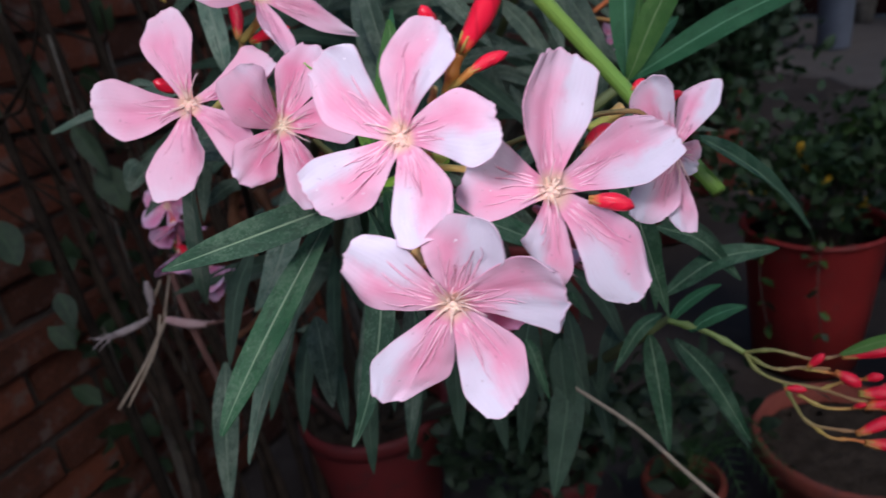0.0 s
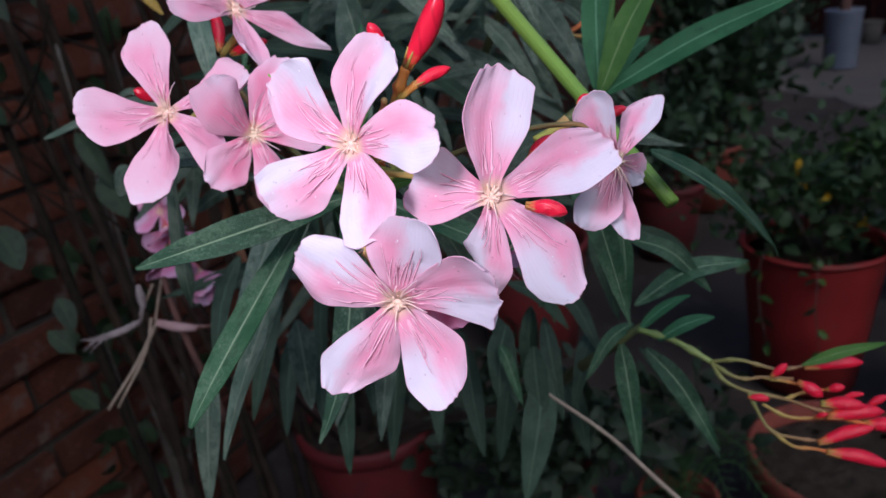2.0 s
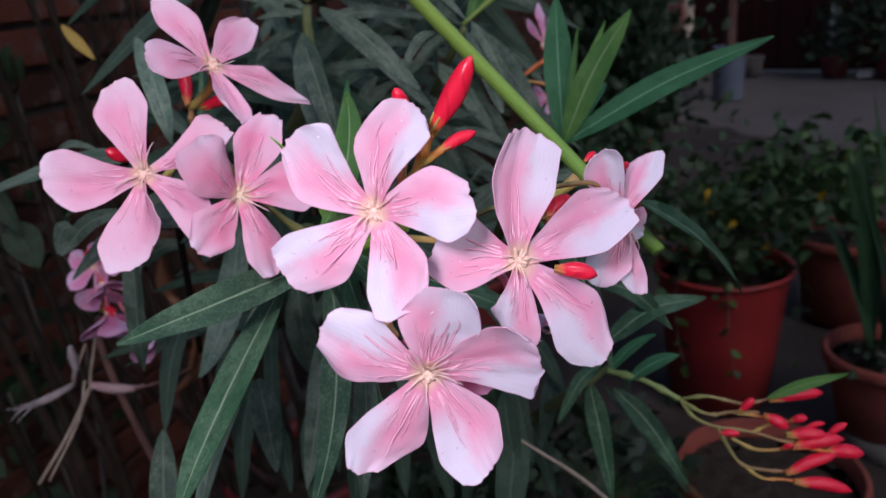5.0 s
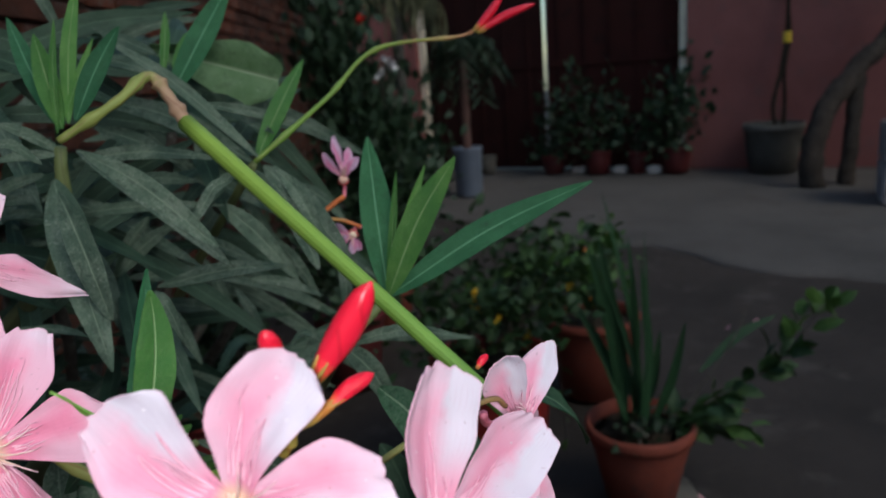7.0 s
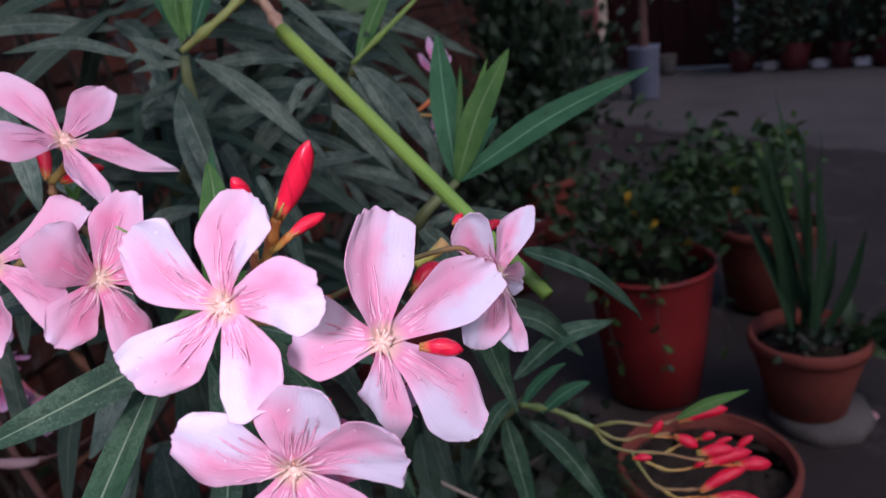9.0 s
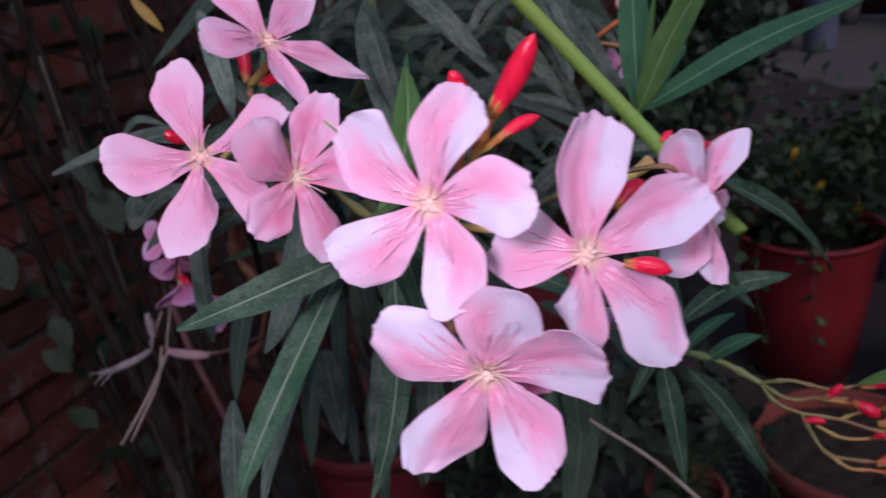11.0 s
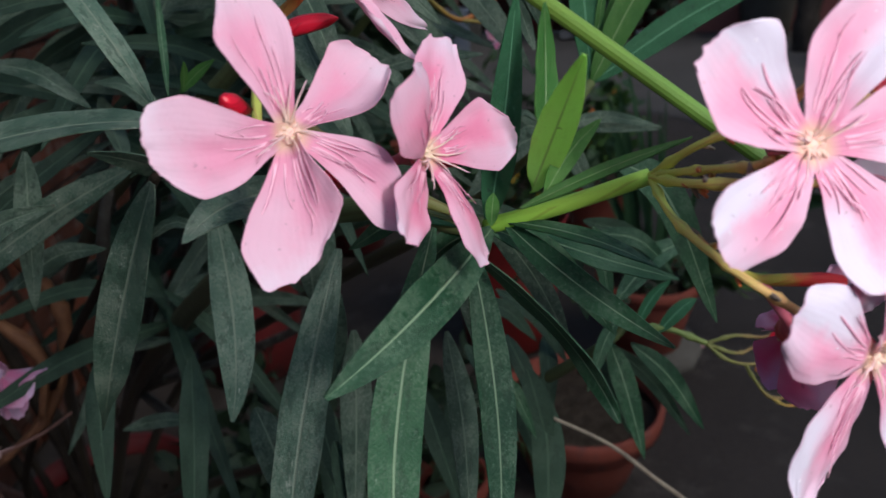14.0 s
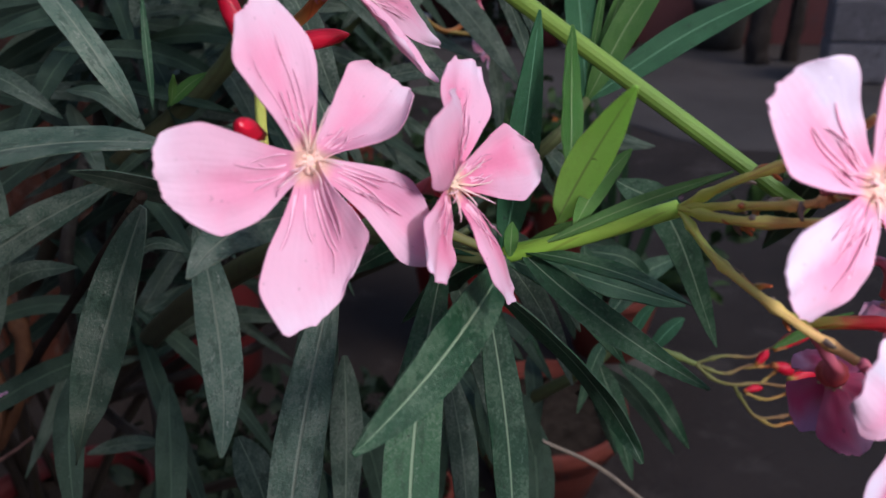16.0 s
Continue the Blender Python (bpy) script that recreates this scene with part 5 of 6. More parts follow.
flower(shrub, (0.0203, 0.1712, 1.0915), (-0.12, -0.97, 0.20),
       [(-1.4, 4.6, 31.5, 18.5, 29.4, -0.09, 0.05, 0.61, 0.26, 0.15, 0.15, -0.13, -0.35),
        (33.2, 18.4, 5.4, 18.1, -3.3, 0.07, 0.05, 0.68, 0.32, 0.12, 0.12, -0.11, 0.02),
        (23.6, -3.2, -27.1, 20.0, -44.2, -0.01, 0.01, 0.69, 0.44, -0.04, -0.05, 0.39, -0.16),
        (-2.3, -4.5, -21.8, 13.3, -18.2, -0.30, -0.02, 0.79, 0.42, -0.12, 0.11, 0.10, -0.08),
        (-21.3, 4.1, 2.6, 20.6, 13.9, -0.12, -0.03, 0.67, 0.31, 0.02, 0.19, 0.02, -0.10)], (0.022, 0.182, 1.090), 2, drops=3)
flower(shrub, (-0.0072, 0.1608, 1.0680), (-0.16, -0.97, 0.17),
       [(5.1, -7.2, 25.8, 18.3, 18.8, 0.06, -0.01, 0.65, 0.34, 0.06, 0.07, -0.68, -0.06),
        (25.5, -10.2, 11.7, 23.1, 18.2, -0.08, 0.02, 0.89, 0.43, 0.19, 0.06, -0.04, -0.18),
        (13.7, -3.8, -25.2, 19.4, -14.0, 0.06, -0.02, 0.68, 0.30, 0.24, 0.11, 0.09, -0.13),
        (-17.0, 1.3, -25.6, 19.7, -6.0, 0.06, -0.03, 0.72, 0.46, 0.19, -0.06, -0.29, -0.10),
        (-25.7, -1.1, 12.7, 19.1, 2.1, -0.02, 0.04, 0.71, 0.35, -0.05, -0.06, -0.12, -0.20)], (-0.012, 0.172, 1.073), 3, drops=3, reach=0.42, threads=13)
flower(shrub, (-0.0918, 0.2452, 1.1110), (0.12, -0.90, 0.42),
       [(-4.1, 4.8, 30.5, 16.6, -11.6, 0.05, 0.04, 0.75, 0.34, -0.11, 0.13, 0.42, 0.05),
        (27.5, 14.5, 4.6, 17.3, -43.0, 0.04, 0.13, 0.73, 0.37, 0.24, 0.16, 0.39, 0.04),
        (-28.2, -10.2, -0.2, 20.0, -29.7, -0.01, 0.04, 0.78, 0.26, -0.14, 0.07, 0.35, -0.18),
        (-2.2, -15.1, -24.8, 20.2, 49.3, 0.20, 0.02, 0.72, 0.33, -0.01, 0.30, -0.70, -0.14),
        (24.9, -10.7, -17.0, 15.1, -4.3, 0.05, -0.05, 0.74, 0.40, -0.09, 0.06, 0.34, -0.28)], (-0.094, 0.258, 1.104), 4, ROSE, threads=9)
flower(shrub, (-0.0614, 0.2414, 1.1011), (0.46, -0.84, 0.28),
       [(11.2, 10.7, 24.9, 15.9, 4.6, 0.07, 0.04, 0.64, 0.33, -0.04, 0.14, -0.27, -0.10),
        (26.0, 5.7, 1.1, 18.8, 10.1, 0.04, 0.02, 0.76, 0.42, 0.11, -0.00, -0.23, -0.05),
        (10.7, -11.0, -25.3, 16.8, -14.1, 0.04, -0.01, 0.75, 0.39, -0.06, -0.09, -0.17, -0.06),
        (-13.9, -13.0, -14.3, 17.3, -20.8, -0.01, 0.01, 0.68, 0.45, 0.12, 0.01, 0.21, -0.07),
        (-9.2, -17.2, 17.7, 18.8, 5.5, -0.09, -0.07, 0.64, 0.38, -0.06, -0.17, -0.39, -0.25)], (-0.068, 0.252, 1.096), 5, BLUSH, threads=12)
flower(shrub, (-0.0682, 0.2724, 1.1424), (0.05, -0.93, 0.25),
       [(-11.8, -1.9, 24.6, 12.7, 16.8, -0.01, 0.08, 0.69, 0.38, -0.07, 0.09, -0.12, 0.07),
        (9.9, 26.5, 11.3, 14.6, 11.6, 0.07, 0.06, 0.67, 0.40, 0.15, 0.02, 0.11, -0.03),
        (28.5, 10.2, -13.6, 10.7, 9.8, 0.28, 0.07, 0.69, 0.49, -0.06, 0.05, -0.02, -0.07),
        (8.8, -15.2, -20.0, 12.1, -39.9, -0.19, 0.00, 0.71, 0.43, 0.10, 0.16, -0.26, -0.00),
        (-14.5, -23.7, 5.9, 15.2, 18.1, -0.07, -0.02, 0.74, 0.26, -0.00, -0.08, -0.03, -0.08)], (-0.071, 0.285, 1.138), 6, ROSE)
# half-turned flower behind
flower(shrub, (0.0600, 0.2040, 1.0885), (0.62, -0.76, 0.14),
       [(-9.0, -3.6, 21.6, 12.6, -46, 0.04, 0.0, 0.84, 0.16, 0.10, 0.10, 0.0, 0.0), (13.4, 9.6, 15.8, 11.2, -40, 0.16, 0.04, 0.76, 0.34, 0.02, 0.06, 0.0, 0.05),
        (11.0, 14.0, -8.0, 11.0, 0, 0.05), (0.5, -3.5, -23.5, 10.5, 28, -0.10, 0.0, 0.80, 0.22, 0.10, 0.05, 0.0, 0.10), (-9.6, -7.6, -18.6, 15.0, 32, 0.06, 0.0, 0.70, 0.34, 0.05, 0.10, 0.0, -0.05)], (0.052, 0.210, 1.092), 7, label="half-turned pale pink flower", threads=14)
# flower that hangs behind, seen from its deeper pink back
flower(shrub, (-0.0010, 0.1830, 1.0600), (0.62, 0.30, -0.72),
       [(1.4, 6.6, -18.5, 13.0, -12, 0.10, 0.02, 0.66, 0.50, 0.12, 0.16, 0.2, 0.05), (-0.7, -9.0, -14.5, 13.0, 0, 0.0, 0.02, 0.70, 0.45, 0.1, 0.12, 0.0, 0.0), (10.0, -12.0, -6.0, 12.0, 0, 0.05), (11.0, 5.0, -3.0, 11.0, 0, 0.0), (6.0, 9.0, -1.0, 10.0, 20, 0.0)], (-0.0118, 0.1844, 1.0758), 71, BACK_PINK, "hanging deep pink flower turned away", reach=0.2)
small_flower(shrub, (0.022, 0.184, 1.071), (0.3, -0.2, -0.9), 0.013, 72, PINK, Vector((0.018, 0.190, 1.080)), 0.6)
# drooping faded flowers lower on the shrub
small_flower(shrub, (-0.2210, 0.4970, 1.0010), (0.15, -0.85, 0.2), 0.021, 73, open_by=0.85)
small_flower(shrub, (-0.2160, 0.4880, 0.9890), (0.25, -0.60, -0.75), 0.030, 78, open_by=0.62)
small_flower(shrub, (-0.2150, 0.4840, 0.9690), (0.2, -0.65, -0.72), 0.032, 74, open_by=0.6)
small_flower(shrub, (-0.2010, 0.4900, 0.9530), (0.5, -0.4, -0.8), 0.027, 75, open_by=0.5)
bud(shrub, (-0.2200, 0.4900, 0.9720), (-0.2090, 0.4800, 0.9690), 0.0030, label="red wilted flower tube")
bud(shrub, (-0.2270, 0.5000, 1.0090), (-0.2170, 0.4920, 1.0130), 0.0026)
stem(shrub, [(-0.2370, 0.5270, 0.9550), (-0.2290, 0.5120, 0.9800), (-0.2240, 0.5140, 0.9920)], 0.002, 0.0015, TAN_STEM, 7, "flower_stalk")
def withered(foot, tip, radius, material, frayed, seed):
    """A spent flower, shrunk to a soft spindle whose end frays into shreds."""
    rng = random.Random(seed)
    a, b = Vector(foot), Vector(tip)
    d = (b - a).normalized()
    bm = bmesh.new()
    tube(bm, path([a, a.lerp(b, 0.45) + Vector((0, 0, -0.0015)), b], 10), lambda s: radius * (0.35 + 0.65 * math.sin(math.pi * min(1, 0.1 + s * 0.8))), 8, 0.25)
    for k in range(frayed):
        side = Vector((rng.uniform(-1, 1), rng.uniform(-1, 1), rng.uniform(-1, 1))) * 0.5
        o = a.lerp(b, rng.uniform(0.5, 0.95))
        tube(bm, path([o, o + (d + side * 0.5) * 0.007, o + (d + side) * rng.uniform(0.010, 0.017)], 5), lambda s: 0.0011 * (1 - 0.8 * s), 5)
    return part("withered_flower", bm, material, shrub, "withered pale flower hanging down")


withered((-0.2513, 0.4825, 0.9190), (-0.2800, 0.4640, 0.9148), 0.0030, PALE_DRY, 9, 5)
withered((-0.2417, 0.4856, 0.9150), (-0.2149, 0.4929, 0.9031), 0.0042, DRY_PINK, 3, 6)
withered((-0.2500, 0.4900, 0.9460), (-0.2480, 0.4840, 0.9280), 0.0034, PALE_DRY, 3, 7)
stem(shrub, [(-0.2350, 0.5020, 0.9480), (-0.2412, 0.4870, 0.9200), (-0.2417, 0.4856, 0.9150)], 0.0012, 0.0012, DRY_TWIG, 6, "dry_twig")
stem(shrub, [(-0.2420, 0.4970, 0.9430), (-0.2500, 0.4860, 0.9260), (-0.2513, 0.4825, 0.9190)], 0.0012, 0.0012, DRY_TWIG, 6, "dry_twig")
stem(shrub, [(-0.2149, 0.4929, 0.9031), (-0.1950, 0.5030, 0.9015), (-0.1773, 0.5083, 0.9060)], 0.0012, 0.0010, RED_TWIG, 6, "dry_twig")
stem(shrub, [(-0.2412, 0.4870, 0.9150), (-0.2560, 0.4650, 0.8900), (-0.2739, 0.4415, 0.8667)], 0.0018, 0.0013, DRY_TWIG, 7, "dry_twig")
stem(shrub, [(-0.2460, 0.4880, 0.9180), (-0.2500, 0.4720, 0.8960), (-0.2700, 0.4480, 0.8640)], 0.0013, 0.0010, DRY_TWIG, 6, "dry_twig")
stem(shrub, [(-0.235, 0.502, 0.948), (-0.228, 0.497, 0.898), (-0.222, 0.520, 0.798)], 0.0026, 0.0030, RED_TWIG, 7, "dry_twig")
flower(shrub, (0.1055, 0.4790, 1.1202), (-0.25, -0.75, 0.6),
       [(-2.9, 3.7, 24.4, 7.5, 50, 0.1), (6.1, -6.5, 12.7, 6.5, 30, 0.1), (-10.1, 4.3, 15.0, 6.0, -50, 0.1), (7.3, 7.2, 16.5, 6.5, 40, -0.1)], (0.1041, 0.4768, 1.1099), 76, FADED, "withering pink flower with half-closed petals")
flower(shrub, (0.1045, 0.4704, 1.0860), (-0.5, -0.7, -0.3),
       [(-9.5, 2.5, 5.7, 7.5, 20, 0.1), (-8.6, -3.3, -1.5, 7.0, 0, 0.1), (-0.9, -6.3, -8.2, 7.0, -20, 0.1), (3.0, -6.0, -7.0, 6.0, 0, 0.0)], (0.110, 0.4692, 1.0911), 77, FADED, "small withering pink flower")
stem(shrub, [(0.052, 0.474, 1.120), (0.08, 0.478, 1.100), (0.1041, 0.4768, 1.1099)], 0.0014, 0.0016, RED_STEM, 7, "flower_stalk")
stem(shrub, [(0.08, 0.478, 1.100), (0.100, 0.474, 1.096), (0.110, 0.4692, 1.0911)], 0.0012, 0.0012, RED_STEM, 7, "flower_stalk")

# buds
stem(shrub, [(-0.0050, 0.1815, 1.1120), (-0.0036, 0.1797, 1.1160), (-0.0018, 0.1788, 1.1200), (0.0012, 0.1782, 1.1262)], 0.0011, 0.0014, BUD_FOOT, 8, "flower_stalk", nodes=2)
stem(shrub, [(-0.0030, 0.1792, 1.1176), (0.0000, 0.1768, 1.1196), (0.0036, 0.1756, 1.1223)], 0.0008, 0.0011, BUD_FOOT, 8, "flower_stalk")
bud(shrub, (0.002, 0.178, 1.127), (0.0124, 0.1724, 1.1443), 0.0030)
bud(shrub, (0.0035, 0.1755, 1.1222), (0.0128, 0.1773, 1.1252), 0.0017)
bud(shrub, (0.0300, 0.1680, 1.0888), (0.0395, 0.1650, 1.0868), 0.0023)
bud(shrub, (-0.0045, 0.179, 1.130), (-0.0065, 0.1755, 1.1385), 0.0020)
bud(shrub, (0.0329, 0.1902, 1.0954), (0.0416, 0.1965, 1.0995), 0.0027)
bud(shrub, (0.0579, 0.2105, 1.1004), (0.0653, 0.2118, 1.1031), 0.0017)
bud(shrub, (0.0495, 0.2064, 1.1069), (0.0530, 0.2074, 1.1091), 0.0011)
stem(shrub, [(0.0355, 0.2021, 1.0978), (0.0414, 0.2032, 1.0999), (0.0460, 0.2043, 1.1023)], 0.0013, 0.0021, TAN_STEM, 8, "flower_stalk")
bud(shrub, (0.004, 0.176, 1.060), (0.010, 0.172, 1.057), 0.0021)
bud(shrub, (-0.0975, 0.2570, 1.1150), (-0.1035, 0.2492, 1.1200), 0.0025)
bud(shrub, (-0.0790, 0.2500, 1.0965), (-0.0858, 0.2405, 1.1012), 0.0026)
bud(shrub, (-0.086, 0.301, 1.127), (-0.088, 0.309, 1.143), 0.0027)
bud(shrub, (-0.080, 0.298, 1.125), (-0.062, 0.288, 1.129), 0.0026)
bud(shrub, (-0.057, 0.252, 1.096), (-0.050, 0.246, 1.095), 0.0018)

# the thick bent cane above
stem(shrub, [(0.012, 0.410, 1.165), (0.050, 0.334, 1.113), (0.0911, 0.2515, 1.056)], 0.0041, 0.0029, CANE, 20, "green_cane", label="thick bright green cane")
stem(shrub, [(-0.041, 0.414, 1.162), (-0.015, 0.411, 1.177), (0.000, 0.420, 1.187), (0.007, 0.416, 1.177), (0.012, 0.410, 1.165)], 0.0018, 0.0030, BEND, 14, "bent_cane", 0.16, nodes=4, label="bent cane, green below and brown at the scarred bend")
# the thin arching shoot with two red buds
stem(shrub, [(0.049, 0.455, 1.139), (0.092, 0.450, 1.170), (0.122, 0.447, 1.194), (0.168, 0.437, 1.198), (0.178, 0.433, 1.201)], 0.0015, 0.0009, SHOOT, 8, "arching_shoot", nodes=5)
bud(shrub, (0.178, 0.433, 1.201), (0.196, 0.430, 1.220), 0.0026)
bud(shrub, (0.180, 0.432, 1.200), (0.211, 0.421, 1.213), 0.0026)
# the low shoot with many red buds
RB, RF = Vector((0.098, 0.340, 0.953)), Vector((0.1327, 0.3234, 0.9390))
stem(shrub, [RB, RB.lerp(RF, 0.5) + Vector((0, 0, 0.003)), RF], 0.0017, 0.0015, SHOOT_STEM, 9, "flower_stalk", nodes=2)
stem(shrub, [RF, (0.1443, 0.3167, 0.9430), (0.1535, 0.3142, 0.9407), (0.1639, 0.3114, 0.9385), (0.1786, 0.3098, 0.9405)], 0.0010, 0.0008, OLIVE_STEM, 7, "flower_stalk", nodes=3)
stem(shrub, [RF, (0.1394, 0.3145, 0.9361), (0.1472, 0.3122, 0.9339), (0.1555, 0.3112, 0.9348), (0.1700, 0.3084, 0.9339)], 0.0010, 0.0008, OLIVE_STEM, 7, "flower_stalk", nodes=3)
stem(shrub, [RF, (0.1363, 0.3139, 0.9334), (0.1479, 0.3095, 0.9279), (0.1649, 0.3052, 0.9246), (0.1788, 0.3007, 0.9199), (0.1852, 0.2993, 0.9194)], 0.0010, 0.0008, OLIVE_STEM, 7, "flower_stalk", nodes=3)
stem(shrub, [(0.1479, 0.3092, 0.9274), (0.1510, 0.3053, 0.9194), (0.1570, 0.2998, 0.9093), (0.1693, 0.2963, 0.9062), (0.1809, 0.2937, 0.9050)], 0.0010, 0.0008, OLIVE_STEM, 7, "flower_stalk", nodes=3)
stem(shrub, [(0.1570, 0.2998, 0.9093), (0.1663, 0.2952, 0.9025), (0.1766, 0.2929, 0.9015), (0.1846, 0.2908, 0.8999)], 0.0009, 0.0007, RED_STEM, 7, "flower_stalk", nodes=3)
stem(shrub, [(0.1649, 0.3052, 0.9246), (0.1745, 0.3049, 0.9278), (0.1864, 0.3035, 0.9294)], 0.0009, 0.0007, RED_STEM, 7, "flower_stalk", nodes=3)
stem(shrub, [(0.1555, 0.3112, 0.9348), (0.1672, 0.3082, 0.9326), (0.1736, 0.3066, 0.9312)], 0.0009, 0.0007, RED_STEM, 7, "flower_stalk", nodes=3)
stem(shrub, [(0.1788, 0.3007, 0.9199), (0.1887, 0.2972, 0.9163), (0.2011, 0.2939, 0.9138)], 0.0009, 0.0007, RED_STEM, 7, "flower_stalk", nodes=3)
stem(shrub, [(0.1539, 0.3059, 0.9221), (0.1653, 0.3014, 0.9163), (0.1810, 0.2987, 0.9163), (0.1943, 0.2982, 0.9208), (0.2033, 0.2971, 0.9221)], 0.0009, 0.0007, RED_STEM, 7, "flower_stalk", nodes=3)
for foot, tip, r in (((0.1757, 0.3066, 0.9420), (0.2017, 0.3038, 0.9434), 0.0037),
                     ((0.1573, 0.3046, 0.9394), (0.1636, 0.3032, 0.9467), 0.0023),
                     ((0.1449, 0.3003, 0.9306), (0.1533, 0.2963, 0.9313), 0.0020),
                     ((0.1711, 0.3033, 0.9346), (0.1797, 0.2970, 0.9297), 0.0033),
                     ((0.1848, 0.3023, 0.9302), (0.1913, 0.2990, 0.9330), 0.0023),
                     ((0.1918, 0.3008, 0.9257), (0.2005, 0.2978, 0.9290), 0.0015),
                     ((0.1821, 0.2994, 0.9237), (0.2004, 0.2954, 0.9230), 0.0037),
                     ((0.1843, 0.2970, 0.9177), (0.2096, 0.2945, 0.9198), 0.0040),
                     ((0.1786, 0.2920, 0.9062), (0.2040, 0.2913, 0.9130), 0.0034),
                     ((0.1825, 0.2900, 0.9010), (0.2094, 0.2840, 0.8948), 0.0037),
                     ((0.2041, 0.2993, 0.9205), (0.2127, 0.2976, 0.9267), 0.0021),
                     ((0.2022, 0.2958, 0.9123), (0.2193, 0.2913, 0.9109), 0.0040),
                     ((0.1771, 0.2968, 0.9180), (0.1815, 0.2937, 0.9216), 0.0015)):
    bud(shrub, foot, tip, r)
leaf(shrub, (0.1731, 0.3067, 0.9430), (0.2005, 0.2840, 0.9660), 0.0058, 0.001, YOUNG)
# bare twig that crosses below
stem(shrub, [(0.045, 0.345, 0.915), (0.081, 0.338, 0.885), (0.110, 0.333, 0.852), (0.152, 0.336, 0.802), (0.205, 0.40, 0.715), (0.25, 0.62, 0.50), (0.16, 1.02, 0.20)], 0.0011, 0.0022, DRY_TWIG, 6, "dry_twig")
# big rounded leaf behind
def broad_leaf():
    """A two-lobed rounded leaf on the twig behind."""
    a, b = Vector((0.018, 0.588, 1.208)), Vector((0.094, 0.556, 1.196))
    d, across = (b - a).normalized(), Vector((0.05, 0.05, 1)).normalized()
    up = d.cross(across)

    def f(s, u):
        x = 2 * u - 1
        w = 0.003 + 0.025 * min(1, s * 1.05) ** 1.3 * (1 - 0.4 * s ** 6)
        end = 0.97 + 0.10 * abs(x) - 0.26 * abs(x) ** 3 + 0.06 * x
        return a + d * (b - a).length * s * end + across * (x * w - 0.014 * s) + up * (0.006 * abs(x) + 0.004 * math.sin(4 * s))
    bm = bmesh.new()
    sheet(bm, f, 14, 10, 0.0005)
    return part("broad_leaf", bm, BROAD, shrub, "rounded two-lobed pale green leaf")


broad_leaf()
# yellowing leaf, dried curls
leaf(shrub, (-0.220, 0.549, 1.163), (-0.200, 0.539, 1.138), 0.008, 0.0, YELLOW_LEAF)
for pts in ([(-0.20, 0.60, 0.99), (-0.215, 0.61, 0.94), (-0.195, 0.60, 0.90), (-0.205, 0.59, 0.86)], [(-0.19, 0.62, 0.97), (-0.175, 0.61, 0.92), (-0.20, 0.60, 0.86), (-0.24, 0.60, 0.83)]):
    stem(shrub, pts, 0.006, 0.003, DRY_BROWN, 6, "dried_leaf", 0.6, "curled dry brown leaf")
blade(shrub, (-0.0760, 0.2950, 1.0800), (-0.0990, 0.2790, 1.0870), (-0.1170, 0.2580, 1.0868), 0.0118, (-0.33, -0.80, 0.45), DUSTY)
blade(shrub, (-0.0920, 0.3820, 1.0533), (-0.0986, 0.3448, 1.0186), (-0.1104, 0.3121, 0.9979), 0.0156, (0.01, -0.98, 0.19), DUSTY)

blade(shrub, (-0.0340, 0.2582, 1.0694), (-0.0703, 0.2288, 1.0683), (-0.1018, 0.2118, 1.0649), 0.0128, (-0.02, -0.92, 0.40), LEAF)
blade(shrub, (-0.0474, 0.2694, 1.0692), (-0.0805, 0.2340, 1.0259), (-0.0928, 0.2005, 1.0067), 0.0142, (0.06, -0.22, 0.97), LEAF)
blade(shrub, (-0.0373, 0.2670, 1.0650), (-0.0410, 0.2484, 1.0153), (-0.0555, 0.2265, 0.9771), 0.0120, (-0.02, -0.79, 0.61), LEAF)
blade(shrub, (-0.0412, 0.2622, 1.0639), (-0.0266, 0.2351, 1.0432), (-0.0226, 0.2144, 1.0235), 0.0132, (-0.06, -0.71, -0.70), LEAF)
blade(shrub, (-0.0310, 0.2560, 1.0715), (-0.0262, 0.2280, 1.0612), (-0.0197, 0.1993, 1.0542), 0.0080, (-0.45, -0.80, 0.30), LEAF)
blade(shrub, (-0.0310, 0.2550, 1.0715), (-0.0235, 0.2305, 1.0735), (-0.0161, 0.2098, 1.0703), 0.0066, (0.05, -0.55, 0.83), LEAF)
blade(shrub, (-0.0324, 0.2623, 1.0706), (0.0124, 0.2702, 1.0434), (0.0453, 0.2619, 1.0279), 0.0126, (-0.09, -0.43, 0.90), LEAF)
leaf(shrub, (-0.034, 0.261, 1.069), (0.004, 0.248, 1.026), 0.0100, 0.008, LEAF)
leaf(shrub, (-0.034, 0.261, 1.069), (-0.048, 0.298, 1.035), 0.0090, 0.005, LEAF)
leaf(shrub, (-0.034, 0.261, 1.069), (-0.057, 0.321, 1.046), 0.0090, 0.008, LEAF)
blade(shrub, (-0.0602, 0.3405, 1.0318), (-0.0640, 0.3476, 0.9950), (-0.0647, 0.3605, 0.9650), 0.0172, (-0.27, -0.84, 0.48), DUSTY)
blade(shrub, (-0.0621, 0.3172, 1.0491), (-0.0938, 0.2900, 0.9945), (-0.1135, 0.2641, 0.9448), 0.0178, (-0.64, -0.60, 0.48), DUSTY)
leaf(shrub, (-0.052, 0.345, 0.999), (-0.072, 0.319, 0.921), 0.0142, 0.004, OLD_LEAF)
leaf(shrub, (-0.030, 0.302, 1.012), (-0.040, 0.274, 0.941), 0.0117, 0.004, OLD_LEAF)
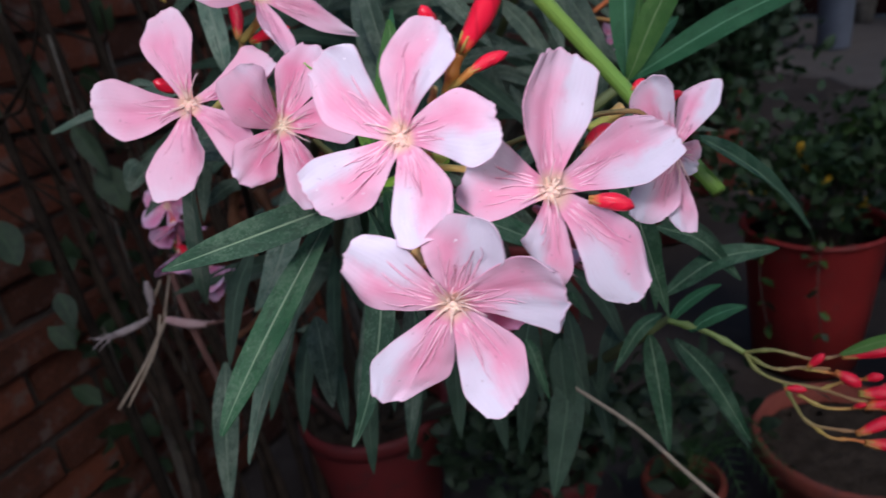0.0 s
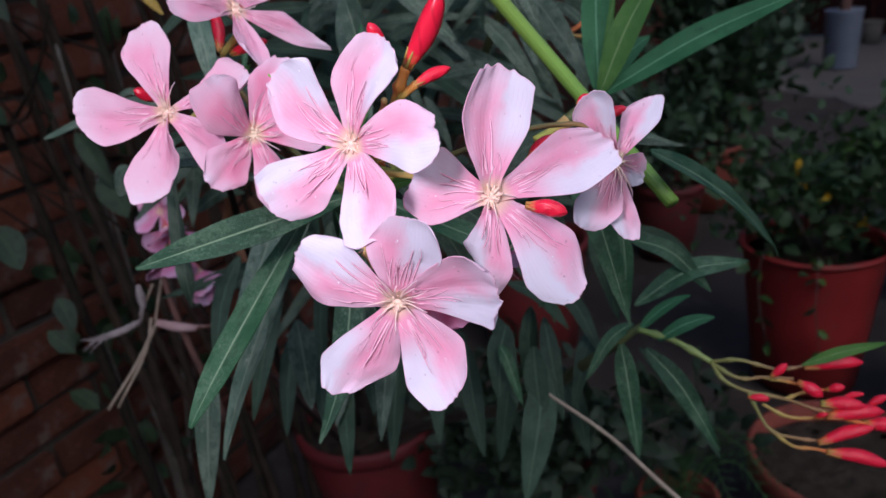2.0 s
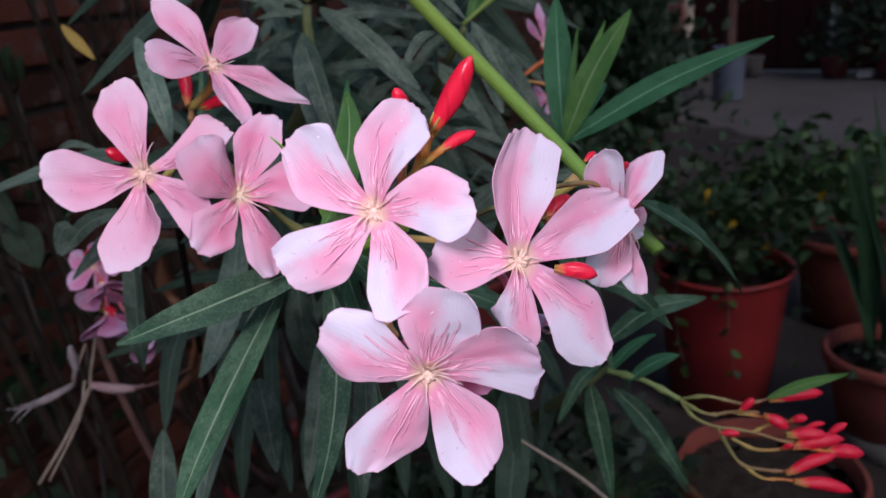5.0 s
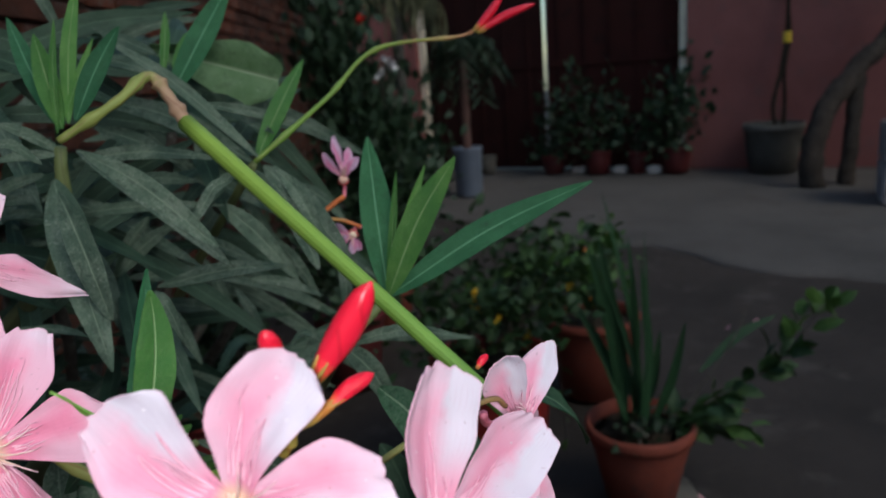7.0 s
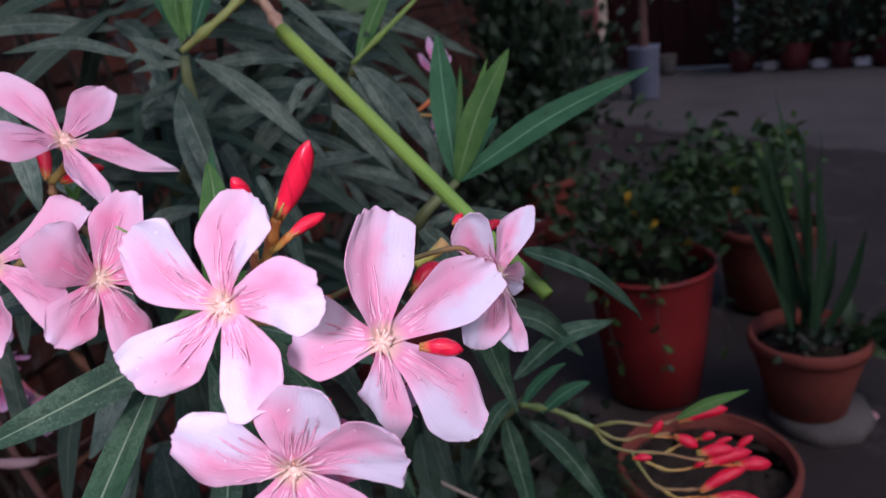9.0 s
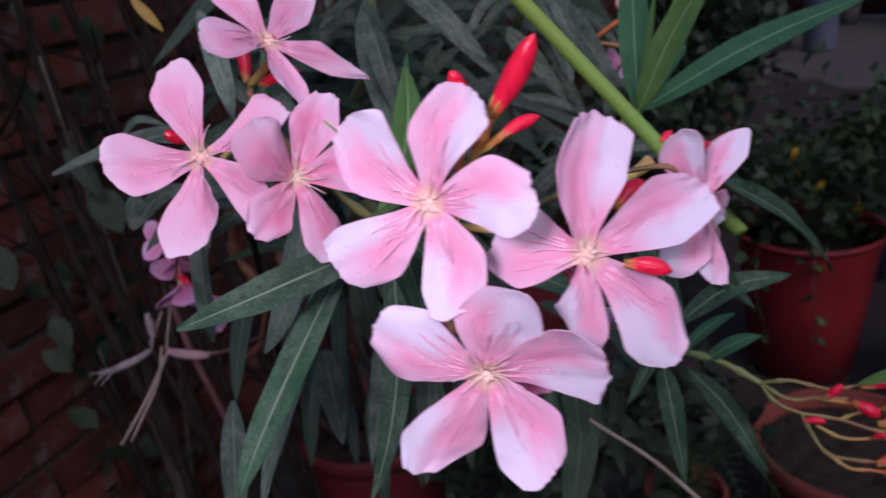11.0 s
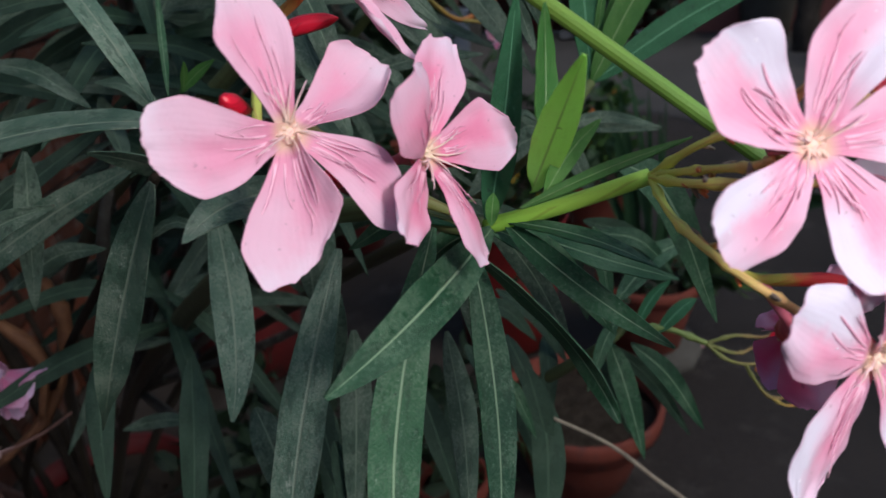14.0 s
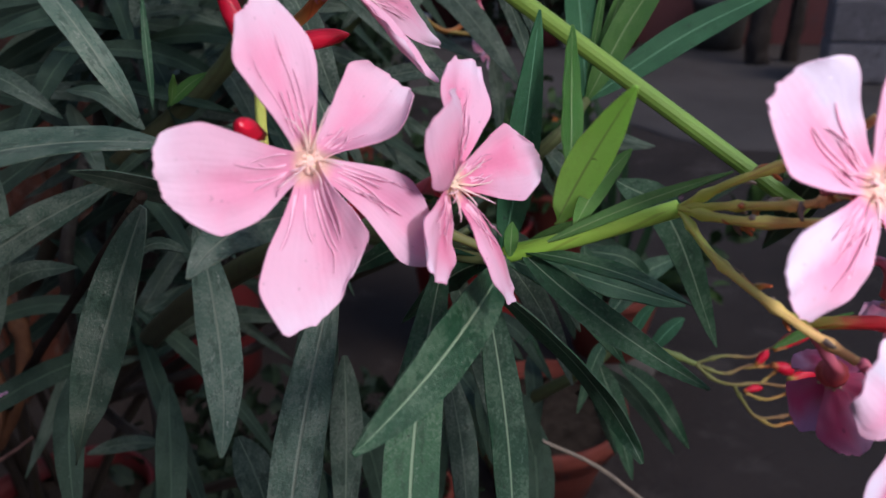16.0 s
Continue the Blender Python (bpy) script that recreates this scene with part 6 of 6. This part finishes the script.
blade(shrub, (-0.1175, 0.3060, 1.0887), (-0.1342, 0.3273, 1.0436), (-0.1528, 0.3578, 0.9830), 0.0160, (0.26, -0.45, 0.86), DUSTY)
blade(shrub, (-0.1125, 0.2879, 1.1087), (-0.1528, 0.3369, 1.1019), (-0.2075, 0.3583, 1.0876), 0.0197, (0.08, -0.43, 0.90), DUSTY)
blade(shrub, (-0.1087, 0.3477, 1.1038), (-0.1207, 0.3816, 1.1357), (-0.1302, 0.4043, 1.1524), 0.0115, (0.24, -0.68, -0.69), DUSTY)
blade(shrub, (-0.1168, 0.3768, 1.0765), (-0.1638, 0.4071, 1.0492), (-0.2097, 0.4347, 1.0142), 0.0150, (0.22, -0.74, 0.62), DUSTY)
blade(shrub, (-0.0823, 0.3846, 1.0509), (-0.1045, 0.3595, 1.0754), (-0.1318, 0.3360, 1.0938), 0.0129, (-0.59, -0.80, 0.13), DUSTY)
leaf(shrub, (-0.155, 0.437, 1.076), (-0.169, 0.425, 1.009), 0.0113, 0.004, OLD_LEAF)
leaf(shrub, (-0.163, 0.504, 1.106), (-0.125, 0.462, 1.085), 0.0109, 0.006, OLD_LEAF)
leaf(shrub, (-0.097, 0.433, 1.081), (-0.121, 0.465, 1.096), 0.0094, 0.006, OLD_LEAF)
leaf(shrub, (-0.178, 0.455, 1.010), (-0.135, 0.439, 1.025), 0.0104, 0.006, OLD_LEAF)
leaf(shrub, (-0.061, 0.358, 1.043), (-0.064, 0.356, 1.009), 0.0118, 0.003, OLD_LEAF)
leaf(shrub, (-0.114, 0.505, 0.876), (-0.156, 0.526, 0.872), 0.0099, 0.003, OLD_LEAF)
leaf(shrub, (-0.084, 0.492, 1.117), (-0.064, 0.505, 1.142), 0.0142, 0.003, OLD_LEAF)
leaf(shrub, (0.059, 0.313, 1.058), (0.079, 0.272, 0.994), 0.0147, 0.020, LEAF)
leaf(shrub, (-0.096, 0.430, 1.051), (-0.056, 0.420, 1.076), 0.0104, 0.010, OLD_LEAF)
leaf(shrub, (-0.098, 0.358, 1.104), (-0.087, 0.344, 1.115), 0.0042, 0.001, YOUNG)
leaf(shrub, (-0.097, 0.357, 1.104), (-0.096, 0.349, 1.115), 0.0025, 0.001, YOUNG)
leaf(shrub, (-0.101, 0.370, 1.101), (-0.095, 0.384, 1.138), 0.0031, 0.001, LEAF)
leaf(shrub, (-0.034, 0.260, 1.070), (-0.020, 0.263, 1.133), 0.0098, -0.006, DEEP)
blade(shrub, (-0.0287, 0.2386, 1.0928), (-0.0223, 0.2474, 1.1128), (-0.0208, 0.2495, 1.1304), 0.0111, (0.45, -0.86, 0.23), YOUNG)
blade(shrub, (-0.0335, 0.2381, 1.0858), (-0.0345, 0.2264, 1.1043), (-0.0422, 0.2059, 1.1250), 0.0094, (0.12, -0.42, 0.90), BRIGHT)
leaf(shrub, (-0.035, 0.230, 1.088), (-0.019, 0.229, 1.104), 0.0055, 0.001, YOUNG)
leaf(shrub, (-0.041, 0.232, 1.085), (-0.012, 0.206, 1.103), 0.0035, 0.001, YOUNG)
leaf(shrub, (-0.039, 0.250, 1.074), (-0.036, 0.253, 1.082), 0.0040, 0.001, YOUNG)
leaf(shrub, (-0.026, 0.267, 1.064), (-0.006, 0.245, 1.077), 0.0060, 0.002, YOUNG)
leaf(shrub, (-0.023, 0.252, 1.084), (-0.016, 0.253, 1.090), 0.0040, 0.001, YOUNG)
leaf(shrub, (0.084, 0.361, 1.079), (0.088, 0.380, 1.152), 0.0151, 0.004, DEEP)
leaf(shrub, (0.084, 0.361, 1.079), (0.112, 0.337, 1.143), 0.0140, 0.004, YOUNG)
leaf(shrub, (0.084, 0.361, 1.079), (0.177, 0.327, 1.125), 0.0140, 0.004, DEEP)
leaf(shrub, (0.084, 0.361, 1.079), (0.118, 0.392, 1.103), 0.0112, 0.004, DEEP)
leaf(shrub, (0.084, 0.361, 1.079), (0.094, 0.362, 1.137), 0.0040, 0.001, YOUNG)
leaf(shrub, (0.084, 0.361, 1.079), (0.107, 0.359, 1.138), 0.0060, 0.001, YOUNG)
leaf(shrub, (0.084, 0.361, 1.079), (0.057, 0.362, 1.057), 0.0050, 0.001, YOUNG)
leaf(shrub, (0.060, 0.362, 1.060), (0.023, 0.377, 1.031), 0.0128, 0.006, OLD_LEAF)
leaf(shrub, (0.060, 0.362, 1.060), (0.120, 0.351, 1.053), 0.0062, 0.006, OLD_LEAF)
leaf(shrub, (0.060, 0.362, 1.060), (0.044, 0.376, 1.052), 0.0099, 0.006, OLD_LEAF)
leaf(shrub, (0.060, 0.362, 1.060), (0.082, 0.354, 1.021), 0.0113, 0.006, OLD_LEAF)
leaf(shrub, (0.099, 0.355, 0.949), (0.069, 0.342, 0.922), 0.0082, 0.008, LEAF)
leaf(shrub, (0.091, 0.351, 0.940), (0.095, 0.325, 0.878), 0.0129, 0.008, LEAF)
leaf(shrub, (0.101, 0.359, 0.958), (0.168, 0.369, 0.975), 0.0134, 0.008, LEAF)
leaf(shrub, (0.101, 0.374, 0.994), (0.145, 0.362, 0.961), 0.0108, 0.008, LEAF)
leaf(shrub, (0.098, 0.375, 0.998), (0.096, 0.356, 0.951), 0.0097, 0.008, LEAF)
blade(shrub, (0.1073, 0.3330, 0.9490), (0.1230, 0.3345, 0.9570), (0.1390, 0.3385, 0.9572), 0.0082, (0.0, -0.60, 0.80), DEEP)
blade(shrub, (0.0985, 0.3390, 0.9525), (0.1130, 0.3450, 0.9620), (0.1290, 0.3480, 0.9670), 0.0065, (0.0, -0.60, 0.80), DEEP)
leaf(shrub, (0.105, 0.350, 0.935), (0.141, 0.327, 0.877), 0.0120, 0.008, LEAF)
leaf(shrub, (0.046, 0.358, 0.963), (0.055, 0.354, 0.953), 0.0026, 0.008, LEAF)
leaf(shrub, (0.022, 0.350, 0.945), (0.032, 0.336, 0.912), 0.0072, 0.008, LEAF)
blade(shrub, (0.0797, 0.2395, 1.0807), (0.1239, 0.2763, 1.0447), (0.1588, 0.3123, 1.0028), 0.0152, (0.10, -0.60, 0.79), LEAF)
leaf(shrub, (-0.185, 0.397, 1.057), (-0.194, 0.391, 1.044), 0.0084, 0.006, OLD_LEAF)
leaf(shrub, (0.042, 0.358, 0.938), (0.043, 0.338, 0.890), 0.0142, 0.006, SHADED_LEAF)
leaf(shrub, (0.047, 0.353, 0.925), (0.029, 0.323, 0.855), 0.0194, 0.006, SHADED_LEAF)
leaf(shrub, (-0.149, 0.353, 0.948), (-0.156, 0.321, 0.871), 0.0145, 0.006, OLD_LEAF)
leaf(shrub, (0.027, 0.363, 0.951), (0.019, 0.346, 0.910), 0.0161, 0.006, SHADED_LEAF)
leaf(shrub, (-0.095, 0.363, 0.966), (-0.091, 0.343, 0.917), 0.0161, 0.006, OLD_LEAF)
leaf(shrub, (-0.042, 0.392, 1.029), (-0.059, 0.374, 0.989), 0.0129, 0.006, OLD_LEAF)
leaf(shrub, (-0.033, 0.372, 1.090), (-0.044, 0.392, 1.143), 0.0115, 0.006, OLD_LEAF)
leaf(shrub, (0.013, 0.373, 1.113), (-0.033, 0.396, 1.158), 0.0104, 0.006, OLD_LEAF)
leaf(shrub, (0.005, 0.378, 1.123), (0.025, 0.381, 1.140), 0.0055, 0.006, OLD_LEAF)
leaf(shrub, (-0.061, 0.402, 1.163), (-0.125, 0.415, 1.174), 0.0064, 0.006, OLD_LEAF)
leaf(shrub, (0.053, 0.362, 1.098), (0.040, 0.379, 1.139), 0.0094, 0.006, OLD_LEAF)
leaf(shrub, (0.059, 0.363, 1.105), (0.043, 0.380, 1.144), 0.0068, 0.006, OLD_LEAF)
leaf(shrub, (-0.048, 0.397, 1.154), (-0.067, 0.402, 1.161), 0.0041, 0.006, OLD_LEAF)
leaf(shrub, (-0.007, 0.363, 1.077), (-0.015, 0.372, 1.099), 0.0051, 0.006, OLD_LEAF)
leaf(shrub, (0.048, 0.352, 1.068), (0.033, 0.354, 1.067), 0.0029, 0.006, OLD_LEAF)
leaf(shrub, (-0.099, 0.366, 1.049), (-0.122, 0.370, 1.048), 0.0046, 0.006, OLD_LEAF)
leaf(shrub, (-0.187, 0.379, 1.047), (-0.147, 0.380, 1.067), 0.0090, 0.006, OLD_LEAF)
leaf(shrub, (-0.185, 0.396, 1.095), (-0.159, 0.393, 1.098), 0.0050, 0.006, OLD_LEAF)
leaf(shrub, (-0.039, 0.422, 1.167), (-0.043, 0.429, 1.208), 0.0100, 0.002, YOUNG)
leaf(shrub, (-0.036, 0.421, 1.169), (-0.022, 0.433, 1.231), 0.0068, 0.002, YOUNG)
leaf(shrub, (-0.033, 0.420, 1.170), (-0.009, 0.417, 1.209), 0.0099, 0.002, DEEP)
leaf(shrub, (-0.040, 0.422, 1.168), (-0.053, 0.445, 1.217), 0.0088, 0.002, DEEP)
leaf(shrub, (-0.037, 0.422, 1.172), (-0.020, 0.427, 1.205), 0.0036, 0.002, YOUNG)
leaf(shrub, (-0.041, 0.422, 1.165), (-0.034, 0.422, 1.213), 0.0036, 0.002, YOUNG)
leaf(shrub, (-0.041, 0.420, 1.157), (-0.065, 0.424, 1.172), 0.0052, 0.002, OLD_LEAF)
leaf(shrub, (-0.042, 0.420, 1.156), (-0.070, 0.428, 1.155), 0.0053, 0.001, OLD_LEAF)
leaf(shrub, (-0.038, 0.439, 1.151), (0.027, 0.422, 1.146), 0.0074, 0.004, OLD_LEAF)
leaf(shrub, (-0.035, 0.434, 1.156), (0.022, 0.401, 1.096), 0.0120, 0.005, OLD_LEAF)
leaf(shrub, (-0.051, 0.444, 1.146), (-0.076, 0.458, 1.137), 0.0054, 0.001, OLD_LEAF)
leaf(shrub, (-0.054, 0.464, 1.131), (-0.082, 0.481, 1.128), 0.0059, 0.003, OLD_LEAF)
leaf(shrub, (-0.055, 0.474, 1.123), (-0.084, 0.489, 1.121), 0.0054, 0.002, OLD_LEAF)
leaf(shrub, (-0.050, 0.493, 1.119), (0.031, 0.461, 1.117), 0.0069, 0.002, OLD_LEAF)
leaf(shrub, (0.054, 0.473, 1.139), (0.089, 0.479, 1.192), 0.0112, 0.002, YOUNG)
leaf(shrub, (0.041, 0.456, 1.137), (0.010, 0.466, 1.108), 0.0080, 0.002, OLD_LEAF)
leaf(shrub, (0.055, 0.461, 1.136), (0.090, 0.418, 1.075), 0.0149, 0.007, OLD_LEAF)
leaf(shrub, (0.051, 0.453, 1.142), (-0.014, 0.502, 1.211), 0.0076, 0.007, OLD_LEAF)
leaf(shrub, (0.049, 0.464, 1.139), (-0.023, 0.519, 1.179), 0.0129, 0.007, OLD_LEAF)
leaf(shrub, (0.030, 0.493, 1.172), (0.090, 0.472, 1.151), 0.0060, 0.003, OLD_LEAF)
leaf(shrub, (0.016, 0.501, 1.177), (0.059, 0.507, 1.239), 0.0152, 0.002, DEEP)
leaf(shrub, (0.014, 0.505, 1.189), (0.021, 0.511, 1.224), 0.0053, 0.002, YOUNG)
leaf(shrub, (0.020, 0.503, 1.191), (0.042, 0.512, 1.217), 0.0082, 0.002, YOUNG)
leaf(shrub, (0.015, 0.504, 1.189), (-0.032, 0.541, 1.204), 0.0086, 0.002, OLD_LEAF)
leaf(shrub, (0.014, 0.520, 1.201), (-0.018, 0.531, 1.218), 0.0069, 0.001, OLD_LEAF)
leaf(shrub, (-0.047, 0.585, 1.255), (-0.034, 0.581, 1.217), 0.0074, 0.002, OLD_LEAF)
leaf(shrub, (-0.064, 0.601, 1.244), (-0.036, 0.594, 1.249), 0.0052, 0.001, OLD_LEAF)
leaf(shrub, (-0.011, 0.422, 1.088), (0.048, 0.398, 1.093), 0.0085, 0.003, OLD_LEAF)
leaf(shrub, (-0.028, 0.495, 1.080), (0.007, 0.484, 1.108), 0.0084, 0.003, OLD_LEAF)
leaf(shrub, (0.029, 0.468, 1.118), (0.063, 0.443, 1.071), 0.0116, 0.005, OLD_LEAF)
leaf(shrub, (0.036, 0.443, 1.078), (0.071, 0.429, 1.065), 0.0057, 0.003, OLD_LEAF)
leaf(shrub, (-0.006, 0.515, 1.108), (-0.031, 0.526, 1.069), 0.0086, 0.004, OLD_LEAF)
leaf(shrub, (0.021, 0.507, 1.079), (0.034, 0.496, 1.039), 0.0078, 0.001, OLD_LEAF)
leaf(shrub, (-0.010, 0.441, 1.075), (0.004, 0.435, 1.039), 0.0070, 0.003, OLD_LEAF)
leaf(shrub, (-0.067, 0.412, 1.082), (-0.045, 0.411, 1.074), 0.0043, 0.001, OLD_LEAF)
leaf(shrub, (0.035, 0.495, 1.060), (0.048, 0.487, 1.025), 0.0069, 0.001, OLD_LEAF)
leaf(shrub, (0.061, 0.480, 1.089), (0.080, 0.470, 1.052), 0.0077, 0.003, OLD_LEAF)
leaf(shrub, (0.089, 0.445, 1.090), (0.084, 0.431, 1.047), 0.0081, 0.001, OLD_LEAF)
leaf(shrub, (-0.076, 0.526, 1.113), (-0.079, 0.524, 1.060), 0.0096, 0.005, OLD_LEAF)
leaf(shrub, (-0.046, 0.521, 1.103), (-0.029, 0.488, 1.044), 0.0128, 0.005, OLD_LEAF)
leaf(shrub, (0.029, 0.516, 1.129), (0.029, 0.522, 1.157), 0.0052, 0.001, OLD_LEAF)
leaf(shrub, (-0.017, 0.515, 1.129), (0.023, 0.492, 1.128), 0.0081, 0.003, OLD_LEAF)
leaf(shrub, (0.009, 0.506, 1.098), (0.051, 0.491, 1.074), 0.0090, 0.001, OLD_LEAF)
leaf(shrub, (-0.088, 0.560, 1.093), (-0.048, 0.547, 1.098), 0.0076, 0.001, OLD_LEAF)
leaf(shrub, (-0.026, 0.550, 1.162), (0.018, 0.530, 1.136), 0.0101, 0.002, OLD_LEAF)
leaf(shrub, (-0.020, 0.542, 1.141), (-0.063, 0.568, 1.123), 0.0092, 0.005, OLD_LEAF)
leaf(shrub, (0.079, 0.491, 1.120), (0.104, 0.474, 1.093), 0.0073, 0.004, OLD_LEAF)
leaf(shrub, (0.071, 0.387, 1.053), (0.079, 0.372, 1.026), 0.0057, 0.001, OLD_LEAF)
leaf(shrub, (0.074, 0.385, 1.054), (0.129, 0.362, 1.048), 0.0058, 0.001, OLD_LEAF)
leaf(shrub, (0.068, 0.398, 1.050), (0.039, 0.404, 1.047), 0.0055, 0.001, OLD_LEAF)
leaf(shrub, (0.076, 0.395, 1.051), (0.063, 0.400, 1.031), 0.0046, 0.001, OLD_LEAF)
leaf(shrub, (-0.046, 0.419, 1.145), (-0.036, 0.361, 1.072), 0.0176, 0.008, OLD_LEAF)
# lower leaves, coloured darker for the shade beneath the flowers
leaf(shrub, (0.021, 0.385, 0.946), (0.029, 0.348, 0.903), 0.0118, 0.008, SHADED_LEAF)
leaf(shrub, (0.045, 0.406, 0.940), (0.040, 0.386, 0.877), 0.0136, 0.008, SHADED_LEAF)
leaf(shrub, (0.052, 0.394, 0.937), (0.057, 0.360, 0.882), 0.0121, 0.008, SHADED_LEAF)
leaf(shrub, (0.081, 0.386, 0.992), (0.095, 0.375, 0.941), 0.0124, 0.008, SHADED_LEAF)
leaf(shrub, (-0.069, 0.340, 0.952), (-0.070, 0.320, 0.886), 0.0123, 0.008, SHADED_LEAF)
leaf(shrub, (-0.090, 0.372, 0.927), (-0.087, 0.350, 0.896), 0.0088, 0.008, SHADED_LEAF)
leaf(shrub, (-0.060, 0.403, 0.946), (-0.061, 0.373, 0.889), 0.0136, 0.008, SHADED_LEAF)
leaf(shrub, (-0.022, 0.415, 0.918), (-0.023, 0.384, 0.855), 0.0148, 0.008, SHADED_LEAF)
leaf(shrub, (0.000, 0.405, 0.917), (0.006, 0.376, 0.848), 0.0145, 0.008, SHADED_LEAF)
leaf(shrub, (0.093, 0.362, 0.933), (0.097, 0.340, 0.884), 0.0107, 0.008, SHADED_LEAF)
leaf(shrub, (0.106, 0.370, 0.924), (0.147, 0.342, 0.860), 0.0092, 0.008, SHADED_LEAF)
leaf(shrub, (0.102, 0.389, 0.996), (0.149, 0.373, 0.956), 0.0107, 0.008, SHADED_LEAF)
leaf(shrub, (-0.046, 0.430, 0.904), (-0.060, 0.406, 0.827), 0.0147, 0.008, SHADED_LEAF)
leaf(shrub, (-0.113, 0.402, 0.977), (-0.135, 0.363, 0.899), 0.0133, 0.008, SHADED_LEAF)
leaf(shrub, (-0.143, 0.426, 0.986), (-0.163, 0.391, 0.923), 0.0126, 0.008, SHADED_LEAF)
leaf(shrub, (0.031, 0.393, 0.964), (0.066, 0.384, 0.933), 0.0100, 0.008, SHADED_LEAF)
leaf(shrub, (0.058, 0.413, 0.956), (0.086, 0.382, 0.912), 0.0111, 0.008, SHADED_LEAF)
leaf(shrub, (0.083, 0.401, 0.922), (0.065, 0.372, 0.884), 0.0117, 0.008, SHADED_LEAF)
leaf(shrub, (0.031, 0.427, 0.888), (0.016, 0.407, 0.818), 0.0147, 0.008, SHADED_LEAF)
leaf(shrub, (0.062, 0.427, 0.884), (0.078, 0.398, 0.823), 0.0134, 0.008, SHADED_LEAF)
leaf(shrub, (-0.115, 0.435, 0.927), (-0.130, 0.402, 0.858), 0.0134, 0.008, SHADED_LEAF)

for foot, mid, tip, w in (((-0.020, 0.300, 1.062), (0.004, 0.296, 1.030), (0.016, 0.286, 0.992), 0.0105), ((-0.012, 0.308, 1.058), (0.022, 0.312, 1.030), (0.040, 0.310, 0.996), 0.0100), ((-0.028, 0.304, 1.052), (-0.016, 0.300, 1.010), (-0.014, 0.290, 0.970), 0.0110)):
    blade(shrub, foot, mid, tip, w, (-0.25, -0.75, 0.60), OLD_LEAF)
stem(shrub, [(-0.040, 0.290, 1.050), (-0.028, 0.304, 1.054), (-0.012, 0.308, 1.058)], 0.0020, 0.0014, YOUNG_CANE, 8, "cane")

# deeper whorls that fill the body of the shrub, many coloured for its shade
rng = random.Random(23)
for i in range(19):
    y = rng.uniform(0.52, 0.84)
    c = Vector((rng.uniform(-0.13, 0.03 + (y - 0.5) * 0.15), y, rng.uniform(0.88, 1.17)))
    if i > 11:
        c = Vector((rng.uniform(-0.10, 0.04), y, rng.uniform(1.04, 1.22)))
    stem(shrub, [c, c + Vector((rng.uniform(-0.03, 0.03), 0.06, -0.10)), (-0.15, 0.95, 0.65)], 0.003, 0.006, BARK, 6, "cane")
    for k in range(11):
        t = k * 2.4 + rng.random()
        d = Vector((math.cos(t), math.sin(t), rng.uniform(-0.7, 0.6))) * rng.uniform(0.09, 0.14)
        leaf(shrub, c + Vector((0, 0, 0.004 * k)), c + d, rng.uniform(0.010, 0.014), rng.uniform(0.0, 0.02), OLD_LEAF if rng.random() > 0.6 else SHADED_LEAF, ns=9)

# ---- the brick wall ----
LENGTH, HEIGHT = 9.6, 2.3
bm = bmesh.new()
box(bm, (0, 0.012, -0.05), (LENGTH, 0.23, HEIGHT), BRICKS)
wall = lone("wall_west", bm, MORTAR, "old red brick courtyard wall with deep joints", "wall", "structure")
shapes = []
rng = random.Random(77)
for k in range(6):
    bm = bmesh.new()
    L, H = 0.222 if k < 4 else 0.105, 0.066
    box(bm, (0, -0.004, 0), (L, 0.02, H), None, 0.004)
    for v in bm.verts:
        v.co += Vector((rng.uniform(-1, 1), rng.uniform(-1, 1) * 0.7, rng.uniform(-1, 1))) * 0.0025
    me = bpy.data.meshes.new("brick")
    bm.to_mesh(me)
    bm.free()
    me.materials.append(BRICK)
    shapes.append(me)
rest, count = bmesh.new(), 0
for row in range(29):
    x = -0.115 * (row % 2)
    while x < LENGTH - 0.2:
        if x >= 0:
            m = BRICKS @ Matrix.Translation((x + rng.uniform(-0.003, 0.003), rng.uniform(-0.010, 0.012), 0.01 + row * 0.078)) @ Euler((rng.uniform(-0.02, 0.02), rng.uniform(-0.012, 0.012), rng.uniform(-0.015, 0.015))).to_matrix().to_4x4()
            me = shapes[rng.randrange(4)]
            near = (0.7 < x < 2.9 and row < 22) or (3.6 < x < 5.6 and row > 14)
            if near and count < 300:
                count += 1
                b = new("brick", me)
                b.parent = wall
                b.matrix_basis = Matrix.Translation(-wall.location) @ m
            else:
                rest.from_mesh(me)
                n = len(me.vertices)
                rest.verts.ensure_lookup_table()
                for v in rest.verts[len(rest.verts) - n:]:
                    v.co = m @ v.co
        x += 0.234
part("brickwork", rest, BRICK, wall, kind="stuff")
